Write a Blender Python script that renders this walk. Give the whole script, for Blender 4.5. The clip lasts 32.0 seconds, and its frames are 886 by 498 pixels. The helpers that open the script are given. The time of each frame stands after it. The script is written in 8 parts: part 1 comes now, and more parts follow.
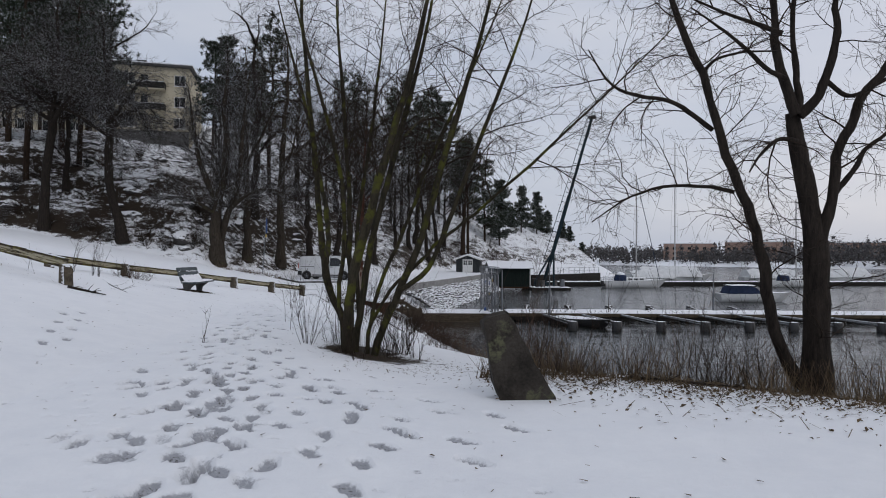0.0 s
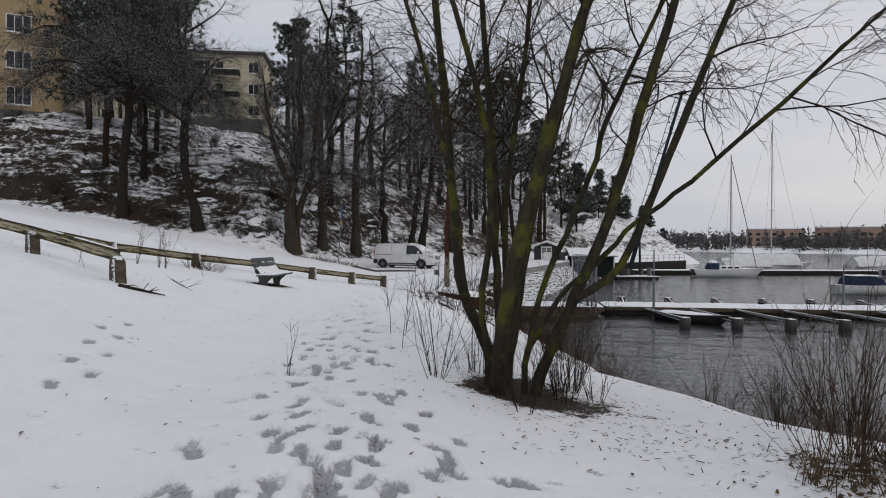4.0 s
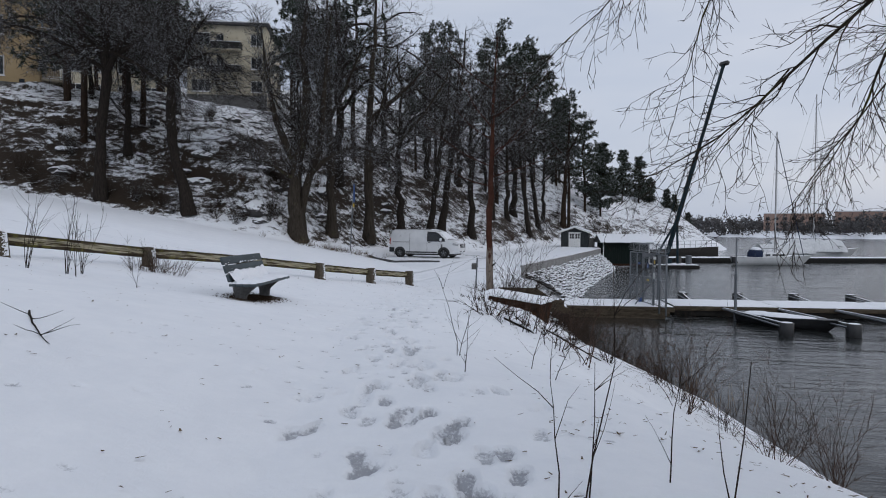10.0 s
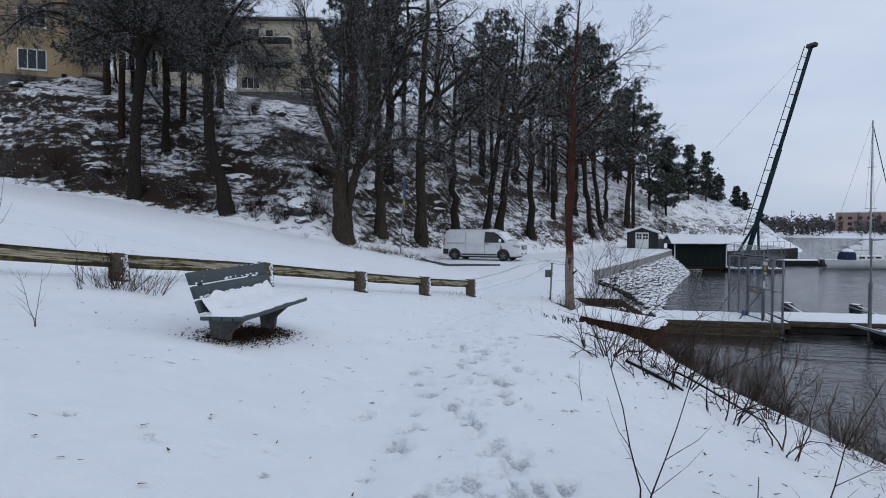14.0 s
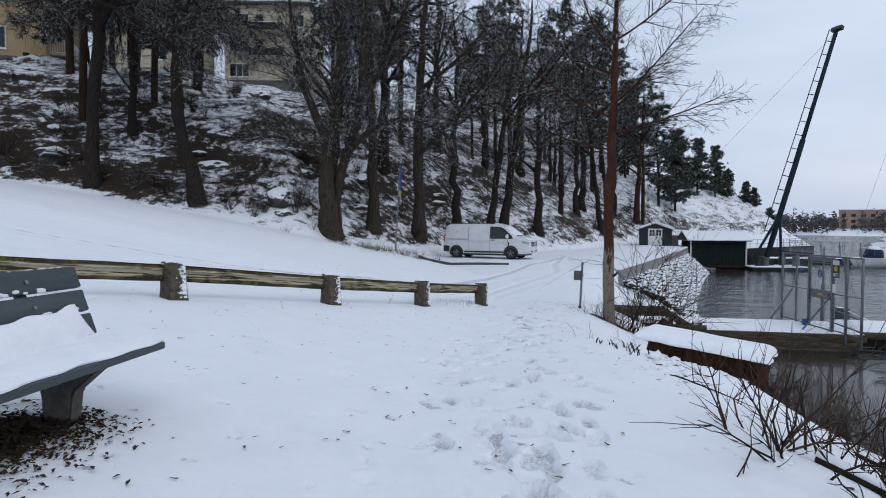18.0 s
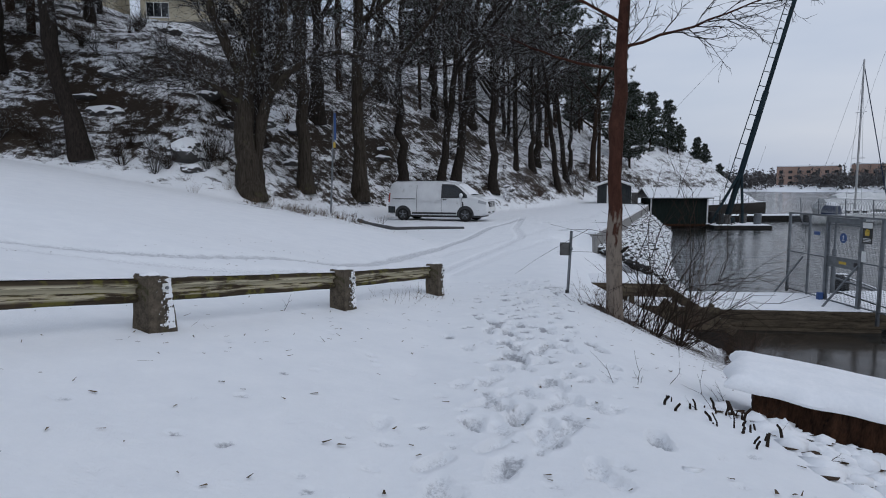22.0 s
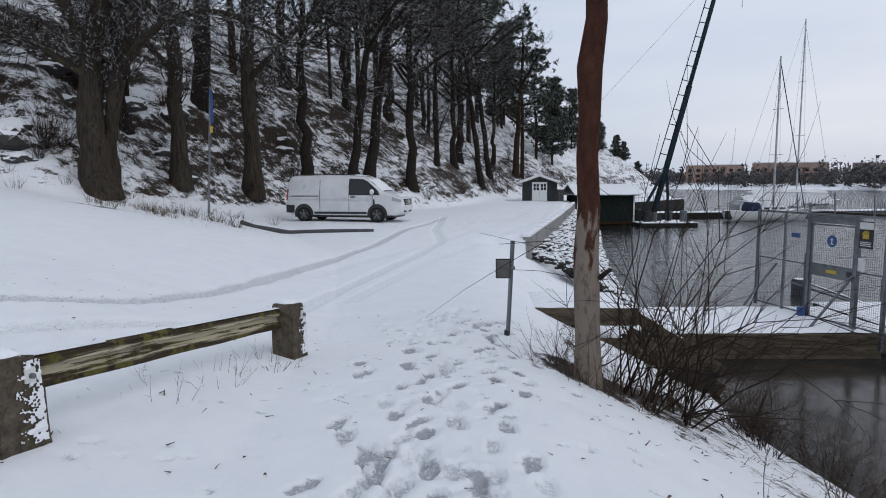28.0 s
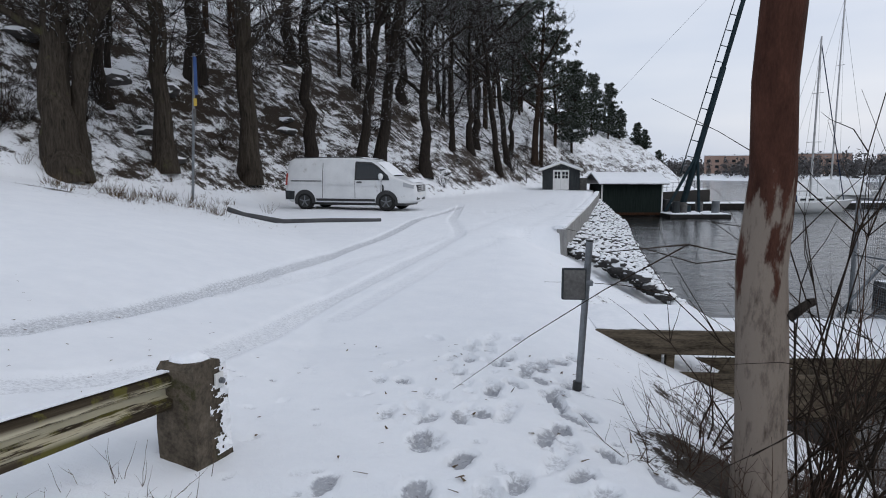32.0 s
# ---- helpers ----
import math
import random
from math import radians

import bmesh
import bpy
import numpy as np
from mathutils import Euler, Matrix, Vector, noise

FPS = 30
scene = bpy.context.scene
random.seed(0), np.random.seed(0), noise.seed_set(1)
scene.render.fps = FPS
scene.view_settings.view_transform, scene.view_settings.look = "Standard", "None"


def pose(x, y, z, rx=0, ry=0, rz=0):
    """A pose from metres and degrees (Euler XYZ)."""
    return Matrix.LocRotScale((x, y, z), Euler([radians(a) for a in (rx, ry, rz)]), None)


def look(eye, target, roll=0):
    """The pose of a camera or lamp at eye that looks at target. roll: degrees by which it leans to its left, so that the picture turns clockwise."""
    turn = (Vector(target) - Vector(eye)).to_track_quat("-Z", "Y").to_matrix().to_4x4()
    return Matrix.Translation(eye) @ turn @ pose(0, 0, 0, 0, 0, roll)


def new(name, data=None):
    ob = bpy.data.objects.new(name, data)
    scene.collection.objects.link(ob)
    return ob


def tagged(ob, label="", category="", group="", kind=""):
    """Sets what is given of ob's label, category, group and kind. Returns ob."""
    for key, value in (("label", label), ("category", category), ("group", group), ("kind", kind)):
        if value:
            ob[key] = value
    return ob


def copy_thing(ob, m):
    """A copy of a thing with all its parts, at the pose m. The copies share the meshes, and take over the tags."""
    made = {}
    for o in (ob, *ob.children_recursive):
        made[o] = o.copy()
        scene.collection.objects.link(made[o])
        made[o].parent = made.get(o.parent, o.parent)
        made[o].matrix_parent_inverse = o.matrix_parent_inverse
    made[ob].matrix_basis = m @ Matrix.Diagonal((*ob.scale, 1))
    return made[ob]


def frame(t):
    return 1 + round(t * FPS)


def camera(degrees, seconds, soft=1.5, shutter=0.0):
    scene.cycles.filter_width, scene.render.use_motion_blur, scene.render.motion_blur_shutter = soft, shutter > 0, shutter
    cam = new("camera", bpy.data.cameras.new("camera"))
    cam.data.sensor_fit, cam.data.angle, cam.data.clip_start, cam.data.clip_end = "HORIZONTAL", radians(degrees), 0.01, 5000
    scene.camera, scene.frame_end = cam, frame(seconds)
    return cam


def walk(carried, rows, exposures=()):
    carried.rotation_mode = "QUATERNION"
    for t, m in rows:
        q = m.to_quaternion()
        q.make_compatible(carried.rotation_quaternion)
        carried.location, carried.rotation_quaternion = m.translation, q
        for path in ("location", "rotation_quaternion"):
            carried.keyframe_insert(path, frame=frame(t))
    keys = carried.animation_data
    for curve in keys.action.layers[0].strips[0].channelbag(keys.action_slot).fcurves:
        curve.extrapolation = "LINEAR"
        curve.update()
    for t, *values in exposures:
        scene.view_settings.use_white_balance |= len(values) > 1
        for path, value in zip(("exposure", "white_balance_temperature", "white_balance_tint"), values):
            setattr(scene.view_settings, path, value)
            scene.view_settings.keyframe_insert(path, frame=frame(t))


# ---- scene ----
cam = camera(71.19, 32.0, 1.0)
# seconds, x, y, z, pitch, roll, yaw
ROWS = [
    (0, 0.505, 2.196, 3.903, 0.81, 0.33, 2.84),
    (0.5, 0.252, 2.596, 3.893, 0.76, 0.31, 2.98),
    (1, 0.013, 2.957, 3.891, 0.67, 0.38, 5.04),
    (1.5, -0.203, 3.333, 3.889, 0.53, 0.28, 8.3),
    (2, -0.285, 3.766, 3.916, -0.52, 0.01, 8.49),
    (2.5, -0.467, 4.132, 3.934, -0.41, 0.19, 8.58),
    (4.5, -1.176, 5.577, 3.956, -0.53, 0.24, 9.03),
    (5, -1.506, 6.038, 3.959, -0.62, 0.27, 8.86),
    (5.5, -1.755, 6.47, 3.981, -0.55, 0.3, 9.08),
    (6, -2.022, 6.829, 4, -0.52, 0.18, 9.17),
    (6.5, -2.208, 7.29, 4.011, -0.56, 0.22, 9.37),
    (7, -2.412, 7.747, 4.016, -0.83, 0.11, 9.56),
    (7.5, -2.523, 8.22, 4.02, -1.38, 0.12, 9.43),
    (8, -2.644, 8.61, 4.041, -1.71, 0.25, 9.67),
    (8.5, -2.693, 9.048, 4.043, -1.82, 0.19, 9.69),
    (9, -2.813, 9.678, 4.044, -1.73, 0.15, 9.87),
    (9.5, -2.889, 10.216, 4.016, -1.78, 0.14, 9.68),
    (10, -3.04, 10.811, 4.021, -1.85, 0.18, 9.75),
    (10.5, -3.11, 11.356, 4.001, -1.85, 0.1, 9.85),
    (11, -3.33, 11.926, 4.025, -1.86, 0.2, 9.95),
    (11.5, -3.477, 12.483, 4.02, -1.87, 0.18, 9.92),
    (12, -3.709, 13.011, 4.044, -1.84, 0.13, 10.31),
    (12.5, -3.758, 13.4, 4.034, -1.75, -0, 10.41),
    (13, -4.017, 13.927, 4.021, -1.76, 0.15, 10.58),
    (13.5, -4.148, 14.316, 3.989, -1.96, 0.01, 11.74),
    (14, -4.243, 14.611, 3.99, -1.83, 0.12, 14.43),
    (14.5, -4.371, 14.991, 3.939, -1.86, 0.04, 14.47),
    (16.5, -4.824, 16.622, 3.85, -1.92, -0.12, 14.44),
    (17, -5, 17.304, 3.825, -1.92, 0.08, 14.18),
    (17.5, -5.103, 17.872, 3.783, -1.97, -0.15, 14.33),
    (18, -5.348, 18.537, 3.806, -2.05, 0.17, 14.32),
    (18.5, -5.458, 19.07, 3.802, -3.8, -0.11, 14.76),
    (19, -5.667, 19.686, 3.797, -6.01, 0.08, 14.7),
    (19.5, -5.719, 20.179, 3.848, -6.66, -0.19, 14.74),
    (20, -5.815, 20.803, 3.844, -6.65, -0.09, 13.11),
    (20.5, -5.882, 21.303, 3.858, -6.64, -0.12, 11.06),
    (21, -6.066, 22.04, 3.83, -6.15, -0.28, 10.05),
    (21.5, -6.106, 22.552, 3.801, -6.18, -0.3, 9.6),
    (22, -6.245, 22.886, 3.772, -5.87, -0.18, 9.61),
    (22.5, -6.366, 23.265, 3.812, -5.91, -0.27, 9.28),
    (23, -6.379, 23.705, 3.799, -6.03, -0.2, 8.72),
    (23.5, -6.505, 24.007, 3.838, -5.93, -0.19, 8.4),
    (24, -6.506, 24.494, 3.79, -5.93, -0.37, 7.7),
    (24.5, -6.512, 24.738, 3.772, -5.78, -0.29, 7.23),
    (25, -6.528, 25.025, 3.778, -5.76, -0.52, 4.4),
    (25.5, -6.433, 25.299, 3.729, -5.73, -0.51, 3.28),
    (27.5, -6.347, 26.696, 3.643, -6.04, -0.3, 2.53),
    (28, -6.327, 27.088, 3.623, -6.05, -0.2, 2.52),
    (28.5, -6.418, 27.336, 3.653, -6.05, -0.15, 2.55),
    (29, -6.434, 27.577, 3.585, -6.08, -0.16, 2.76),
    (29.5, -6.431, 27.99, 3.566, -5.97, -0.2, 3.4),
    (30, -6.463, 28.373, 3.504, -5.98, -0.27, 3.8),
    (30.5, -6.452, 28.783, 3.445, -6.51, -0.13, 3.66),
    (31, -6.513, 29.13, 3.44, -7.06, 0.02, 3.65),
    (31.5, -6.508, 29.509, 3.414, -7.07, -0.09, 3.89),
    (32, -6.616, 29.966, 3.414, -6.99, 0.13, 3.72),
]
walk(cam, [(t, pose(x, y, z, 0, 0, yaw) @ pose(0, 0, 0, 90 + pitch) @ pose(0, 0, 0, 0, 0, roll)) for t, x, y, z, pitch, roll, yaw in ROWS],
     [(0, 0.0, 6570, 14), (2, -0.05, 6850, 14), (6, 0.16, 7050, 14), (9, 0.18, 6620, 14), (10, 0.02, 6350, 13), (13, 0.03, 6000, 12), (17, 0.24, 6060, 12), (19, 0.16, 6060, 12), (20, -0.1, 6060, 12), (23, 0.02, 6270, 12), (25, 0.14, 6330, 12), (29, 0.22, 6400, 12), (32, 0.27, 6440, 12)])

# ---------------------------------------------------------------- world and light
world = bpy.data.worlds.new("overcast_sky")
scene.world = world
world.use_nodes = True
wn, wl = world.node_tree.nodes, world.node_tree.links
wn.clear()
w_out = wn.new("ShaderNodeOutputWorld")
w_bg = wn.new("ShaderNodeBackground")
w_sky = wn.new("ShaderNodeTexSky")
w_sky.sky_type = "NISHITA"
w_sky.sun_disc = False
w_sky.sun_elevation = radians(28)
w_sky.sun_rotation = radians(60)
w_sky.dust_density = 4.0
w_sky.air_density = 1.0
w_co = wn.new("ShaderNodeTexCoord")
w_map = wn.new("ShaderNodeMapping")
w_map.inputs["Scale"].default_value = (1.2, 1.2, 4.5)
w_noise = wn.new("ShaderNodeTexNoise")
w_noise.inputs["Scale"].default_value = 1.7
w_noise.inputs["Detail"].default_value = 4
w_ramp = wn.new("ShaderNodeValToRGB")
w_ramp.color_ramp.elements[0].position, w_ramp.color_ramp.elements[0].color = 0.3, (4.6, 5.35, 6.5, 1)
w_ramp.color_ramp.elements[1].position, w_ramp.color_ramp.elements[1].color = 0.72, (6.3, 6.75, 7.4, 1)
w_mix = wn.new("ShaderNodeMix")
w_mix.data_type = "RGBA"
w_mix.inputs["Factor"].default_value = 0.88
wl.new(w_co.outputs["Generated"], w_map.inputs["Vector"])
wl.new(w_map.outputs["Vector"], w_noise.inputs["Vector"])
wl.new(w_noise.outputs["Fac"], w_ramp.inputs["Fac"])
wl.new(w_sky.outputs["Color"], w_mix.inputs["A"])
wl.new(w_ramp.outputs["Color"], w_mix.inputs["B"])
wl.new(w_mix.outputs["Result"], w_bg.inputs["Color"])
w_bg.inputs["Strength"].default_value = 0.1
wl.new(w_bg.outputs["Background"], w_out.inputs["Surface"])
sun = new("sun", bpy.data.lights.new("sun", "SUN"))
sun.data.energy, sun.data.angle, sun.data.color = 0.5, radians(40), (1.0, 0.97, 0.92)
sun.matrix_world = look((20, -10, 40), (0, 25, 0))
scene.view_settings.exposure = 0.0

# ---------------------------------------------------------------- materials
def mat_base(name):
    m = bpy.data.materials.new(name)
    m.use_nodes = True
    nt = m.node_tree
    return m, nt, nt.nodes["Principled BSDF"]


def node(nt, kind, **inputs):
    n = nt.nodes.new(kind)
    for k, v in inputs.items():
        n.inputs[k].default_value = v
    return n


def rough_mat(name, c1, c2, scale=8.0, rough=0.8, bump=0.2, metal=0.0, fine=60.0, stretch=(1, 1, 1), dist=0.01, spot=None, spot_at=0.62, spot_scale=3.0, rand=0.0):
    """Two colours mixed by noise at two scales, an optional third one in patches, and a bump."""
    m, nt, b = mat_base(name)
    co = nt.nodes.new("ShaderNodeTexCoord")
    mp = node(nt, "ShaderNodeMapping", Scale=stretch)
    nt.links.new(co.outputs["Object"], mp.inputs["Vector"])
    n1 = node(nt, "ShaderNodeTexNoise", Scale=scale, Detail=6.0, Roughness=0.65)
    n2 = node(nt, "ShaderNodeTexNoise", Scale=fine, Detail=4.0)
    for n in (n1, n2):
        nt.links.new(mp.outputs["Vector"], n.inputs["Vector"])
    add = nt.nodes.new("ShaderNodeMath")
    add.operation = "MULTIPLY_ADD"
    add.inputs[1].default_value = 0.35
    nt.links.new(n2.outputs["Fac"], add.inputs[0])
    nt.links.new(n1.outputs["Fac"], add.inputs[2])
    ramp = nt.nodes.new("ShaderNodeValToRGB")
    e = ramp.color_ramp.elements
    e[0].position, e[0].color = 0.45, (*c1, 1)
    e[1].position, e[1].color = 0.9, (*c2, 1)
    nt.links.new(add.outputs[0], ramp.inputs["Fac"])
    col = ramp.outputs["Color"]
    if spot:
        n3 = node(nt, "ShaderNodeTexNoise", Scale=spot_scale, Detail=7.0, Roughness=0.7)
        nt.links.new(co.outputs["Object"], n3.inputs["Vector"])
        r3 = nt.nodes.new("ShaderNodeValToRGB")
        r3.color_ramp.elements[0].position, r3.color_ramp.elements[1].position = spot_at - 0.04, spot_at + 0.04
        nt.links.new(n3.outputs["Fac"], r3.inputs["Fac"])
        mx = nt.nodes.new("ShaderNodeMix")
        mx.data_type = "RGBA"
        mx.inputs["B"].default_value = (*spot, 1)
        nt.links.new(r3.outputs["Color"], mx.inputs["Factor"])
        nt.links.new(col, mx.inputs["A"])
        col = mx.outputs["Result"]
    if rand:
        oi = nt.nodes.new("ShaderNodeObjectInfo")
        mr = node(nt, "ShaderNodeMapRange")
        mr.inputs["To Min"].default_value, mr.inputs["To Max"].default_value = 1 - rand, 1 + rand
        nt.links.new(oi.outputs["Random"], mr.inputs["Value"])
        hs = nt.nodes.new("ShaderNodeHueSaturation")
        nt.links.new(mr.outputs["Result"], hs.inputs["Value"])
        nt.links.new(col, hs.inputs["Color"])
        col = hs.outputs["Color"]
    nt.links.new(col, b.inputs["Base Color"])
    b.inputs["Roughness"].default_value, b.inputs["Metallic"].default_value = rough, metal
    if rough >= 0.8:
        b.inputs["Specular IOR Level"].default_value = 0.12
    if bump:
        bp = node(nt, "ShaderNodeBump", Strength=bump, Distance=dist)
        nt.links.new(add.outputs[0], bp.inputs["Height"])
        nt.links.new(bp.outputs["Normal"], b.inputs["Normal"])
    return m


def ground_mat():
    """Snow over grass, litter and rock. The snow lies thin where 'bare' is high; footprints and ruts are pressed grey,
    with the shade of their hollows in the colour; it slides off steep faces.
    """
    m, nt, b = mat_base("snow_ground")
    L = nt.links.new
    geo = nt.nodes.new("ShaderNodeNewGeometry")
    wear_tone = nt.nodes.new("ShaderNodeAttribute")
    wear_tone.attribute_name = "wear_tone"
    bare = nt.nodes.new("ShaderNodeAttribute")
    bare.attribute_name = "bare"
    sep = nt.nodes.new("ShaderNodeSeparateXYZ")
    L(geo.outputs["Normal"], sep.inputs[0])
    big = node(nt, "ShaderNodeTexNoise", Scale=0.35, Detail=8.0, Roughness=0.7)
    mid = node(nt, "ShaderNodeTexNoise", Scale=2.2, Detail=8.0, Roughness=0.75)
    fine = node(nt, "ShaderNodeTexNoise", Scale=26.0, Detail=6.0, Roughness=0.7)
    for n in (mid, fine):
        L(geo.outputs["Position"], n.inputs["Vector"])
    ledge = node(nt, "ShaderNodeMapping", Scale=(0.8, 0.8, 3.6))
    L(geo.outputs["Position"], ledge.inputs["Vector"])
    L(ledge.outputs["Vector"], big.inputs["Vector"])

    def math_(op, a, c):
        n = nt.nodes.new("ShaderNodeMath")
        n.operation = op
        for k, v in enumerate((a, c)):
            if isinstance(v, (int, float)):
                n.inputs[k].default_value = v
            else:
                L(v, n.inputs[k])
        return n.outputs[0]

    # how much ground shows through
    steep = math_("MULTIPLY", math_("SUBTRACT", 0.9, sep.outputs["Z"]), 1.1)
    t1 = math_("MULTIPLY", math_("SUBTRACT", mid.outputs["Fac"], 0.5), 1.7)
    t2 = math_("MULTIPLY", math_("SUBTRACT", fine.outputs["Fac"], 0.5), 1.0)
    t3 = math_("MULTIPLY", math_("SUBTRACT", big.outputs["Fac"], 0.5), 1.5)
    steep = math_("MAXIMUM", steep, -0.2)
    show = math_("ADD", math_("ADD", t1, t2), math_("ADD", t3, math_("ADD", bare.outputs["Fac"], steep)))
    r = nt.nodes.new("ShaderNodeValToRGB")
    r.color_ramp.elements[0].position, r.color_ramp.elements[1].position = 0.5, 0.64
    L(show, r.inputs["Fac"])
    # ground colours
    g = nt.nodes.new("ShaderNodeValToRGB")
    g.color_ramp.elements[0].position, g.color_ramp.elements[0].color = 0.3, (0.012, 0.009, 0.007, 1)
    g.color_ramp.elements[1].position, g.color_ramp.elements[1].color = 0.75, (0.1, 0.075, 0.055, 1)
    x = g.color_ramp.elements.new(0.55)
    x.color = (0.035, 0.025, 0.017, 1)
    L(fine.outputs["Fac"], g.inputs["Fac"])
    # snow colours
    s = nt.nodes.new("ShaderNodeValToRGB")
    s.color_ramp.elements[0].position, s.color_ramp.elements[0].color = 0.3, (0.77, 0.79, 0.82, 1)
    s.color_ramp.elements[1].position, s.color_ramp.elements[1].color = 0.7, (0.84, 0.855, 0.875, 1)
    L(mid.outputs["Fac"], s.inputs["Fac"])
    # trodden snow grey, darkened further to paint in the shade of the hollows
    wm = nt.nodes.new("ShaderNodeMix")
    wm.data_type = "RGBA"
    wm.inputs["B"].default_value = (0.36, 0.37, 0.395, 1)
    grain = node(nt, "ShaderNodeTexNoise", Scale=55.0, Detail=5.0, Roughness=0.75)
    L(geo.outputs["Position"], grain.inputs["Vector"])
    patchy = math_("ADD", wear_tone.outputs["Fac"], math_("ADD", math_("MULTIPLY", math_("SUBTRACT", fine.outputs["Fac"], 0.5), 1.5), math_("MULTIPLY", math_("SUBTRACT", grain.outputs["Fac"], 0.5), 1.6)))
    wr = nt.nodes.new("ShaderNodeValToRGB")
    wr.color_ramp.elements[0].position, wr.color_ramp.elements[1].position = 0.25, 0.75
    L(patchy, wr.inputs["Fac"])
    L(math_("MULTIPLY", wr.outputs["Color"], math_("MINIMUM", math_("MULTIPLY", wear_tone.outputs["Fac"], 1.5), 1.0)), wm.inputs["Factor"])
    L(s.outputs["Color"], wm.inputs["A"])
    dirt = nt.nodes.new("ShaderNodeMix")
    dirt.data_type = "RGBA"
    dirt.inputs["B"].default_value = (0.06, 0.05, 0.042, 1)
    soil = math_("ADD", math_("MULTIPLY", wear_tone.outputs["Fac"], 0.42), math_("MULTIPLY", math_("SUBTRACT", grain.outputs["Fac"], 0.5), 1.3))
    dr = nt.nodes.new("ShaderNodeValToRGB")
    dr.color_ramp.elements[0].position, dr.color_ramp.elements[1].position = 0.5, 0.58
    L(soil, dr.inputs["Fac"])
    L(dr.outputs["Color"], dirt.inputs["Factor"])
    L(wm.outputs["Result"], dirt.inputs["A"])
    mx = nt.nodes.new("ShaderNodeMix")
    mx.data_type = "RGBA"
    L(r.outputs["Color"], mx.inputs["Factor"])
    L(dirt.outputs["Result"], mx.inputs["A"])
    L(g.outputs["Color"], mx.inputs["B"])
    L(mx.outputs["Result"], b.inputs["Base Color"])
    b.inputs["Roughness"].default_value = 0.75
    b.inputs["Specular IOR Level"].default_value = 0.15
    b.inputs["Subsurface Weight"].default_value = 0.0
    h = math_("ADD", math_("MULTIPLY", mid.outputs["Fac"], 0.8), math_("ADD", math_("MULTIPLY", fine.outputs["Fac"], 0.35), math_("MULTIPLY", grain.outputs["Fac"], 0.12)))
    bp = node(nt, "ShaderNodeBump", Strength=0.5, Distance=0.05)
    L(h, bp.inputs["Height"])
    L(bp.outputs["Normal"], b.inputs["Normal"])
    return m


def water_mat():
    m, nt, b = mat_base("cold_water")
    L = nt.links.new
    geo = nt.nodes.new("ShaderNodeNewGeometry")
    mp = node(nt, "ShaderNodeMapping", Scale=(0.55, 1.6, 1.0), Rotation=(0, 0, 0.25))
    L(geo.outputs["Position"], mp.inputs["Vector"])
    n1 = node(nt, "ShaderNodeTexNoise", Scale=1.3, Detail=5.0, Roughness=0.6, Distortion=0.4)
    n2 = node(nt, "ShaderNodeTexNoise", Scale=5.5, Detail=4.0)
    L(mp.outputs["Vector"], n1.inputs["Vector"])
    L(mp.outputs["Vector"], n2.inputs["Vector"])
    add = nt.nodes.new("ShaderNodeMath")
    add.operation = "MULTIPLY_ADD"
    add.inputs[1].default_value = 0.3
    L(n2.outputs["Fac"], add.inputs[0])
    L(n1.outputs["Fac"], add.inputs[2])
    n3 = node(nt, "ShaderNodeTexNoise", Scale=0.32, Detail=3.0)
    L(mp.outputs["Vector"], n3.inputs["Vector"])
    gust = nt.nodes.new("ShaderNodeMath")
    gust.operation = "MULTIPLY_ADD"
    gust.inputs[1].default_value = 3.0
    L(n3.outputs["Fac"], gust.inputs[0])
    L(add.outputs[0], gust.inputs[2])
    bp = node(nt, "ShaderNodeBump", Strength=1.0, Distance=0.05)
    L(gust.outputs[0], bp.inputs["Height"])
    L(bp.outputs["Normal"], b.inputs["Normal"])
    b.inputs["Base Color"].default_value = (0.02, 0.022, 0.022, 1)
    b.inputs["Roughness"].default_value = 0.1
    b.inputs["IOR"].default_value = 1.33
    return m


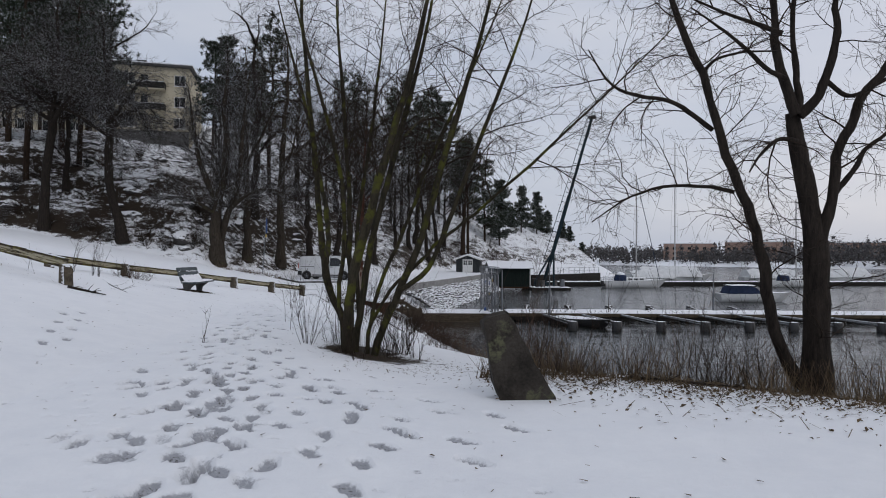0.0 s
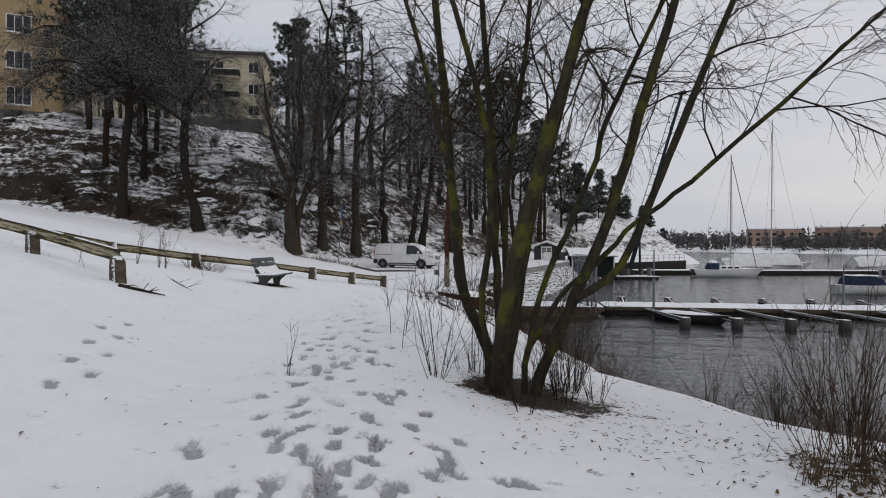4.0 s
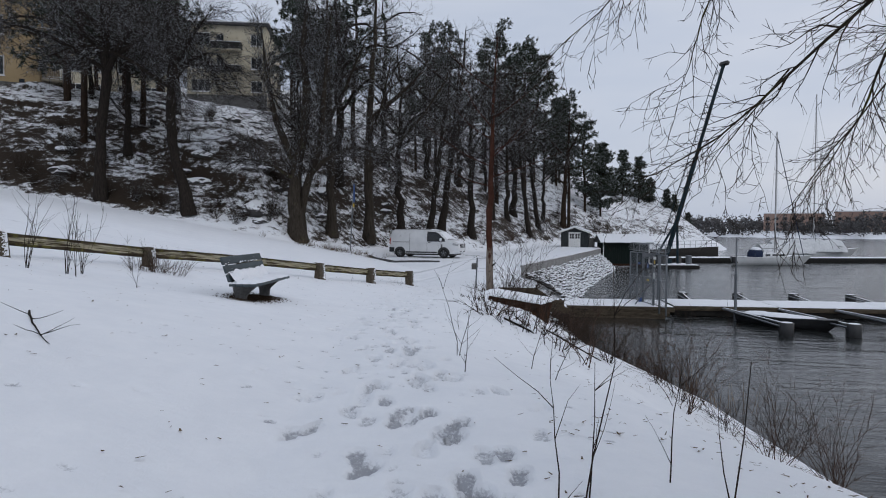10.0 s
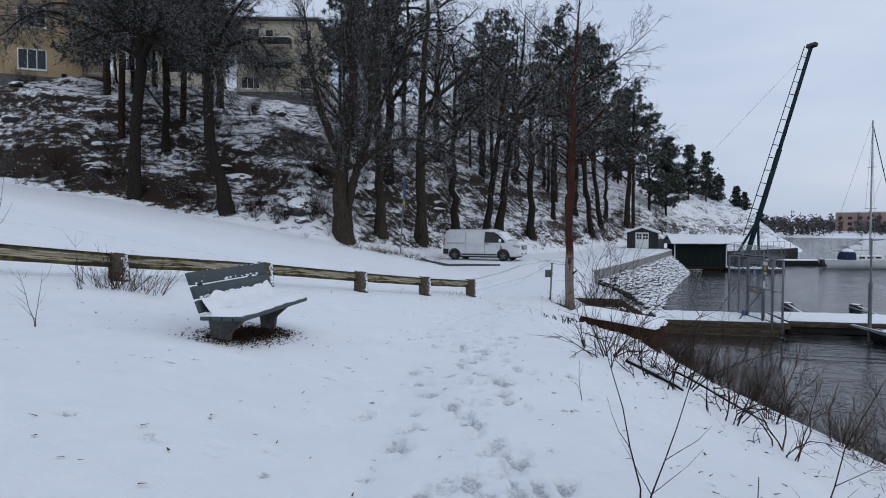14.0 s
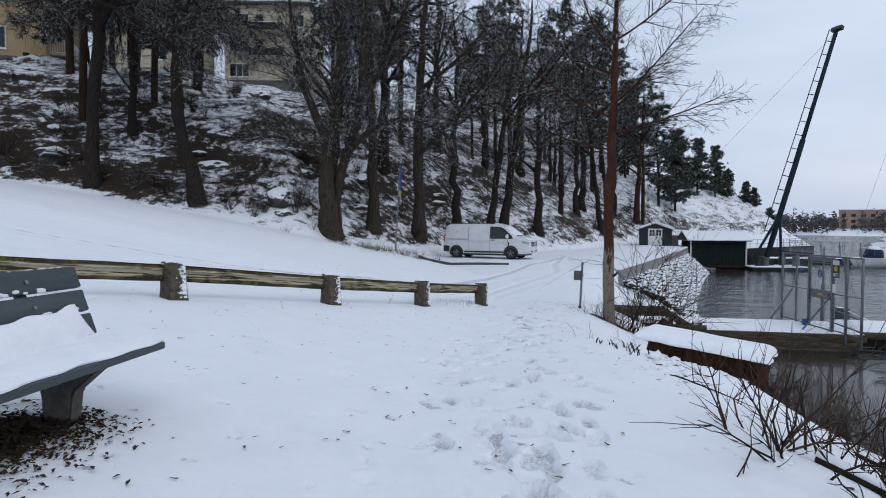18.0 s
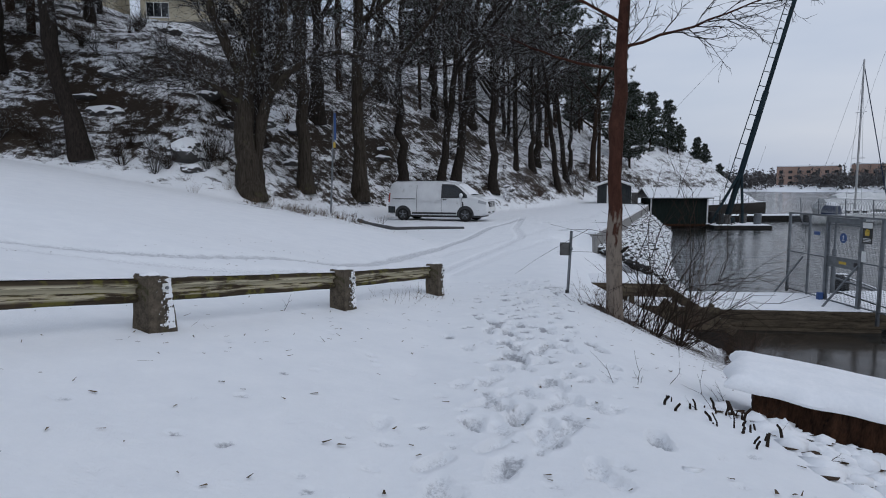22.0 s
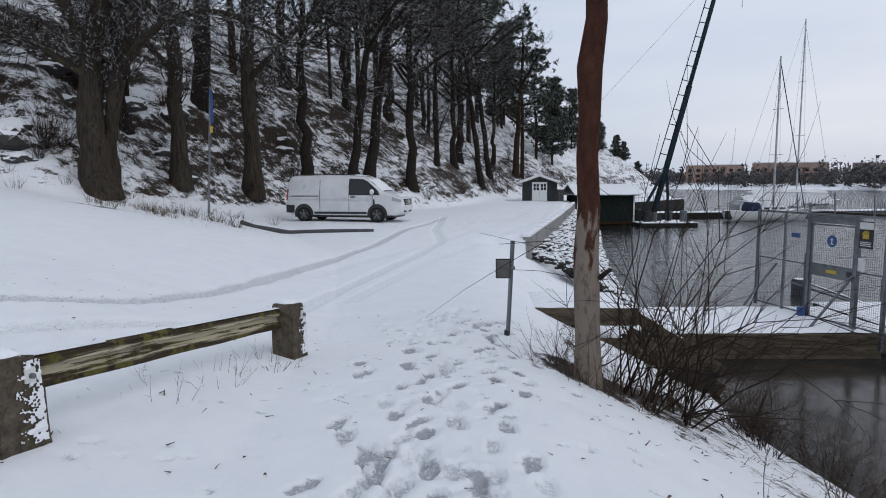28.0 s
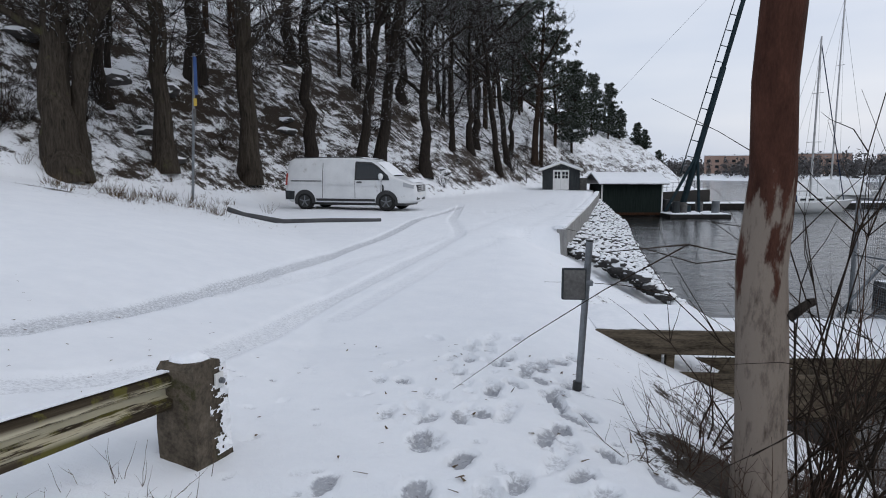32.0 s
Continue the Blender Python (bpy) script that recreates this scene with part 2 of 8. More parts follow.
def rail_mat():
    """Dark weathered rail with moss and a worn cream band of old paint in its groove."""
    m = rough_mat("weathered_rail", (0.012, 0.009, 0.006), (0.085, 0.065, 0.042), 5, 0.85, 1.0, fine=45, stretch=(0.15, 3, 3), dist=0.006, spot=(0.1, 0.09, 0.025), spot_at=0.55, spot_scale=7)
    nt = m.node_tree
    b = nt.nodes["Principled BSDF"]
    old = b.inputs["Base Color"].links[0].from_socket
    co = nt.nodes.new("ShaderNodeTexCoord")
    sep = nt.nodes.new("ShaderNodeSeparateXYZ")
    nt.links.new(co.outputs["Object"], sep.inputs[0])
    mp = node(nt, "ShaderNodeMapping", Scale=(0.28, 3, 5))
    nt.links.new(co.outputs["Object"], mp.inputs["Vector"])
    wear_tone = node(nt, "ShaderNodeTexNoise", Scale=3.5, Detail=7.0, Roughness=0.7)
    nt.links.new(mp.outputs["Vector"], wear_tone.inputs["Vector"])
    band = nt.nodes.new("ShaderNodeValToRGB")
    e = band.color_ramp.elements
    e[0].position, e[0].color = 0.24, (0, 0, 0, 1)
    e[1].position, e[1].color = 0.34, (1, 1, 1, 1)
    for at, c in ((0.68, 1), (0.76, 0)):
        x = e.new(at)
        x.color = (c, c, c, 1)
    up = node(nt, "ShaderNodeMapRange")
    up.inputs["From Min"].default_value, up.inputs["From Max"].default_value = -0.125, 0.125
    nt.links.new(sep.outputs["Z"], up.inputs["Value"])
    nt.links.new(up.outputs["Result"], band.inputs["Fac"])
    keep = nt.nodes.new("ShaderNodeValToRGB")
    keep.color_ramp.elements[0].position, keep.color_ramp.elements[1].position = 0.465, 0.515
    nt.links.new(wear_tone.outputs["Fac"], keep.inputs["Fac"])
    mul = nt.nodes.new("ShaderNodeMath")
    mul.operation = "MULTIPLY"
    nt.links.new(band.outputs["Color"], mul.inputs[0])
    nt.links.new(keep.outputs["Color"], mul.inputs[1])
    mx = nt.nodes.new("ShaderNodeMix")
    mx.data_type = "RGBA"
    mx.inputs["B"].default_value = (0.44, 0.4, 0.29, 1)
    nt.links.new(mul.outputs[0], mx.inputs["Factor"])
    nt.links.new(old, mx.inputs["A"])
    nt.links.new(mx.outputs["Result"], b.inputs["Base Color"])
    return m


GROUND = ground_mat()
WATER = water_mat()
SNOW = rough_mat("lying_snow", (0.76, 0.78, 0.81), (0.86, 0.87, 0.89), 6, 0.75, 0.5, fine=40, dist=0.03)
BARK_DARK = rough_mat("dark_bark", (0.01, 0.008, 0.007), (0.04, 0.032, 0.026), 9, 0.9, 0.9, fine=45, stretch=(2, 2, 0.4), dist=0.02)
BARK_OAK = rough_mat("grey_oak_bark", (0.011, 0.009, 0.007), (0.07, 0.057, 0.044), 6, 0.9, 1.0, fine=30, stretch=(2.5, 2.5, 0.3), dist=0.03, spot=(0.06, 0.055, 0.03), spot_at=0.62, spot_scale=1.5)
BARK_MOSS = rough_mat("mossy_bark", (0.013, 0.011, 0.008), (0.05, 0.043, 0.028), 8, 0.9, 0.8, fine=50, stretch=(2, 2, 0.5), dist=0.01, spot=(0.065, 0.066, 0.016), spot_at=0.55, spot_scale=2.2)
def flaking_mat():
    """Red-brown bark over a paler grey-brown layer that lies bare on the lower trunk, in long upright flakes."""
    m = rough_mat("flaking_bark", (0.022, 0.009, 0.006), (0.085, 0.036, 0.024), 6, 0.85, 1.0, fine=70, stretch=(1.5, 1.5, 0.5), dist=0.012)
    nt = m.node_tree
    b = nt.nodes["Principled BSDF"]
    old = b.inputs["Base Color"].links[0].from_socket
    co = nt.nodes.new("ShaderNodeTexCoord")
    sep = nt.nodes.new("ShaderNodeSeparateXYZ")
    nt.links.new(co.outputs["Object"], sep.inputs[0])
    mp = node(nt, "ShaderNodeMapping", Scale=(1, 1, 0.3))
    nt.links.new(co.outputs["Object"], mp.inputs["Vector"])
    flake = node(nt, "ShaderNodeTexNoise", Scale=7.0, Detail=6.0, Roughness=0.6)
    nt.links.new(mp.outputs["Vector"], flake.inputs["Vector"])
    up = node(nt, "ShaderNodeMapRange")
    up.inputs["From Min"].default_value, up.inputs["From Max"].default_value = 0.9, 2.1
    up.inputs["To Min"].default_value, up.inputs["To Max"].default_value = 0.22, -0.16
    nt.links.new(sep.outputs["Z"], up.inputs["Value"])
    add = nt.nodes.new("ShaderNodeMath")
    add.operation = "ADD"
    nt.links.new(flake.outputs["Fac"], add.inputs[0])
    nt.links.new(up.outputs["Result"], add.inputs[1])
    ramp = nt.nodes.new("ShaderNodeValToRGB")
    ramp.color_ramp.elements[0].position, ramp.color_ramp.elements[1].position = 0.5, 0.56
    nt.links.new(add.outputs[0], ramp.inputs["Fac"])
    fine = node(nt, "ShaderNodeTexNoise", Scale=14.0, Detail=7.0, Roughness=0.7)
    nt.links.new(mp.outputs["Vector"], fine.inputs["Vector"])
    pale = nt.nodes.new("ShaderNodeValToRGB")
    pale.color_ramp.elements[0].position, pale.color_ramp.elements[0].color = 0.3, (0.05, 0.038, 0.03, 1)
    pale.color_ramp.elements[1].position, pale.color_ramp.elements[1].color = 0.5, (0.2, 0.165, 0.135, 1)
    nt.links.new(fine.outputs["Fac"], pale.inputs["Fac"])
    mx = nt.nodes.new("ShaderNodeMix")
    mx.data_type = "RGBA"
    nt.links.new(ramp.outputs["Color"], mx.inputs["Factor"])
    nt.links.new(old, mx.inputs["A"])
    nt.links.new(pale.outputs["Color"], mx.inputs["B"])
    nt.links.new(mx.outputs["Result"], b.inputs["Base Color"])
    return m


BARK_FLAKING = flaking_mat()
BARK_PINE = rough_mat("pine_bark", (0.014, 0.01, 0.008), (0.058, 0.038, 0.026), 6, 0.9, 0.9, fine=35, stretch=(2, 2, 0.4), dist=0.03)
TWIG = rough_mat("twig_bark", (0.012, 0.009, 0.007), (0.04, 0.028, 0.02), 5, 0.85, 0.0)
TWIG_FAR = rough_mat("twig_bark_frosted", (0.01, 0.008, 0.007), (0.04, 0.032, 0.027), 1.2, 0.9, 0.0, fine=9, spot=(0.55, 0.57, 0.59), spot_at=0.575, spot_scale=9)
TWIG_RED = rough_mat("red_twig_bark", (0.03, 0.018, 0.013), (0.09, 0.056, 0.04), 4, 0.8, 0.0)
NEEDLE = rough_mat("pine_needles", (0.02, 0.027, 0.019), (0.05, 0.062, 0.042), 1.5, 0.85, 0.0, fine=8, spot=(0.5, 0.53, 0.55), spot_at=0.58, spot_scale=4.5)
STONE = rough_mat("standing_stone", (0.014, 0.012, 0.01), (0.06, 0.052, 0.044), 4, 0.85, 0.8, fine=40, dist=0.02, spot=(0.1, 0.1, 0.06), spot_at=0.6)
CONCRETE = rough_mat("old_concrete", (0.03, 0.024, 0.018), (0.15, 0.125, 0.095), 9, 0.9, 1.0, fine=55, dist=0.014, spot=(0.05, 0.048, 0.022), spot_at=0.6, spot_scale=5)
CONCRETE_GREY = rough_mat("grey_weathered_boards", (0.06, 0.058, 0.055), (0.16, 0.155, 0.15), 5, 0.85, 0.5, fine=40, dist=0.006)
QUAY_GREY = rough_mat("pale_weathered_quay", (0.16, 0.158, 0.155), (0.34, 0.335, 0.325), 3, 0.9, 0.6, fine=30, stretch=(2, 2, 0.6), dist=0.008)
RUSTY = rough_mat("rust_brown_concrete", (0.006, 0.004, 0.003), (0.085, 0.04, 0.022), 7, 0.9, 1.0, fine=40, stretch=(2.2, 2.2, 0.5), dist=0.05)
RAIL_PAINT = rail_mat()
BENCH_GREY = rough_mat("grey_painted_plank", (0.026, 0.038, 0.043), (0.055, 0.073, 0.08), 4, 0.6, 0.25, fine=70, stretch=(0.4, 3, 3), dist=0.003)
WOOD_OLD = rough_mat("old_timber", (0.024, 0.019, 0.013), (0.14, 0.112, 0.08), 5, 0.85, 0.6, fine=40, stretch=(0.5, 3, 3), dist=0.006)
WOOD_DARK = rough_mat("tarred_timber", (0.012, 0.012, 0.012), (0.04, 0.037, 0.033), 4, 0.8, 0.5, fine=40, dist=0.006)
HUT_GREEN = rough_mat("dark_green_boards", (0.007, 0.012, 0.011), (0.018, 0.026, 0.023), 3, 0.85, 0.25, fine=30, stretch=(4, 4, 0.4), dist=0.004)
HUT_GREY = rough_mat("dark_grey_boards", (0.025, 0.028, 0.03), (0.055, 0.06, 0.062), 3, 0.85, 0.25, fine=30, stretch=(4, 4, 0.4), dist=0.004)
WHITE_PAINT = rough_mat("white_paint", (0.62, 0.62, 0.6), (0.78, 0.78, 0.77), 3, 0.55, 0.1)
VAN_PAINT = rough_mat("white_car_paint", (0.55, 0.56, 0.57), (0.7, 0.71, 0.715), 1.2, 0.28, 0.0, spot=(0.45, 0.45, 0.44), spot_at=0.66)
BLACK_PLASTIC = rough_mat("black_plastic", (0.012, 0.012, 0.013), (0.03, 0.03, 0.031), 6, 0.5, 0.1)
RUBBER = rough_mat("tyre_rubber", (0.011, 0.011, 0.011), (0.028, 0.027, 0.026), 9, 0.85, 0.3)
STEEL = rough_mat("galvanised_steel", (0.12, 0.13, 0.14), (0.24, 0.255, 0.27), 7, 0.45, 0.1, metal=0.7)
ALU = rough_mat("mast_aluminium", (0.4, 0.4, 0.4), (0.55, 0.55, 0.55), 3, 0.45, 0.05, metal=0.5)
CRANE_BLUE = rough_mat("dark_blue_green_steel", (0.01, 0.02, 0.026), (0.024, 0.04, 0.048), 2, 0.8, 0.1)
GELCOAT = rough_mat("white_gelcoat", (0.66, 0.67, 0.67), (0.78, 0.79, 0.79), 1.5, 0.35, 0.0)
TARP_BLUE = rough_mat("dark_blue_canvas", (0.014, 0.022, 0.05), (0.035, 0.05, 0.095), 4, 0.8, 0.3)
TARP_WHITE = rough_mat("white_tarpaulin", (0.5, 0.515, 0.52), (0.7, 0.71, 0.715), 1.5, 0.7, 0.6, dist=0.06, fine=12)
PLASTER_YELLOW = rough_mat("yellow_plaster", (0.33, 0.24, 0.13), (0.42, 0.32, 0.19), 0.7, 0.85, 0.15, fine=20)
PLASTER_CREAM = rough_mat("cream_plaster", (0.42, 0.37, 0.27), (0.52, 0.47, 0.36), 0.6, 0.85, 0.15, fine=20)
BRICK_FAR = rough_mat("far_brick", (0.3, 0.2, 0.16), (0.42, 0.3, 0.25), 0.2, 0.9, 0.0)
ROOF_DARK = rough_mat("dark_sheet_roof", (0.03, 0.03, 0.032), (0.07, 0.068, 0.066), 2, 0.6, 0.1)
WOODS = rough_mat("far_woods", (0.035, 0.03, 0.028), (0.15, 0.145, 0.145), 0.25, 0.95, 0.0, fine=2.5, spot=(0.4, 0.42, 0.44), spot_at=0.62, spot_scale=0.8)
RED_ROOF = rough_mat("red_tile_roof", (0.1, 0.04, 0.03), (0.18, 0.08, 0.055), 2, 0.8, 0.3)
GRASS = rough_mat("dead_grass", (0.03, 0.02, 0.012), (0.16, 0.115, 0.07), 3, 0.9, 0.0, fine=30)
REED = rough_mat("dry_reed", (0.12, 0.075, 0.04), (0.27, 0.19, 0.11), 4, 0.85, 0.0)
ICE = rough_mat("slush_ice", (0.01, 0.008, 0.006), (0.06, 0.05, 0.04), 2.2, 0.16, 0.35, fine=14, spot=(0.26, 0.26, 0.26), spot_at=0.7, spot_scale=9)
ICE.node_tree.nodes["Principled BSDF"].inputs["Specular IOR Level"].default_value = 0.22
ASPHALT = rough_mat("wet_asphalt", (0.028, 0.028, 0.03), (0.06, 0.06, 0.062), 6, 0.6, 0.4)
BLUE_SIGN = rough_mat("blue_enamel", (0.016, 0.05, 0.17), (0.03, 0.085, 0.25), 5, 0.4, 0.0)
YELLOW_SIGN = rough_mat("yellow_enamel", (0.5, 0.33, 0.03), (0.6, 0.42, 0.05), 5, 0.4, 0.0)
RED_PAINT = rough_mat("red_paint", (0.28, 0.03, 0.022), (0.4, 0.06, 0.04), 5, 0.5, 0.0)
LITTER = rough_mat("leaf_litter", (0.018, 0.012, 0.008), (0.085, 0.055, 0.035), 20, 0.95, 0.8, fine=90, dist=0.02)


def glass_mat(name, tint, rough=0.03):
    m, nt, b = mat_base(name)
    b.inputs["Base Color"].default_value = (*tint, 1)
    b.inputs["Roughness"].default_value = rough
    b.inputs["IOR"].default_value = 1.5
    return m


GLASS_DARK = glass_mat("dark_window_glass", (0.012, 0.014, 0.016))
LAMP_GLASS = glass_mat("lamp_glass", (0.35, 0.36, 0.37), 0.15)

# ---------------------------------------------------------------- helpers for building
def lerp(x, xs, ys):
    return np.interp(x, xs, ys)


def smooth(a, b, x):
    t = np.clip((x - a) / (b - a), 0, 1)
    return t * t * (3 - 2 * t)


def part(name, bm, material, parent=None, label="", flat=False):
    """Links a bmesh as one mesh object under a thing or a part."""
    me = bpy.data.meshes.new(name)
    bm.to_mesh(me)
    bm.free()
    me.materials.append(material)
    if not flat:
        for p in me.polygons:
            p.use_smooth = True
        me.set_sharp_from_angle(angle=radians(40))
    ob = new(name, me)
    if parent:
        ob.parent = parent
    if label:
        tagged(ob, label)
    return ob


def raw(name, verts, faces, material, parent=None, label="", flat=False):
    me = bpy.data.meshes.new(name)
    me.from_pydata(verts, [], faces)
    me.materials.append(material)
    if not flat:
        me.polygons.foreach_set("use_smooth", [True] * len(me.polygons))
    ob = new(name, me)
    if parent:
        ob.parent = parent
    if label:
        tagged(ob, label)
    return ob


def thing(name, m, label, category, group="", kind=""):
    ob = new(name)
    ob.empty_display_size = 0.1
    ob.matrix_world = m
    return tagged(ob, label, category, group, kind)


def box(bm, x0, x1, y0, y1, z0, z1, bevel=0.0, m=None):
    made = bmesh.ops.create_cube(bm, size=1.0)["verts"]
    for v in made:
        v.co = Vector(((x0 + x1) / 2 + v.co.x * (x1 - x0), (y0 + y1) / 2 + v.co.y * (y1 - y0), (z0 + z1) / 2 + v.co.z * (z1 - z0)))
    if bevel:
        edges = {e for v in made for e in v.link_edges}
        made = bmesh.ops.bevel(bm, geom=list(edges), offset=bevel, segments=2, affect="EDGES", profile=0.5)["verts"]
    if m is not None:
        bmesh.ops.transform(bm, matrix=m, verts=made)
    return made


def boxm(*a, **k):
    bm = bmesh.new()
    box(bm, *a, **k)
    return bm


def rod(bm, a, b, r, r2=None, n=8):
    a, b = Vector(a), Vector(b)
    d = b - a
    made = bmesh.ops.create_cone(bm, segments=n, radius1=r, radius2=r if r2 is None else r2, depth=d.length, cap_ends=True)["verts"]
    bmesh.ops.transform(bm, matrix=Matrix.Translation((a + b) / 2) @ d.to_track_quat("Z", "Y").to_matrix().to_4x4(), verts=made)
    return made


def rodm(*a, **k):
    bm = bmesh.new()
    rod(bm, *a, **k)
    return bm


def prism(bm, pts, y0, y1):
    """Extrudes an outline of (x, z) from y0 to y1."""
    f = [bm.verts.new((x, y0, z)) for x, z in pts]
    g = [bm.verts.new((x, y1, z)) for x, z in pts]
    n = len(pts)
    bm.faces.new(f[::-1])
    bm.faces.new(g)
    for i in range(n):
        bm.faces.new((f[i], f[(i + 1) % n], g[(i + 1) % n], g[i]))
    bmesh.ops.recalc_face_normals(bm, faces=bm.faces[:])
    return f + g


# ---------------------------------------------------------------- the lie of the land
# the walked line, the waterline and the foot of the hill
WALK_Y = [-40, 2, 5.6, 14, 23, 30, 36, 60]
WALK_X = [6, 0.6, -1.2, -4.05, -6.4, -6.6, -6.6, -6.6]
SHORE = [(70, 2), (30, 7), (15, 11.0), (9, 12.9), (5, 15.2), (3, 18.3), (1.5, 21), (0.6, 26.0), (-0.6, 29.5), (-1.7, 33), (-2.3, 36), (-2.2, 40), (-1.7, 48), (-0.9, 53.5), (0, 58.6), (1.3, 66), (2.8, 73), (3.4, 80), (5.5, 92), (12, 112), (22, 128), (31, 140), (34, 150), (25, 175), (-30, 230), (-150, 330), (-500, 420)]
WALL = [(-4.75, 46.3), (-2.2, 58), (0.6, 71.5), (2.1, 79.2)]
HILL = [(-200, 30), (-80, 34), (-45, 38), (-28, 42.5), (-18.5, 45), (-15.2, 54), (-11.5, 61), (-8, 69), (-4.5, 82), (0, 95), (8, 113), (19, 130), (29, 142), (24, 170), (-30, 224), (-150, 322), (-500, 410)]


def signed(px, py, line):
    """Distance to an open line; positive on its left."""
    best, sgn = np.full(px.shape, 1e9), np.zeros(px.shape)
    for (ax, ay), (bx, by) in zip(line[:-1], line[1:]):
        dx, dy = bx - ax, by - ay
        t = np.clip(((px - ax) * dx + (py - ay) * dy) / (dx * dx + dy * dy), 0, 1)
        ex, ey = px - ax - t * dx, py - ay - t * dy
        d = np.hypot(ex, ey)
        s = dx * (py - ay) - dy * (px - ax)
        near = d < best
        best = np.where(near, d, best)
        sgn = np.where(near, np.where(s > 0, 1.0, -1.0), sgn)
    return best * sgn


def waves(x, y, f, seed):
    """A cheap smooth noise of about -1 to 1."""
    r = np.random.RandomState(seed)
    out = 0
    for k in range(5):
        a, p, q = r.uniform(0, 6.28), r.uniform(0, 6.28), f * (0.7 + 0.35 * k)
        out = out + np.sin((x * np.cos(a) + y * np.sin(a)) * q + p + 1.3 * np.sin((y * np.cos(a) - x * np.sin(a)) * q * 0.6 + p * 2)) / (1 + 0.5 * k)
    return out / 2.6


def land(x, y):
    """Height of the ground, its bareness and whether it belongs to the hill."""
    x, y = np.asarray(x, float), np.asarray(y, float)
    base = lerp(y, [-40, 2, 8, 14, 19, 24, 30, 33, 36, 42, 48, 80, 100], [2.9, 2.68, 2.66, 2.72, 2.62, 2.45, 2.1, 1.93, 1.72, 1.84, 2.0, 2.0, 2.3])
    foot = lerp(y, [-40, 2, 14, 22, 30, 36, 42, 47, 50, 52, 60, 80], [2, -2.5, -4.6, -6.5, -7.6, -8.3, -9.6, -12.4, -13.2, -14.4, -14.6, -3])
    left = np.maximum(foot - x, 0)
    field = base + 0.175 * left + 0.05 * np.minimum(left, 3) * (1 - 1.25 * smooth(16, 20, y) * smooth(33, 30, y)) - 0.0012 * np.minimum(left, 60) ** 2 * smooth(20, 60, left)
    field = field + 0.045 * waves(x, y, 0.5, 3) + 0.012 * waves(x, y, 2.6, 4)
    field = field - 0.34 * np.exp(-(((x + 0.2) / 1.5) ** 2 + ((y - 11.6) / 2.2) ** 2))
    sh = signed(x, y, SHORE)
    hi = signed(x, y, HILL)
    cap = lerp(y, [0, 60, 85, 105, 125, 140, 160, 260], [21, 22, 23, 21, 19.5, 15, 9, 12])
    rise = cap * (1 - np.exp(-np.maximum(hi, 0) * lerp(y, [85, 112], [0.775, 1.3]) / cap))
    # towards the houses a steep front ends in a gently rising shelf
    shelf = np.interp(hi, [0, 3, 8, 13, 18, 26, 50, 90], [0, 2.0, 6.2, 8.2, 8.8, 9.8, 14.2, 15.6])
    rise = rise + (shelf - rise) * smooth(-6, -16, x + 0.35 * (y - 52)) * smooth(105, 85, y)
    rise = np.where(hi > 0, rise, 0)
    rough = smooth(0, 6, hi) * (0.8 * waves(x, y, 0.45, 7) + 0.5 * waves(x, y, 1.1, 8) + 0.22 * waves(x, y, 2.3, 9))
    z = np.where(hi > -3, np.minimum(field, 6.5), field) + rise + rough
    steep = lerp(y, [0, 24, 34, 44, 50, 78, 90, 110], [0.44, 0.45, 0.5, 0.5, 0.42, 0.42, 0.5, 0.8])
    bank = 0.02 + steep * sh + 0.09 * waves(x, y, 1.5, 11) * smooth(0.2, 2, np.abs(sh) + 0.4)
    k = lerp(y, [0, 26, 36, 46], [0.7, 0.6, 0.35, 0.22])
    hh = np.clip(0.5 + 0.5 * (bank - z) / k, 0, 1)
    low = bank * (1 - hh) + z * hh - k * hh * (1 - hh)
    u, v = (x + 4.7) * 0.946 - (y - 27.8) * 0.324, (x + 4.7) * 0.324 + (y - 27.8) * 0.946
    low = low + 0.2 * np.exp(-((u - 1.3) / 0.85) ** 2 - ((v + 0.3) / 0.34) ** 2)
    behind = (signed(x, y, WALL) > -0.12) & (y > WALL[0][1]) & (y < WALL[-1][1] + 5)
    z = np.where(behind, z, low)
    z = np.maximum(z, -2.0)
    # across the water
    d = (x * 0.35 + y * 0.94)
    far = signed(x, y, [(1200, -200), (330, 150), (190, 280), (110, 360), (20, 480), (-300, 620)])
    z = np.where((far < 0) & (sh < 0), np.maximum(z, np.minimum(1.0 + 0.09 * -far, lerp(x, [40, 75, 105, 150], [18, 15, 5, 3]) + 2 * waves(x, y, 0.03, 5))), z)
    near_bank = (1 - smooth(2.4, 5.0, sh)) * smooth(-0.3, 0.4, sh)
    bare = 0.31 * near_bank * (1 - smooth(42, 47, y)) + (0.49 - 0.055 * smooth(-30, -20, x) * smooth(80, 66, y)) * smooth(-1.5, 1.5, hi) - 0.5 * (1 - near_bank) * (1 - smooth(-2.5, 0.5, hi))
    bare = bare + 0.9 * np.exp(-(((x + 14.5) / 2.2) ** 2 + ((y - 44.5) / 2.0) ** 2))
    bare = bare + 1.0 * np.exp(-(((x + 17.0) / 2.0) ** 2 + ((y - 43.2) / 0.6) ** 2))
    bare = bare + 0.75 * np.exp(-(((x - 0.4) / 1.6) ** 2 + ((y - 11.0) / 1.2) ** 2)) + 1.15 * np.exp(-(((x + 1.15) / 0.95) ** 2 + ((y - 11.35) / 0.75) ** 2))
    bare = bare + 0.6 * np.exp(-(((x - 4.2) / 1.8) ** 2 + ((y - 8.9) / 0.9) ** 2))
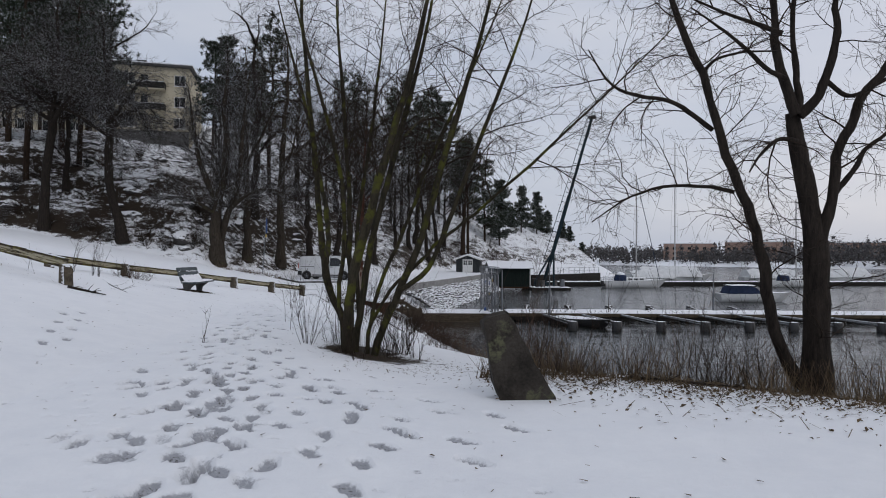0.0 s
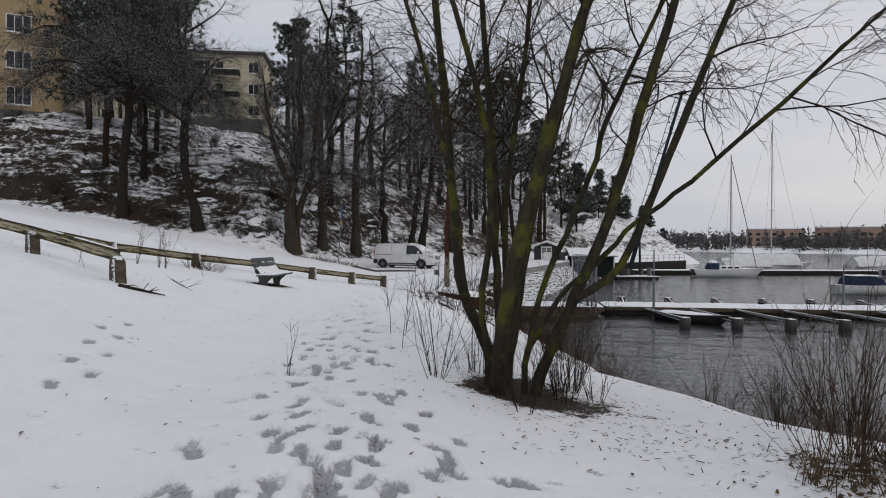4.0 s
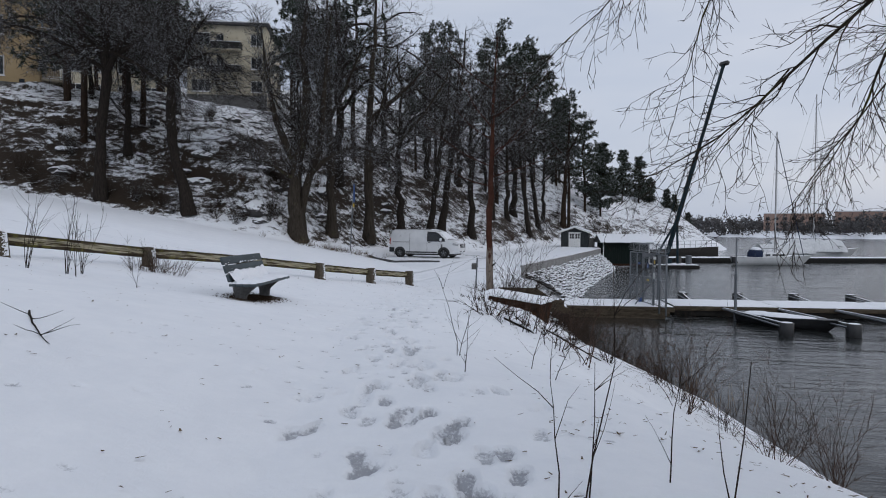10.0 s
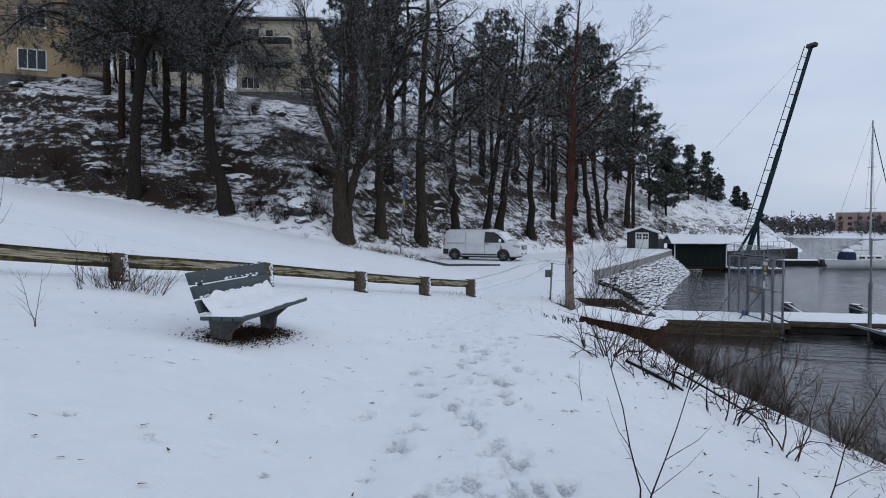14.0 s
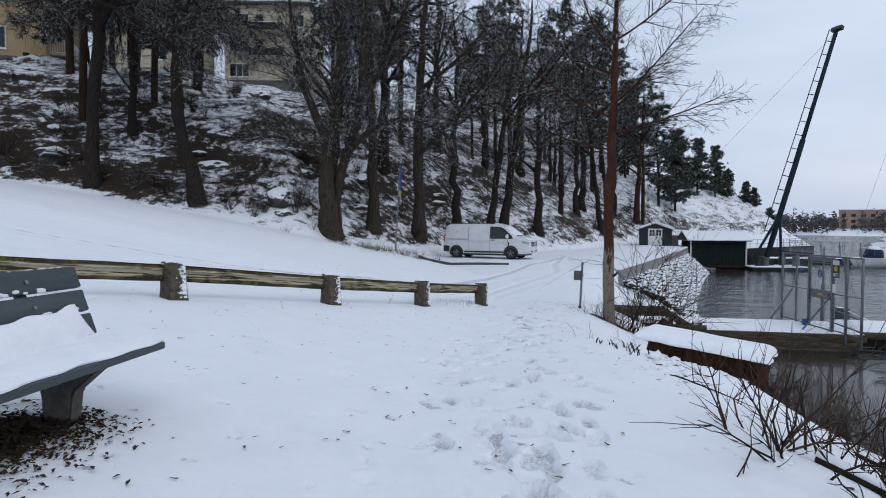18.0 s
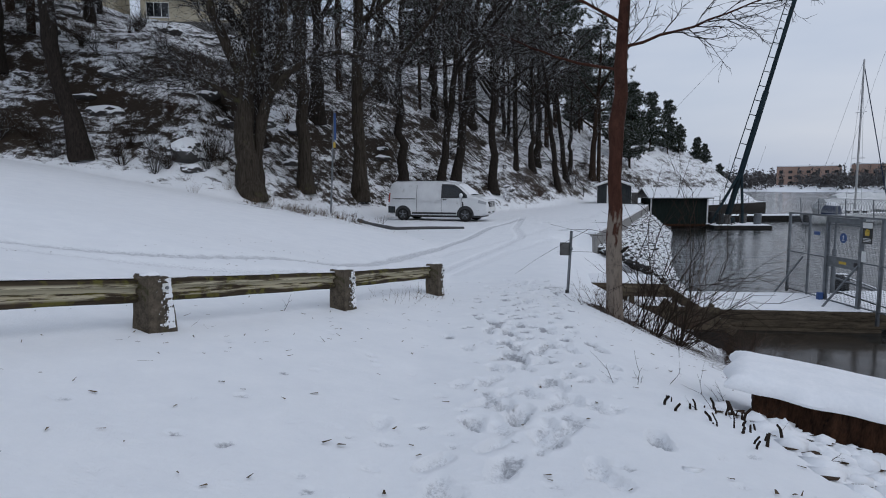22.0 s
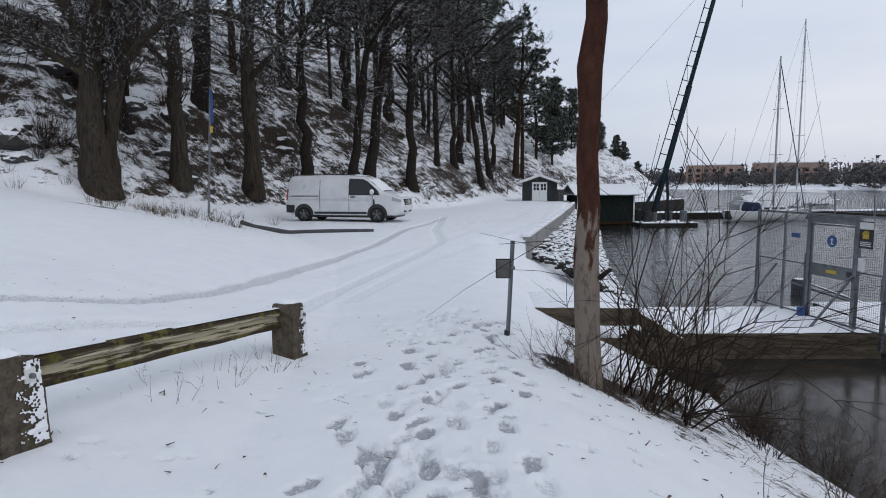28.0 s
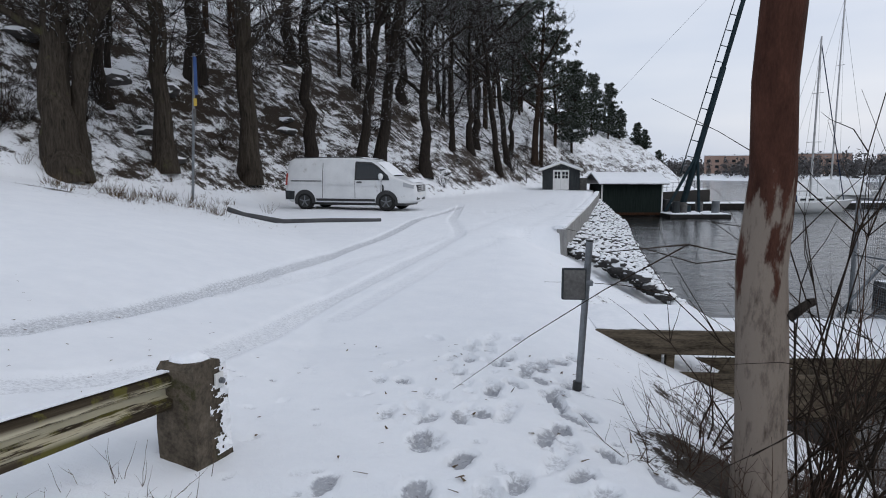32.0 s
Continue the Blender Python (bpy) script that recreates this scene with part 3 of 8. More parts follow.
    bare = bare + 0.95 * np.exp(-(((x + 5.2) / 0.6) ** 2 + ((y - 33.5) / 0.7) ** 2)) + 0.45 * np.exp(-(((x + 4.0) / 1.1) ** 2 + ((y - 34.3) / 1.3) ** 2)) + 1.1 * np.exp(-((y - lerp(x, [-2, 1, 4, 9], [10.6, 9.3, 9.0, 8.0])) / 0.8) ** 2) * smooth(-1, 1, x) * smooth(12, 8, x)
    bare = bare + 0.95 * np.exp(-(((x + 1.9) / 1.2) ** 2 + ((y - 13.3) / 1.3) ** 2)) + 0.85 * np.exp(-(((x - 0.2) / 1.2) ** 2 + ((y - 14.5) / 2.0) ** 2))
    bu, bv = (y - 20.55) * 0.992 - (x + 8.0) * 0.127, (x + 8.0) * 0.992 + (y - 20.55) * 0.127
    bare = bare + 1.5 * np.exp(-(bu / 0.85) ** 4 - (bv / 0.33) ** 2)
    slope = smooth(-20, -27, x) * smooth(70, 58, y)
    bare = bare + slope * (0.1 + 0.22 * np.exp(-((hi - 1.2) / 1.6) ** 2) - 0.07 * smooth(4, 9, hi))
    bare = bare - 0.2 * smooth(96, 106, y) * smooth(1, 4, hi)
    bare = np.where(far < 0, np.where(sh < 0, 0.3, bare), bare)
    return z, bare


def ground_z(x, y):
    return float(land(np.array([x]), np.array([y]))[0][0])


# one sheet of ground, fine along the walked line, coarse towards the horizon
def spread(fine0, fine1, step, far0, far1, grow=1.09):
    out = list(np.arange(fine0, fine1 + 1e-6, step))
    s, v = step, out[-1]
    while v < far1:
        s *= grow
        v += s
        out.append(v)
    s, v = step, out[0]
    while v > far0:
        s *= grow
        v -= s
        out.insert(0, v)
    return np.array(out)


U = spread(-2.4, 2.8, 0.029, -1500, 1500, 1.058)
V = spread(4.0, 36.5, 0.031, -300, 2200, 1.044)
UU, VV = np.meshgrid(U, V)
XX = UU + lerp(VV, WALK_Y, WALK_X) * smooth(400, 0, np.abs(UU))
ZZ, BARE = land(XX, VV)
WEAR_SHADE = np.zeros_like(ZZ)
rng = np.random.RandomState(5)


def press(x, y, ang, long_, wide, deep, wear_tone):
    """One footprint: a pressed hollow with a slight rim, its inside also marked for darker colour."""
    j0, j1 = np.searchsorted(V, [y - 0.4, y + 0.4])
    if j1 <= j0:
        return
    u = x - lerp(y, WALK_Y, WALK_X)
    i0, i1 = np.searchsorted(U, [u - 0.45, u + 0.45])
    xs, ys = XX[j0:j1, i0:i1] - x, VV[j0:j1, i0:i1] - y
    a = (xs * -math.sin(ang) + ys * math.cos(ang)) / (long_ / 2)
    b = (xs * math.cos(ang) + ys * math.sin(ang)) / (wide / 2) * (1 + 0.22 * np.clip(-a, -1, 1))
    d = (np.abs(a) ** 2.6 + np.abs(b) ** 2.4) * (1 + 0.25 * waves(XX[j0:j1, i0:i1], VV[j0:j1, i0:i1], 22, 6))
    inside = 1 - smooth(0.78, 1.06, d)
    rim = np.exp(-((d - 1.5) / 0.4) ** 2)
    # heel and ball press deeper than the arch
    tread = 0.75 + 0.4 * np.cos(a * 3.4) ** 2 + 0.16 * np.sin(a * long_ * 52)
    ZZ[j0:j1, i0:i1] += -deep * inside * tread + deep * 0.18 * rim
    WEAR_SHADE[j0:j1, i0:i1] = np.maximum(WEAR_SHADE[j0:j1, i0:i1], inside * wear_tone)


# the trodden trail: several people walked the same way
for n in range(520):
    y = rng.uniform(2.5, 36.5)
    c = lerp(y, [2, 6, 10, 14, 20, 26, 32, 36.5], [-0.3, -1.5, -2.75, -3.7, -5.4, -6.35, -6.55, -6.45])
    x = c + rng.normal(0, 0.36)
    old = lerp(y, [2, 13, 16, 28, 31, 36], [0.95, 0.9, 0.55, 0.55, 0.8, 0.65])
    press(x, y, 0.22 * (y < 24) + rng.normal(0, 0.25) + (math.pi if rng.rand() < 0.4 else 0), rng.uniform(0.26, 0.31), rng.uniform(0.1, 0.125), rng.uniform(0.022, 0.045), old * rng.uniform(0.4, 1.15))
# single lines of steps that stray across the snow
for sx, sy, ang, count, wear_tone in [(0.3, 5.0, 0.55, 12, 1.0), (-0.9, 5.4, 0.5, 10, 1.0), (0.6, 6.2, 0.75, 12, 1.0), (0.0, 6.4, 0.5, 14, 1.0), (-1.2, 6.6, 0.35, 12, 1.0), (0.9, 7.0, 0.9, 12, 0.9), (-0.4, 4.6, 0.45, 12, 1.0), (-3.0, 10.5, 0.1, 12, 0.8), (-6.3, 26, 0.0, 16, 0.6), (-7.0, 24.5, -0.2, 10, 0.4), (-6.7, 30.5, 0.05, 10, 0.9), (-6.0, 31.5, 0.0, 12, 0.9), (-4.6, 9.5, 0.5, 8, 0.8)]:
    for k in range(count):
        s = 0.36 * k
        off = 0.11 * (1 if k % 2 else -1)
        press(sx - math.sin(ang) * s + off * math.cos(ang), sy + math.cos(ang) * s + off * math.sin(ang), ang + rng.normal(0, 0.2), 0.26, 0.11, rng.uniform(0.025, 0.045), wear_tone * rng.uniform(0.75, 1.15))
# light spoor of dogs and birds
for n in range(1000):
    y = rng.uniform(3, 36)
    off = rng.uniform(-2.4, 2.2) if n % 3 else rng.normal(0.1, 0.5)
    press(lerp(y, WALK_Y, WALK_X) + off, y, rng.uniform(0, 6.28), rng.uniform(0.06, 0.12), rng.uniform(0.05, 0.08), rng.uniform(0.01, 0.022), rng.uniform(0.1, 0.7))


def rut(pts, wide, deep, wear_tone):
    """A wheel track in the snow along a smooth line."""
    p = np.array(pts, float)
    t = np.linspace(0, len(p) - 1, 400)
    px, py = np.interp(t, range(len(p)), p[:, 0]), np.interp(t, range(len(p)), p[:, 1])
    for _ in range(40):
        px[1:-1], py[1:-1] = (px[:-2] + 2 * px[1:-1] + px[2:]) / 4, (py[:-2] + 2 * py[1:-1] + py[2:]) / 4
    j0, j1 = np.searchsorted(V, [p[:, 1].min() - 1, p[:, 1].max() + 1])
    i0, i1 = np.searchsorted(U, [p[:, 0].min() + 6, p[:, 0].max() + 8])
    gx, gy = XX[j0:j1, i0:i1], VV[j0:j1, i0:i1]
    d = np.full(gx.shape, 1e9)
    for a, b in zip(px, py):
        d = np.minimum(d, np.hypot(gx - a, gy - b))
    inside = 1 - smooth(wide * 0.35, wide * 0.6, d)
    ZZ[j0:j1, i0:i1] -= deep * inside
    WEAR_SHADE[j0:j1, i0:i1] = np.maximum(WEAR_SHADE[j0:j1, i0:i1], inside * wear_tone)


for side in (0, 1):
    rut([(-26 + side, 22), (-17 + side, 27), (-11.6 + side, 31.2), (-10.15 + 1.25 * side, 34), (-9.9 + 1.15 * side, 37.5), (-9.45 + 1.7 * side, 42), (-8.9 + 1.75 * side, 45.0), (-8.6 + 1.0 * side, 49.0), (-7.6, 56)], 0.32, 0.03, 0.55 if side == 0 else 0.38)
    rut([(-9.9 + side * 1.6, 37.0), (-8.9 + side * 1.5, 41), (-6.9 + side * 1.4, 46), (-4.4 + side * 1.4, 56), (-1.5 + side, 72)], 0.34, 0.02, 0.28)
    rut([(-9.9 + side * 0.4, 51.3 - side * 1.2), (-7.6, 52.2 - side), (-5.5, 54.5 - side * 0.6), (-3.4, 60)], 0.3, 0.02, 0.3)

nv, nu = ZZ.shape
idx = np.arange(nv * nu).reshape(nv, nu)
quads = np.stack([idx[:-1, :-1], idx[:-1, 1:], idx[1:, 1:], idx[1:, :-1]], -1).reshape(-1, 4)
gm = bpy.data.meshes.new("ground")
gm.vertices.add(nv * nu)
gm.vertices.foreach_set("co", np.stack([XX, VV, ZZ], -1).astype(np.float32).ravel())
gm.loops.add(quads.size)
gm.loops.foreach_set("vertex_index", quads.ravel().astype(np.int32))
gm.polygons.add(len(quads))
gm.polygons.foreach_set("loop_start", np.arange(0, quads.size, 4, dtype=np.int32))
gm.polygons.foreach_set("use_smooth", np.ones(len(quads), bool))
gm.update()
for key, arr in (("wear_tone", WEAR_SHADE), ("bare", BARE)):
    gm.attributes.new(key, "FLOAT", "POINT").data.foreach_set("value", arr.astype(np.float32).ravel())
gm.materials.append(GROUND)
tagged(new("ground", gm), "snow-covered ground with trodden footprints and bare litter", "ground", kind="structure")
tagged(raw("water", [(-2500, -800, 0), (2500, -800, 0), (2500, 2500, 0), (-2500, 2500, 0)], [(0, 1, 2, 3)], WATER), "dark rippled cold harbour water", "water", kind="structure")

IV, IF, ice_id = [], [], {}
for i in range(60):
    for j in range(110):
        x, y = -3.2 + 0.1 * i, 28.6 + 0.1 * j
        edge = float(lerp(y, [28.6, 30, 33, 37, 39.6], [-0.3, 0.4, 1.1, 1.6, 1.5])) + 0.6 * noise.noise(Vector((x * 0.8, y * 0.8, 7))) + 0.2 * noise.noise(Vector((x * 3, y * 3, 1)))
        if x < edge:
            ice_id[i, j] = len(IV)
            IV.append((x, y, 0.012 + 0.006 * noise.noise(Vector((x * 2, y * 2, 3)))))
for (i, j), a in ice_id.items():
    ring = [ice_id.get(c) for c in ((i, j), (i + 1, j), (i + 1, j + 1), (i, j + 1))]
    if None not in ring:
        IF.append(ring)
tagged(raw("shore_ice", IV, IF, ICE), "thin brown-grey slush ice along the shore by the jetty", "ice", kind="structure")


def ground_q(x, y):
    """Height of the sheet itself, footprints included, by looking it up between its rows."""
    j = min(max(int(np.searchsorted(V, y)) - 1, 0), nv - 2)
    u = x - float(lerp(y, WALK_Y, WALK_X))
    i = min(max(int(np.searchsorted(U, u)) - 1, 0), nu - 2)
    a, b = (y - V[j]) / (V[j + 1] - V[j]), (u - U[i]) / (U[i + 1] - U[i])
    return float((ZZ[j, i] * (1 - b) + ZZ[j, i + 1] * b) * (1 - a) + (ZZ[j + 1, i] * (1 - b) + ZZ[j + 1, i + 1] * b) * a)

# ---------------------------------------------------------------- quay, landing and docks
def along(line, s):
    """A point s metres along a line of points, and the way there."""
    for (ax, ay), (bx, by) in zip(line[:-1], line[1:]):
        L = math.hypot(bx - ax, by - ay)
        if s <= L or (bx, by) == tuple(line[-1]):
            return Vector((ax + (bx - ax) * s / L, ay + (by - ay) * s / L, 0)), math.atan2(by - ay, bx - ax)
        s -= L


quay = thing("wall_quay", Matrix.Identity(4), "low weathered grey timber-faced retaining wall with snow on top", "retaining wall", kind="structure")
rq = random.Random(3)
total = sum(math.dist(a, b) for a, b in zip(WALL[:-1], WALL[1:]))
s = 0.0
while s < total - 0.5:
    p, a = along(WALL, s + 0.6)
    m = Matrix.Translation((p.x, p.y, 0)) @ Matrix.Rotation(a, 4, "Z")
    part("panel", boxm(-0.597, 0.597, -0.32 - rq.uniform(0, 0.02), -0.06, 0.2, 1.98 + rq.uniform(-0.015, 0.015), 0.015, m), QUAY_GREY, quay)
    s += 1.2
bm = bmesh.new()
s = 0.0
while s < total - 0.3:
    p, a = along(WALL, s + 0.3)
    box(bm, -0.31, 0.31, -0.3, 0.02, 1.96, 2.04 + rq.uniform(0, 0.025), 0.02, Matrix.Translation((p.x, p.y, 0)) @ Matrix.Rotation(a, 4, "Z"))
    s += 0.6
part("snow_cap", bm, SNOW, quay)


# riprap between wall and water
def rock_mesh(seed, flatness=0.75, fine=2):
    bm = bmesh.new()
    bmesh.ops.create_icosphere(bm, subdivisions=fine, radius=1.0)
    for v in bm.verts:
        n = noise.noise(v.co * 1.1 + Vector((seed * 7.1, 0, 0))) * 0.45 + noise.noise(v.co * 2.7 + Vector((0, seed * 3.3, 0))) * 0.16
        v.co *= 1 + n
        v.co.z *= flatness
    me = bpy.data.meshes.new("stone")
    bm.to_mesh(me)
    bm.free()
    return me


def snowy_rock_mat():
    m, nt, b = mat_base("snowy_rock")
    L = nt.links.new
    geo = nt.nodes.new("ShaderNodeNewGeometry")
    sep = nt.nodes.new("ShaderNodeSeparateXYZ")
    L(geo.outputs["Normal"], sep.inputs[0])
    n1 = node(nt, "ShaderNodeTexNoise", Scale=7.0, Detail=5.0)
    L(geo.outputs["Position"], n1.inputs["Vector"])
    add = nt.nodes.new("ShaderNodeMath")
    add.operation = "MULTIPLY_ADD"
    add.inputs[1].default_value = 0.7
    L(n1.outputs["Fac"], add.inputs[0])
    L(sep.outputs["Z"], add.inputs[2])
    r = nt.nodes.new("ShaderNodeValToRGB")
    r.color_ramp.elements[0].position, r.color_ramp.elements[0].color = 0.5, (0.05, 0.047, 0.045, 1)
    r.color_ramp.elements[1].position, r.color_ramp.elements[1].color = 0.66, (0.8, 0.82, 0.84, 1)
    L(add.outputs[0], r.inputs["Fac"])
    L(r.outputs["Color"], b.inputs["Base Color"])
    b.inputs["Roughness"].default_value = 0.85
    return m


ROCK_SNOW = snowy_rock_mat()
ROCKS = [rock_mesh(k) for k in range(6)]
PEBBLES = [rock_mesh(k + 20, 0.75, 1) for k in range(6)]
for me in ROCKS:
    me.materials.append(ROCK_SNOW)
    for p in me.polygons:
        p.use_smooth = True
riprap = thing("riprap", Matrix.Identity(4), "slope of grey riprap stones dusted with snow above the water", "riprap", kind="structure")
rk = random.Random(11)
RV, RF, near_stones = [], [], 0
for n in range(3600):
    y = rk.uniform(43.5, 79)
    w, sx = float(lerp(y, [q[1] for q in WALL], [q[0] for q in WALL])) + 0.3, float(lerp(y, [36, 40, 48, 53.5, 58.6, 66, 73, 80], [-2.3, -2.2, -1.7, -0.9, 0, 1.3, 2.8, 3.4])) + 0.5
    if y < 46.3:
        w = -4.3 + (46.3 - y) * 0.3
    x = rk.uniform(w, sx)
    r = rk.uniform(0.05, 0.15)
    z = float(lerp(x, [w, sx], [1.45, -0.05])) + rk.uniform(-0.08, 0.06)
    m = Matrix.Translation((x, y, z)) @ Euler((rk.uniform(-0.4, 0.4), rk.uniform(-0.4, 0.4), rk.uniform(0, 6.3))).to_matrix().to_4x4() @ Matrix.Diagonal((r * rk.uniform(0.8, 1.5), r, r, 1))
    me = rk.choice(ROCKS)
    if y < 54 and near_stones < 290:
        near_stones += 1
        ob = new("stone", me)
        ob.parent = riprap
        ob.matrix_world = m
    else:
        me = rk.choice(PEBBLES)
        o = len(RV)
        RV.extend(tuple(m @ v.co) for v in me.vertices)
        RF.extend(tuple(o + i for i in p.vertices) for p in me.polygons)
tagged(raw("far_stones", RV, RF, ROCK_SNOW, riprap), kind="stuff")


def snow_sheet(bm, x0, x1, y0, y1, z, thick, seed, step=0.22):
    """A lumpy sheet of snow lying on something flat."""
    nx, ny = max(2, int((x1 - x0) / step)), max(2, int((y1 - y0) / step))
    rows = []
    for i in range(nx + 1):
        row = []
        for j in range(ny + 1):
            x, y = x0 + (x1 - x0) * i / nx, y0 + (y1 - y0) * j / ny
            e = min(x - x0, x1 - x, y - y0, y1 - y)
            h = thick * (0.2 + 0.8 * math.sqrt(min(max(e, 0) / 0.13, 1.0))) * (1 + 0.35 * noise.noise(Vector((x * 1.7 + seed, y * 1.7, seed))))
            near = math.exp(-max(e, 0) / 0.08)
            x += 0.05 * near * noise.noise(Vector((y * 4, seed, 1)))
            y += 0.05 * near * noise.noise(Vector((x * 4, seed, 5)))
            row.append(bm.verts.new((x, y, z + max(h, 0.004))))
        rows.append(row)
    for i in range(nx):
        for j in range(ny):
            bm.faces.new((rows[i][j], rows[i + 1][j], rows[i + 1][j + 1], rows[i][j + 1]))
    edge = [r[0] for r in rows] + rows[-1][1:] + [r[-1] for r in rows[::-1]][1:] + rows[0][::-1][1:-1]
    low = [bm.verts.new((v.co.x, v.co.y, z + 0.002)) for v in edge]
    for k in range(len(edge)):
        q = (k + 1) % len(edge)
        bm.faces.new((edge[q], edge[k], low[k], low[q]))


def snow_on(x0, x1, y0, y1, z, thick, seed, parent, m=None, step=0.22):
    bm = bmesh.new()
    snow_sheet(bm, x0, x1, y0, y1, z, thick, seed, step)
    if m is not None:
        bmesh.ops.transform(bm, matrix=m, verts=bm.verts[:])
    return part("snow_cover", bm, SNOW, parent)


# the fixed timber deck that starts at the bank
deck = thing("timber_deck", Matrix.Translation((0, 0, 0)), "fixed timber jetty with plank sides, covered in snow", "jetty")
tilt = Matrix.Translation((-2.6, 39.75, 0)) @ Matrix.Rotation(0.045, 4, "Z")
for k in range(10):
    part("deck_board", boxm(-0.6, 5.1, k * 0.27 + 0.004, k * 0.27 + 0.262, 0.47, 0.53, 0.006, tilt), WOOD_OLD, deck)
for k, (z0, z1) in enumerate(((0.3, 0.52), (0.1, 0.295), (-0.1, 0.092))):
    part("side_plank", boxm(-0.7 + 0.1 * k, 5.15 - 0.2 * k, -0.065 + 0.012 * k, -0.004, z0, z1, 0.01, tilt), WOOD_OLD, deck)
    part("side_plank", boxm(-0.7, 5.1, 2.71, 2.77, z0, z1, 0.01, tilt), WOOD_OLD, deck)
for x in (0.3, 2.4, 4.7):
    for y in (0.15, 2.55):
        part("pile", rodm(tilt @ Vector((x, y, -1.9)), tilt @ Vector((x, y, 0.46)), 0.1, n=10), WOOD_DARK, deck)
snow_on(-0.65, 5.1, -0.02, 2.7, 0.532, 0.055, 3.0, deck, tilt)

# the landing: a timber box at the top of the bank with steps down to the deck
landing = thing("timber_landing", Matrix.Translation((-5.1, 37.55, 0)), "old timber landing with steps and handrail boards in snow", "landing")
part("platform", boxm(-0.1, 1.55, 0.0, 1.5, 1.42, 1.5, 0.01), WOOD_OLD, landing)
part("front_beam", boxm(-0.15, 1.6, -0.09, -0.003, 1.22, 1.51, 0.015), WOOD_OLD, landing)
part("cross_beam", boxm(0.55, 0.7, 0.0, 1.3, 1.1, 1.41, 0.01), WOOD_OLD, landing)
part("lower_wall", boxm(0.45, 2.7, -0.16, -0.1, 0.5, 1.02, 0.01), WOOD_OLD, landing)
part("lower_wall", boxm(0.9, 2.9, -0.2, -0.17, 0.1, 0.46, 0.01), WOOD_DARK, landing)
for k in range(4):
    part("step", boxm(1.6 + 0.3 * k, 1.95 + 0.3 * k, 0.05, 1.5, 1.2 - 0.2 * k, 1.26 - 0.2 * k, 0.008), WOOD_OLD, landing)
    snow_on(1.62 + 0.3 * k, 1.93 + 0.3 * k, 0.08, 1.48, 1.262 - 0.2 * k, 0.04, 9 + k, landing, step=0.1)
bm = bmesh.new()
box(bm, -0.06, 1.85, -0.05, 0.0, -0.09, 0.09, 0.01, Matrix.Translation((1.5, -0.02, 1.42)) @ Matrix.Rotation(0.56, 4, "Y"))
part("stringer", bm, WOOD_OLD, landing)
bm = bmesh.new()
box(bm, -0.06, 1.85, -0.05, 0.0, -0.14, 0.12, 0.01, Matrix.Translation((1.5, 0.0, 1.06)) @ Matrix.Rotation(0.56, 4, "Y"))
part("stringer", bm, WOOD_OLD, landing)
for x in (0.75, 1.7, 2.5):
    part("post", boxm(x, x + 0.1, -0.03, 0.07, 0.1, 1.42 - 0.35 * max(0, x - 1.5), 0.008), WOOD_OLD, landing)
snow_on(-0.1, 1.5, 0.0, 1.5, 1.502, 0.06, 14, landing)

# the floating pontoon
pont = thing("floating_pontoon", Matrix.Identity(4), "long floating pontoon covered in snow with dark sides", "pontoon")
for k in range(7):
    x0 = 2.65 + 4.6 * k
    m = Matrix.Translation((x0, 40.75 + 0.11 * k * 4.6 * 0.4, 0)) @ Matrix.Rotation(0.045, 4, "Z")
    part("pontoon_section", boxm(0.03, 4.57, 0, 2.6, 0.05, 0.5, 0.03, m), WOOD_DARK, pont)
    part("edge_beam", boxm(0.03, 4.57, -0.08, -0.003, 0.3, 0.49, 0.01, m), WOOD_OLD, pont)
    snow_on(0.02, 4.58, 0.0, 2.6, 0.502, 0.07, 20 + k, pont, m)


def float_boom(x, y, x2, y2):
    """A mooring boom that ends in a black float."""
    t = thing("mooring_boom", Matrix.Translation((x, y, 0)), "thin steel mooring boom ending in a black float", "mooring boom", "mooring booms on the pontoon")
    d = Vector((x2 - x, y2 - y, 0))
    for s in (-0.12, 0.12):
        side = Vector((-d.y, d.x, 0)).normalized() * s
        part("rail", rodm(Vector((0, 0, 0.42)) + side * 0.5, d + Vector((0, 0, 0.36)) + side * 2.2, 0.04, n=6), STEEL, t)
    bm = bmesh.new()
    rod(bm, d + Vector((0, 0, -0.35)), d + Vector((0, 0, 0.5)), 0.27, n=14)
    bmesh.ops.bevel(bm, geom=bm.edges[:], offset=0.03, segments=1, affect="EDGES")
    part("float", bm, BLACK_PLASTIC, t)
    bm = bmesh.new()
    bmesh.ops.create_uvsphere(bm, u_segments=12, v_segments=6, radius=0.26, matrix=Matrix.Translation(d + Vector((0, 0, 0.49))) @ Matrix.Diagonal((0.9, 0.9, 0.12, 1)))
    part("snow_cap", bm, SNOW, t)
    bm = bmesh.new()
    L = d.length
    box(bm, 0.2, L - 0.3, -0.035, 0.035, 0.455, 0.475, 0.006, Matrix.Rotation(math.atan2(d.y, d.x), 4, "Z"))
    part("snow_strip", bm, SNOW, t)


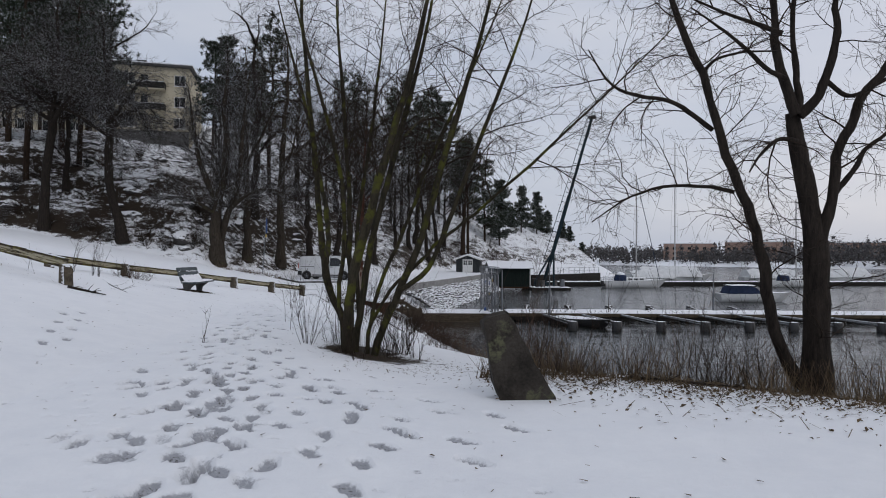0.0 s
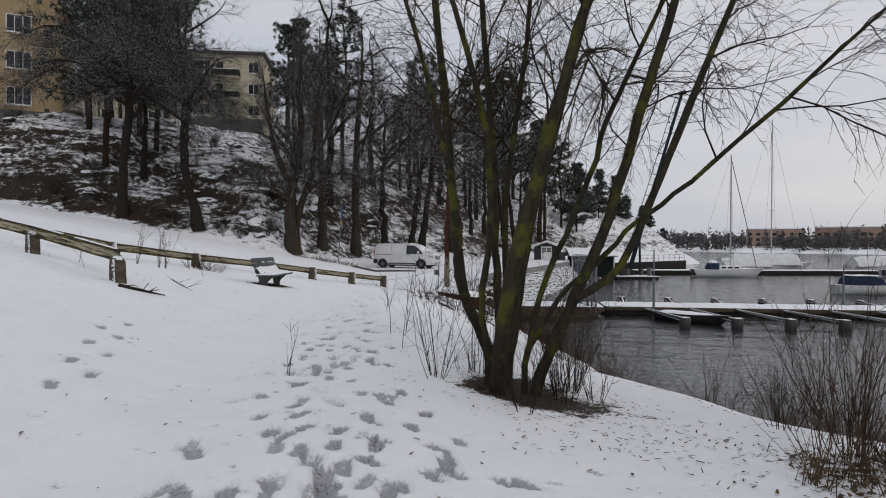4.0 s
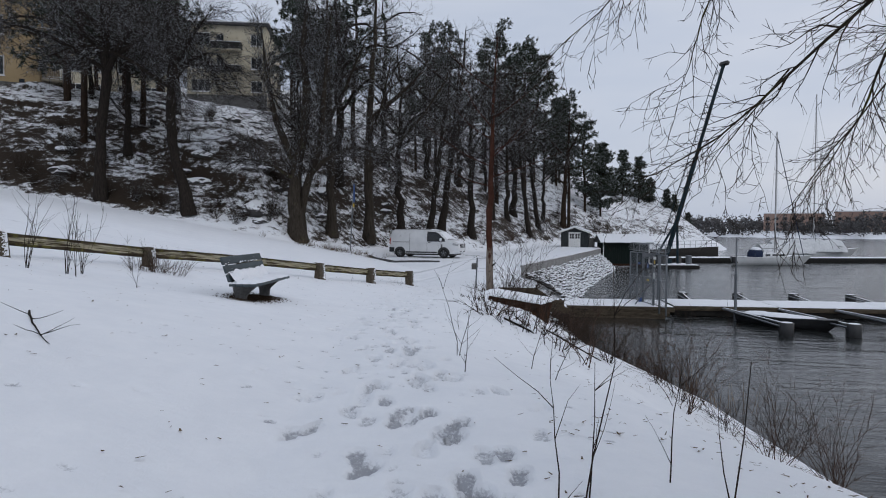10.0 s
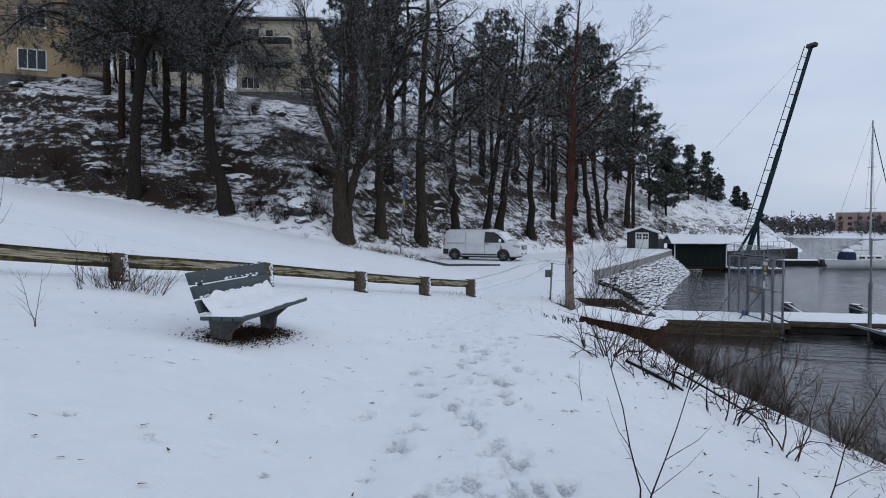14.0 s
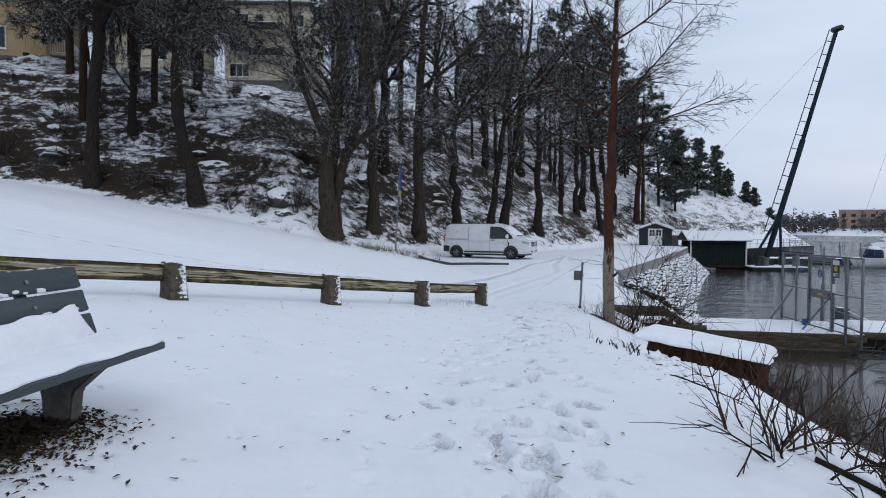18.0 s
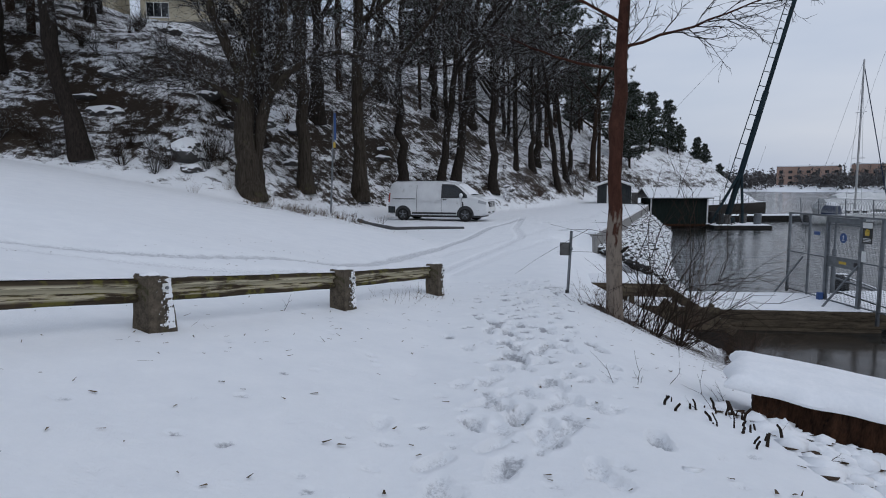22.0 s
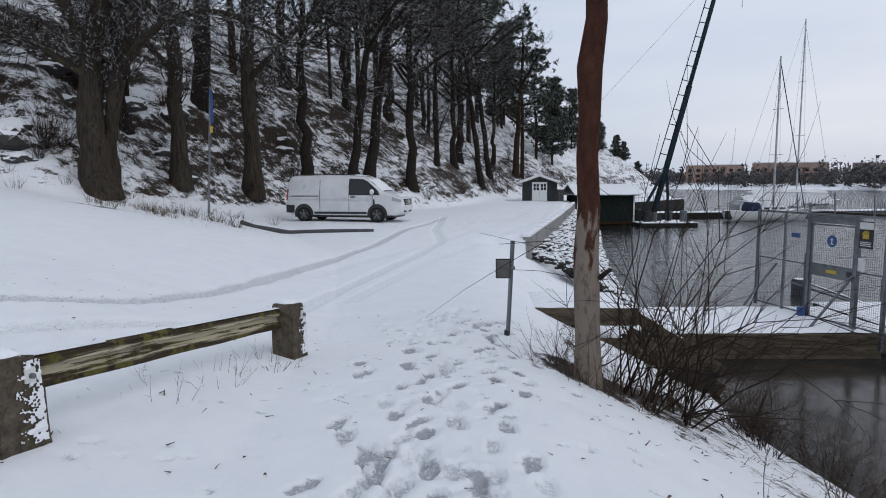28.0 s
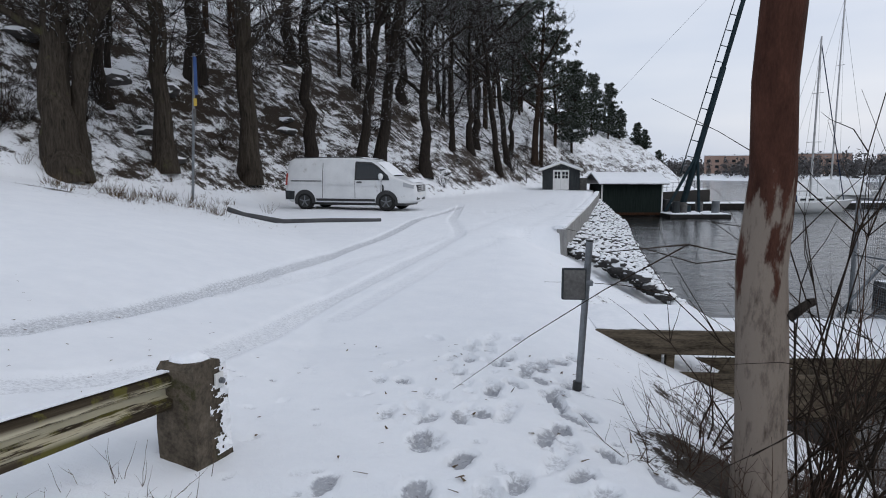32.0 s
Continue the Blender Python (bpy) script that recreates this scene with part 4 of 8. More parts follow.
for k in range(8):
    x = 5.9 + 2.4 * k
    float_boom(x - 1.1, 40.9 + 0.055 * (x - 4), x, 36.2 + 0.05 * (x - 6))
for k in range(7):
    x = 4.0 + 2.9 * k
    float_boom(x, 43.3 + 0.05 * (x - 3), x + 0.4 + 0.05 * k, 47.4 + 0.05 * (x - 3))
for x, y, h in ((5.1, 39.9, 3.2), (2.4, 43.4, 2.6), (16.5, 44.4, 2.4)):
    t = thing("mooring_pole", Matrix.Translation((x, y, 0)), "slim grey steel mooring pole with a sleeve", "mooring pole", "mooring poles")
    part("pole", rodm((0, 0, -1.9), (0, 0, 0.5 + h), 0.035, n=8), STEEL, t)
    part("sleeve", rodm((0, 0, -0.3), (0, 0, 0.5 + h * 0.5), 0.065, n=10), STEEL, t)

# the mesh gate across the deck
gate = thing("harbour_gate", Matrix.Translation((1.0, 43.1, 0.53)) @ Matrix.Rotation(math.atan2(-3.6, 0.78), 4, "Z"), "galvanised mesh gate and fence with barbed coils across the jetty", "gate")
POSTS = [(0.0, 0.032), (0.95, 0.028), (1.75, 0.045), (3.05, 0.045), (3.75, 0.035), (4.5, 0.03)]
for n, (x, r) in enumerate(POSTS):
    part("post", boxm(x - r, x + r, -r, r, -0.25 if n > 3 else 0.0, 2.36, 0.006), STEEL, gate)
part("top_rail", boxm(-0.05, 4.55, -0.02, 0.02, 2.36, 2.41, 0.004), STEEL, gate)
part("lintel", boxm(1.78, 3.02, -0.04, 0.04, 2.2, 2.35, 0.006), STEEL, gate)
for a, b in ((0, 0.95), (0.95, 1.75), (3.05, 3.75), (3.75, 4.5)):
    for z in (0.08, 1.22):
        part("cross_rail", boxm(a + 0.03, b - 0.03, -0.015, 0.015, z, z + 0.035, 0.003), STEEL, gate)


def mesh_panel(parent, x0, x1, z0, z1, step=0.05):
    """Welded wire mesh between x0, x1 and z0, z1."""
    bm = bmesh.new()
    for k in range(1, int((x1 - x0) / step)):
        rod(bm, (x0 + k * step, 0.004, z0), (x0 + k * step, 0.004, z1), 0.0028, n=3)
    for k in range(1, int((z1 - z0) / step)):
        rod(bm, (x0, -0.004, z0 + k * step), (x1, -0.004, z0 + k * step), 0.0028, n=3)
    tagged(part("wire_mesh", bm, STEEL, parent), kind="stuff")


for a, b in ((0, 0.95), (0.95, 1.75), (3.05, 3.75), (3.75, 4.5)):
    mesh_panel(gate, a + 0.03, b - 0.03, 0.08, 2.36)
leaf = part("gate_leaf", boxm(1.8, 3.0, -0.022, 0.022, 1.02, 1.3, 0.006), STEEL, gate, "solid steel middle plate")
for x in (1.8, 2.965):
    part("leaf_stile", boxm(x, x + 0.035, -0.02, 0.02, 0.06, 2.18, 0.004), STEEL, leaf)
for z in (0.06, 2.145):
    part("leaf_rail", boxm(1.836, 2.964, -0.02, 0.02, z, z + 0.035, 0.004), STEEL, leaf)
mesh_panel(leaf, 1.84, 2.96, 0.1, 1.02)
mesh_panel(leaf, 1.84, 2.96, 1.3, 2.14)
part("lock_plate", boxm(2.84, 2.98, -0.034, -0.023, 1.1, 1.22, 0.003), BLACK_PLASTIC, leaf)
part("yellow_label", boxm(2.28, 2.56, -0.028, -0.023, 1.12, 1.19), YELLOW_SIGN, leaf)
bm = bmesh.new()
rod(bm, (2.4, -0.02, 1.82), (2.4, -0.03, 1.82), 0.13, n=24)
part("round_sign", bm, BLUE_SIGN, leaf, "round dark blue sign with a pale mark")
bm = bmesh.new()
box(bm, 2.39, 2.41, -0.034, -0.031, 1.75, 1.89)
box(bm, 2.36, 2.44, -0.034, -0.031, 1.85, 1.862)
box(bm, 2.35, 2.45, -0.034, -0.031, 1.75, 1.765)
part("sign_mark", bm, WHITE_PAINT, leaf)
board = part("warning_board", boxm(3.12, 3.46, -0.05, -0.04, 1.75, 2.3, 0.004), BLACK_PLASTIC, gate, "dark warning board with white head and yellow hand")
part("board_head", boxm(3.125, 3.455, -0.055, -0.051, 2.14, 2.28), WHITE_PAINT, board)
bm = bmesh.new()
box(bm, 3.21, 3.36, -0.055, -0.051, 1.95, 2.03, 0.002)
for k, h in enumerate((0.05, 0.08, 0.085, 0.07)):
    box(bm, 3.2 + k * 0.042, 3.228 + k * 0.042, -0.055, -0.051, 2.02, 2.03 + h)
part("hand_mark", bm, YELLOW_SIGN, board)
for k in range(3):
    part("text_bar", boxm(3.16, 3.42, -0.055, -0.051, 1.8 + 0.035 * k, 1.815 + 0.035 * k), WHITE_PAINT, board)
part("blue_plate", boxm(1.2, 1.46, -0.04, -0.03, 1.82, 1.92, 0.003), BLUE_SIGN, gate, "small blue plate")
part("paper_notice", boxm(3.14, 3.3, -0.06, -0.055, 1.28, 1.55), WHITE_PAINT, gate)
for x0, x1, y1 in ((0.75, 0.3, -0.55), (3.0, 2.75, -0.75)):
    part("brace", rodm((x0, -0.03, 1.15), (x1, y1, 0.03), 0.03, n=8), STEEL, gate)
part("blue_block", boxm(1.68, 1.8, -0.2, -0.06, 0.0, 0.26, 0.015), BLUE_SIGN, gate, "blue plastic block")
for x in (0.5, 1.3, 2.4, 3.4, 4.4):
    part("wire_arm", rodm((x, 0, 2.4), (x + 0.02, -0.05, 2.85), 0.016, n=6), STEEL, gate)
bm = bmesh.new()
last = None
for k in range(640):
    a = k * 0.42
    p = Vector((0.2 + 4.2 * k / 640, 0.2 * math.sin(a), 2.66 + 0.2 * math.cos(a)))
    if last is not None:
        rod(bm, last, p, 0.0045, n=3)
    last = p
tagged(part("barbed_coil", bm, STEEL, gate, "coil of barbed wire"), kind="stuff")

# ---------------------------------------------------------------- trees
def tube(V_, F_, pts, rad, n):
    """Adds a round tapered tube along a line of points to the lists of vertices and faces."""
    pts = np.asarray(pts, float)
    d = np.gradient(pts, axis=0)
    d /= np.linalg.norm(d, axis=1)[:, None] + 1e-9
    ref = np.array([0.0, 0.0, 1.0]) if abs(d[0][2]) < 0.9 else np.array([1.0, 0.0, 0.0])
    a = np.cross(d, ref)
    a /= np.linalg.norm(a, axis=1)[:, None] + 1e-9
    b = np.cross(d, a)
    w = np.arange(n) * 2 * math.pi / n
    ring = pts[:, None] + np.asarray(rad)[:, None, None] * (np.cos(w)[None, :, None] * a[:, None] + np.sin(w)[None, :, None] * b[:, None])
    o = len(V_)
    V_.extend(map(tuple, ring.reshape(-1, 3)))
    for k in range(len(pts) - 1):
        for j in range(n):
            p, q = o + k * n + j, o + k * n + (j + 1) % n
            F_.append((p, q, q + n, p + n))


def bough(rs, start, way, length, r0, segs, wander, lift, r1=None):
    """A wandering line of points from start; lift bends it up (+) or lets it droop (-)."""
    p, d = np.array(start, float), np.array(way, float)
    d /= np.linalg.norm(d)
    pts = [p.copy()]
    for k in range(segs):
        d = d + rs.normal(0, wander, 3) + np.array([0, 0, lift])
        d /= np.linalg.norm(d)
        p = p + d * length / segs
        pts.append(p.copy())
    end = r0 * 0.25 if r1 is None else r1
    return np.array(pts), np.linspace(r0, end, segs + 1)


def side_way(rs, d, spread):
    """A direction that leaves d at about the angle spread."""
    ref = np.array([0, 0, 1.0]) if abs(d[2]) < 0.9 else np.array([1.0, 0, 0])
    a = np.cross(d, ref)
    a /= np.linalg.norm(a)
    b = np.cross(d, a)
    w = rs.uniform(0, 6.283)
    return d * math.cos(spread) + (a * math.cos(w) + b * math.sin(w)) * math.sin(spread)


def ramify(rs, line, rad, level, spec, V_, F_, sides):
    """Grows branches of the next levels along a limb. spec: per level (count per metre, length, spread, lift, wander, start share)."""
    if level >= len(spec):
        return
    per, long_, spread, lift, wander, first = spec[level][:6]
    stout = spec[level][6] if len(spec[level]) > 6 else 0.0105
    seg = np.linalg.norm(np.diff(line, axis=0), axis=1)
    total = seg.sum()
    count = max(1, int(per * total * (1 - first) + rs.rand()))
    cum = np.r_[0, np.cumsum(seg)] / total
    for k in range(count):
        t = first + (1 - first) * (k + rs.rand()) / count
        p = np.array([np.interp(t, cum, line[:, i]) for i in range(3)])
        j = min(np.searchsorted(cum, t), len(line) - 1)
        d = line[j] - line[j - 1]
        d = d / (np.linalg.norm(d) + 1e-9)
        r = float(np.interp(t, cum, rad))
        L = long_ * rs.uniform(0.55, 1.2) * (1.1 - 0.55 * t)
        thin = sides[-1]
        pts, rr = bough(rs, p, side_way(rs, d, spread * rs.uniform(0.7, 1.25)), L, max(min(r * 0.62, stout * L + 0.5 * thin), thin), (5, 3, 1 if thin > 0.005 else 2)[min(level, 2)], wander, lift)
        rr = np.maximum(rr, thin * (0.55 if level < 2 else 0.3))
        tube(V_, F_, pts, rr, sides[min(level, 2)])
        ramify(rs, pts, rr, level + 1, spec, V_, F_, sides)


def tree_thing(name, m, label, limbs, spec, seed, bark, twig, group="", sides=(5, 3, 3, 0.003), trunk_sides=9, category="tree", flare=1.5, crook=0.012):
    """A tree: each given limb (points, radii) is a trunk or stem of its own; the branches make the crown."""
    rs = np.random.RandomState(seed)
    t = thing(name, m, label, category, group)
    CV, CF = [], []
    for n, limb in enumerate(limbs):
        pts, rad = limb[:2]
        V_, F_ = [], []
        pts = np.asarray(pts, float)
        # a smoother, slightly crooked line
        s = np.linspace(0, len(pts) - 1, max(8, 3 * len(pts)))
        fine = np.stack([np.interp(s, range(len(pts)), pts[:, k]) for k in range(3)], 1)
        for _ in range(2):
            fine[1:-1] = (fine[:-2] + 2 * fine[1:-1] + fine[2:]) / 4
        fine[1:-1] += rs.normal(0, crook, fine[1:-1].shape) * np.linalg.norm(pts[-1] - pts[0]) / 4
        rr = np.interp(s, range(len(pts)), rad) * (1 + rs.normal(0, 0.05, len(s)))
        if flare and fine[0][2] < 0.2:
            h = fine[:, 2]
            rr = rr * (1 + (flare - 1) * np.exp(-np.maximum(h, 0) / (rad[0] * 2.2)))
            fine[0][2] -= 0.15
        tube(V_, F_, fine, rr, trunk_sides)
        raw("trunk" if n == 0 else "stem", V_, F_, bark, t)
        ramify(rs, fine, rr, 0, limb[2] if len(limb) > 2 else spec, CV, CF, sides)
    tagged(raw("crown", CV, CF, twig, t), kind="stuff")
    return t


def put(x, y, turn=0.0, scale=1.0):
    return Matrix.Translation((x, y, ground_z(x, y))) @ Matrix.Rotation(turn, 4, "Z") @ Matrix.Scale(scale, 4)


# the many-stemmed tree that the path passes
stems = []
for pts, rad in [([(-0.1, 0.36, 0), (-0.27, 0.38, 0.36), (-0.46, 0.29, 0.78), (-0.57, 0.23, 1.22), (-0.58, 0.05, 1.65), (-0.63, 0.02, 2.27), (-0.68, 0.0, 2.9), (-0.75, -0.05, 3.6), (-0.9, -0.1, 5.4), (-1.0, -0.2, 7.2)], (0.068, 0.062, 0.058, 0.058, 0.046, 0.044, 0.042, 0.037, 0.022, 0.006)),
                 ([(-0.57, 0.25, 1.22), (-0.6, 0.48, 1.42), (-0.63, 0.76, 1.72), (-0.74, 1.04, 2.2), (-0.92, 1.3, 2.75), (-1.1, 1.55, 3.4), (-1.35, 1.85, 4.2), (-1.9, 2.3, 5.8), (-2.2, 2.6, 6.8)], (0.048, 0.046, 0.043, 0.04, 0.037, 0.034, 0.03, 0.016, 0.005)),
                 ([(-0.1, -0.2, 0), (-0.11, -0.39, 0.38), (-0.01, -0.56, 1.07), (0.14, -0.52, 1.63), (0.32, -0.47, 2.35), (0.5, -0.42, 3.0), (0.75, -0.35, 3.9), (1.1, -0.3, 5.4), (1.4, -0.2, 7.0)], (0.078, 0.074, 0.07, 0.068, 0.064, 0.058, 0.048, 0.026, 0.007))]:
    stems.append((pts, rad))
for dy, r, line in [(-0.1, 0.036, [(-0.22, 0), (-0.24, 0.45), (-0.32, 0.94), (-0.21, 1.39), (-0.2, 2.08), (-0.29, 2.85), (-0.45, 3.4)]),
                    (0.3, 0.042, [(-0.1, 0), (-0.13, 0.66), (-0.16, 1.35), (-0.19, 2.28), (-0.28, 3.29)]),
                    (0.4, 0.034, [(-0.02, 0), (-0.01, 0.66), (-0.07, 1.39), (-0.08, 2.07), (0.03, 2.79), (0.08, 3.27)]),
                    (0.15, 0.052, [(-0.06, 0), (0.02, 0.54), (0.11, 1.35), (0.26, 1.99), (0.4, 2.58), (0.57, 3.24)]),
                    (0.3, 0.032, [(0.14, 0), (0.2, 0.79), (0.52, 1.51), (0.78, 2.14), (0.95, 2.76), (1.16, 3.21)]),
                    (-0.05, 0.056, [(0.22, 0), (0.45, 0.52), (0.66, 1.04), (0.96, 1.71), (1.17, 2.55), (1.37, 3.2)]),
                    (-0.15, 0.04, [(0.64, 0.94), (1.0, 1.13), (1.26, 1.71), (1.48, 2.32), (1.75, 3.0)]),
                    (0.2, 0.026, [(0.17, 0.39), (0.49, 1.0), (0.89, 1.32), (1.21, 1.71), (1.6, 1.95), (2.2, 2.5)])]:
    (xa, za), (xb, zb) = line[-2:]
    s = (xb - xa) / (zb - za)
    line = line + [(xb + s * 1.7, zb + 1.7), (xb + s * 3.0, zb + 2.6 + 25 * r)]
    stems.append(([(x, dy * min(z, 4) * 0.35, z) for x, z in line], [r * (1.05 - 0.22 * min(z, 3.4) / 3.4) for x, z in line[:-2]] + [r * 0.45, r * 0.12]))
# boughs that hang over the bank beyond the stems
HANG = [(8, 0.9, 0.7, -0.12, 0.2, 0.12), (9, 0.4, 0.75, -0.1, 0.24, 0.1), (9, 0.12, 0.7, -0.05, 0.2, 0.1)]
for line, r in [([(0.64, 0.3, 3.3), (0.95, 1.8, 4.1), (0.8, 3.2, 3.7), (0.4, 4.27, 3.14), (-0.08, 4.3, 2.72), (-0.52, 4.3, 2.26), (-0.91, 4.27, 2.02), (-1.2, 4.25, 1.88)], 0.03),
                ([(-0.1, 4.3, 2.72), (-0.37, 4.35, 2.38), (-0.63, 4.4, 2.01), (-0.68, 4.42, 1.82)], 0.01),
                ([(0.8, 3.2, 3.7), (0.6, 4.5, 2.9), (0.5, 4.5, 2.4), (0.21, 4.4, 2.12), (0.03, 4.4, 1.8), (-0.16, 4.4, 1.58)], 0.016),
                ([(0.2, 0.9, 3.7), (-0.2, 2.6, 4.3), (-0.55, 3.9, 3.7), (-0.69, 4.27, 3.2), (-0.79, 4.3, 2.81), (-0.9, 4.3, 2.4)], 0.018),
                ([(-0.2, 2.6, 4.3), (-0.9, 3.6, 3.8), (-1.35, 4.2, 3.25), (-1.75, 4.4, 3.0), (-2.0, 4.5, 2.7)], 0.013),
                ([(0.9, 0.4, 3.2), (1.2, 2.4, 3.7), (1.0, 4.0, 3.3), (0.75, 5.0, 2.6), (0.5, 5.3, 2.0), (0.3, 5.4, 1.6)], 0.02),
                ([(1.2, 0.3, 3.2), (1.9, 2.2, 3.6), (1.8, 3.9, 3.0), (1.5, 4.9, 2.3), (1.3, 5.2, 1.8)], 0.02)]:
    stems.append((line, [0.62 * r * (1.1 - 1.0 * k / (len(line) - 1)) for k in range(len(line))], HANG))
tree_thing("multi_stemmed_tree", put(-1.22, 11.43), "bare many-stemmed tree with mossy green-brown bark", stems,
           [(3.6, 1.7, 0.8, -0.05, 0.17, 0.34, 0.006), (8.5, 0.8, 0.75, -0.12, 0.2, 0.12), (7.5, 0.32, 0.65, -0.14, 0.2, 0.1)], 21, BARK_MOSS, TWIG, sides=(5, 3, 3, 0.0028), flare=1.1, crook=0.004)

# the dark tree on the bank
def limb(dy, radii, *xz):
    """A limb through points (x, z) that drifts dy away over its length."""
    n = len(xz) - 1
    return [[(x, dy * k / n, z) for k, (x, z) in enumerate(xz)], list(np.interp(np.linspace(0, 1, n + 1), np.linspace(0, 1, len(radii)), radii))]


alder = [limb(0.1, (0.15, 0.14, 0.11, 0.085, 0.075), (-0.05, 0), (-0.06, 0.91), (-0.02, 1.65), (-0.14, 2.33), (-0.23, 2.82), (-0.26, 3.15)),
         limb(-0.2, (0.07, 0.06, 0.055, 0.045, 0.035, 0.015), (-0.12, 0.06), (-0.33, 0.29), (-0.51, 0.65), (-0.6, 1.09), (-0.66, 1.64), (-0.81, 2.08), (-0.99, 2.51), (-1.17, 2.95), (-1.27, 3.45), (-1.51, 3.83), (-1.67, 4.4), (-2.1, 5.6), (-2.5, 7.0)),
         limb(0.5, (0.06, 0.05, 0.035, 0.012), (-0.26, 3.1), (-0.38, 3.57), (-0.41, 4.01), (-0.35, 4.38), (-0.5, 5.6), (-0.4, 7.2)),
         limb(0.6, (0.045, 0.03, 0.01), (-0.23, 3.13), (-0.19, 3.44), (-0.17, 3.82), (-0.14, 4.38), (0.1, 5.6), (0.2, 6.8)),
         limb(-0.3, (0.055, 0.045, 0.03, 0.012), (-0.23, 3.1), (-0.08, 3.24), (0.04, 3.57), (0.1, 3.94), (0.01, 4.38), (0.4, 5.4), (0.9, 6.6)),
         limb(-0.4, (0.03, 0.024, 0.018, 0.007), (-1.17, 2.95), (-1.42, 3.11), (-1.66, 3.24), (-2.1, 3.27), (-2.38, 3.37), (-2.6, 3.72)),
         limb(0.4, (0.024, 0.02, 0.013, 0.006), (-0.93, 2.26), (-1.17, 2.34), (-1.66, 2.36), (-2.03, 2.23), (-2.41, 1.95)),
         limb(-0.4, (0.03, 0.022, 0.008), (-0.38, 3.51), (-0.62, 3.57), (-0.87, 3.76), (-1.17, 3.95), (-1.54, 4.15)),
         limb(0.3, (0.03, 0.02, 0.008), (-0.41, 4.01), (-0.68, 4.17), (-0.99, 4.33), (-1.6, 4.7)),
         limb(-0.3, (0.06, 0.05, 0.045, 0.035, 0.012), (-0.01, 1.71), (0.1, 2.2), (0.11, 2.73), (0.28, 3.01), (0.31, 3.25), (0.52, 3.5), (0.69, 3.75), (0.88, 4.12), (1.5, 5.2)),
         limb(0.3, (0.034, 0.028, 0.012), (0.1, 2.21), (0.28, 2.39), (0.46, 2.57), (0.55, 2.76), (0.82, 2.91), (1.4, 3.5)),
         limb(-0.3, (0.03, 0.02, 0.008), (-0.26, 2.82), (-0.5, 2.85), (-0.75, 2.64), (-0.9, 2.44)),
         limb(0.2, (0.028, 0.02), (0.04, 3.5), (0.28, 3.33), (0.46, 3.35), (0.9, 3.6)),
         limb(-0.3, (0.02, 0.008), (-1.27, 3.58), (-1.2, 3.7), (-0.93, 3.75), (-0.6, 3.72))]
tree_thing("alder_tree", put(4.3, 9.15), "bare dark-barked tree forking low on the bank", alder,
           [(7.0, 1.0, 0.95, -0.03, 0.26, 0.2, 0.009), (11.0, 0.5, 0.85, -0.04, 0.26, 0.12), (9.0, 0.22, 0.75, -0.05, 0.24, 0.1)], 8, BARK_DARK, TWIG, sides=(5, 3, 3, 0.0024), crook=0.006, flare=1.25)

# the slim tree by the landing
trunk = [((0, 0, 0), (-0.02, 0, 1.5), (-0.05, 0.02, 3.0), (0.02, 0.0, 4.6), (0.06, 0.05, 6.5), (0.22, 0.05, 9.3)), (0.128, 0.12, 0.112, 0.09, 0.06, 0.012)]
arms = [trunk + [[(9.0, 1.5, 0.8, 0.05, 0.15, 0.45), (8.0, 0.5, 0.7, 0.03, 0.17, 0.12), (7, 0.22, 0.6, 0, 0.15, 0.1)]]]
for z, w, L, up in [(3.9, 2.7, 2.2, 0.35), (4.3, 0.2, 2.6, 0.3), (4.6, 3.6, 2.5, 0.5), (5.0, 5.6, 2.2, 0.6), (5.2, 0.9, 2.4, 0.45), (5.6, 2.4, 2.2, 0.6), (6.0, 4.2, 2.0, 0.7), (6.4, 6.0, 2.2, 0.55), (6.9, 1.5, 1.8, 0.7), (7.4, 3.3, 1.7, 0.8)]:
    c, s = math.cos(w), math.sin(w)
    arms.append((((0.08, 0, z), (c * L * 0.4, s * L * 0.4, z + up * L * 0.35), (c * L * 0.75, s * L * 0.75, z + up * L * 0.8), (c * L, s * L, z + up * L * 1.15)), (0.024, 0.019, 0.013, 0.005)))
slim = tree_thing("slim_tree", put(-5.14, 33.18), "slim bare tree with flaking red-brown and grey bark", arms,
                  [(8.5, 1.3, 0.8, 0.04, 0.16, 0.2), (8.0, 0.5, 0.7, 0.03, 0.17, 0.12), (7, 0.22, 0.6, 0, 0.15, 0.1)], 31, BARK_FLAKING, TWIG_FAR, sides=(4, 3, 3, 0.0045), trunk_sides=12, flare=1.12)
bm = bmesh.new()
rod(bm, (0.07, -0.04, 1.06), (0.16, -0.05, 1.14), 0.03, 0.022, 8)
rod(bm, (0.16, -0.05, 1.14), (0.19, -0.05, 1.15), 0.024, 0.018, 7)
part("branch_stub", bm, BARK_DARK, slim, "dark broken branch stub")

# the great oak with its twin trunks
oak = [((0, 0, 0), (-0.3, 0, 1.2), (-0.42, 0.1, 2.6), (-0.1, 0.2, 5.0), (0.5, 0.2, 7.5), (0.3, 0.1, 11), (0.5, 0, 15.5)), (0.44, 0.39, 0.37, 0.33, 0.27, 0.19, 0.05)]
oak2 = [((-0.05, 0.55, 0), (-0.08, 0.55, 1.4), (0.1, 0.5, 3.0), (1.3, 0.2, 5.5), (1.6, 0.0, 9), (2.2, -0.2, 14)), (0.26, 0.23, 0.22, 0.2, 0.15, 0.04)]
o3 = [((0.0, 0.1, 4.2), (-1.0, -0.2, 6.2), (-1.7, -0.4, 9.0), (-2.2, -0.5, 13)), (0.25, 0.2, 0.14, 0.03)]
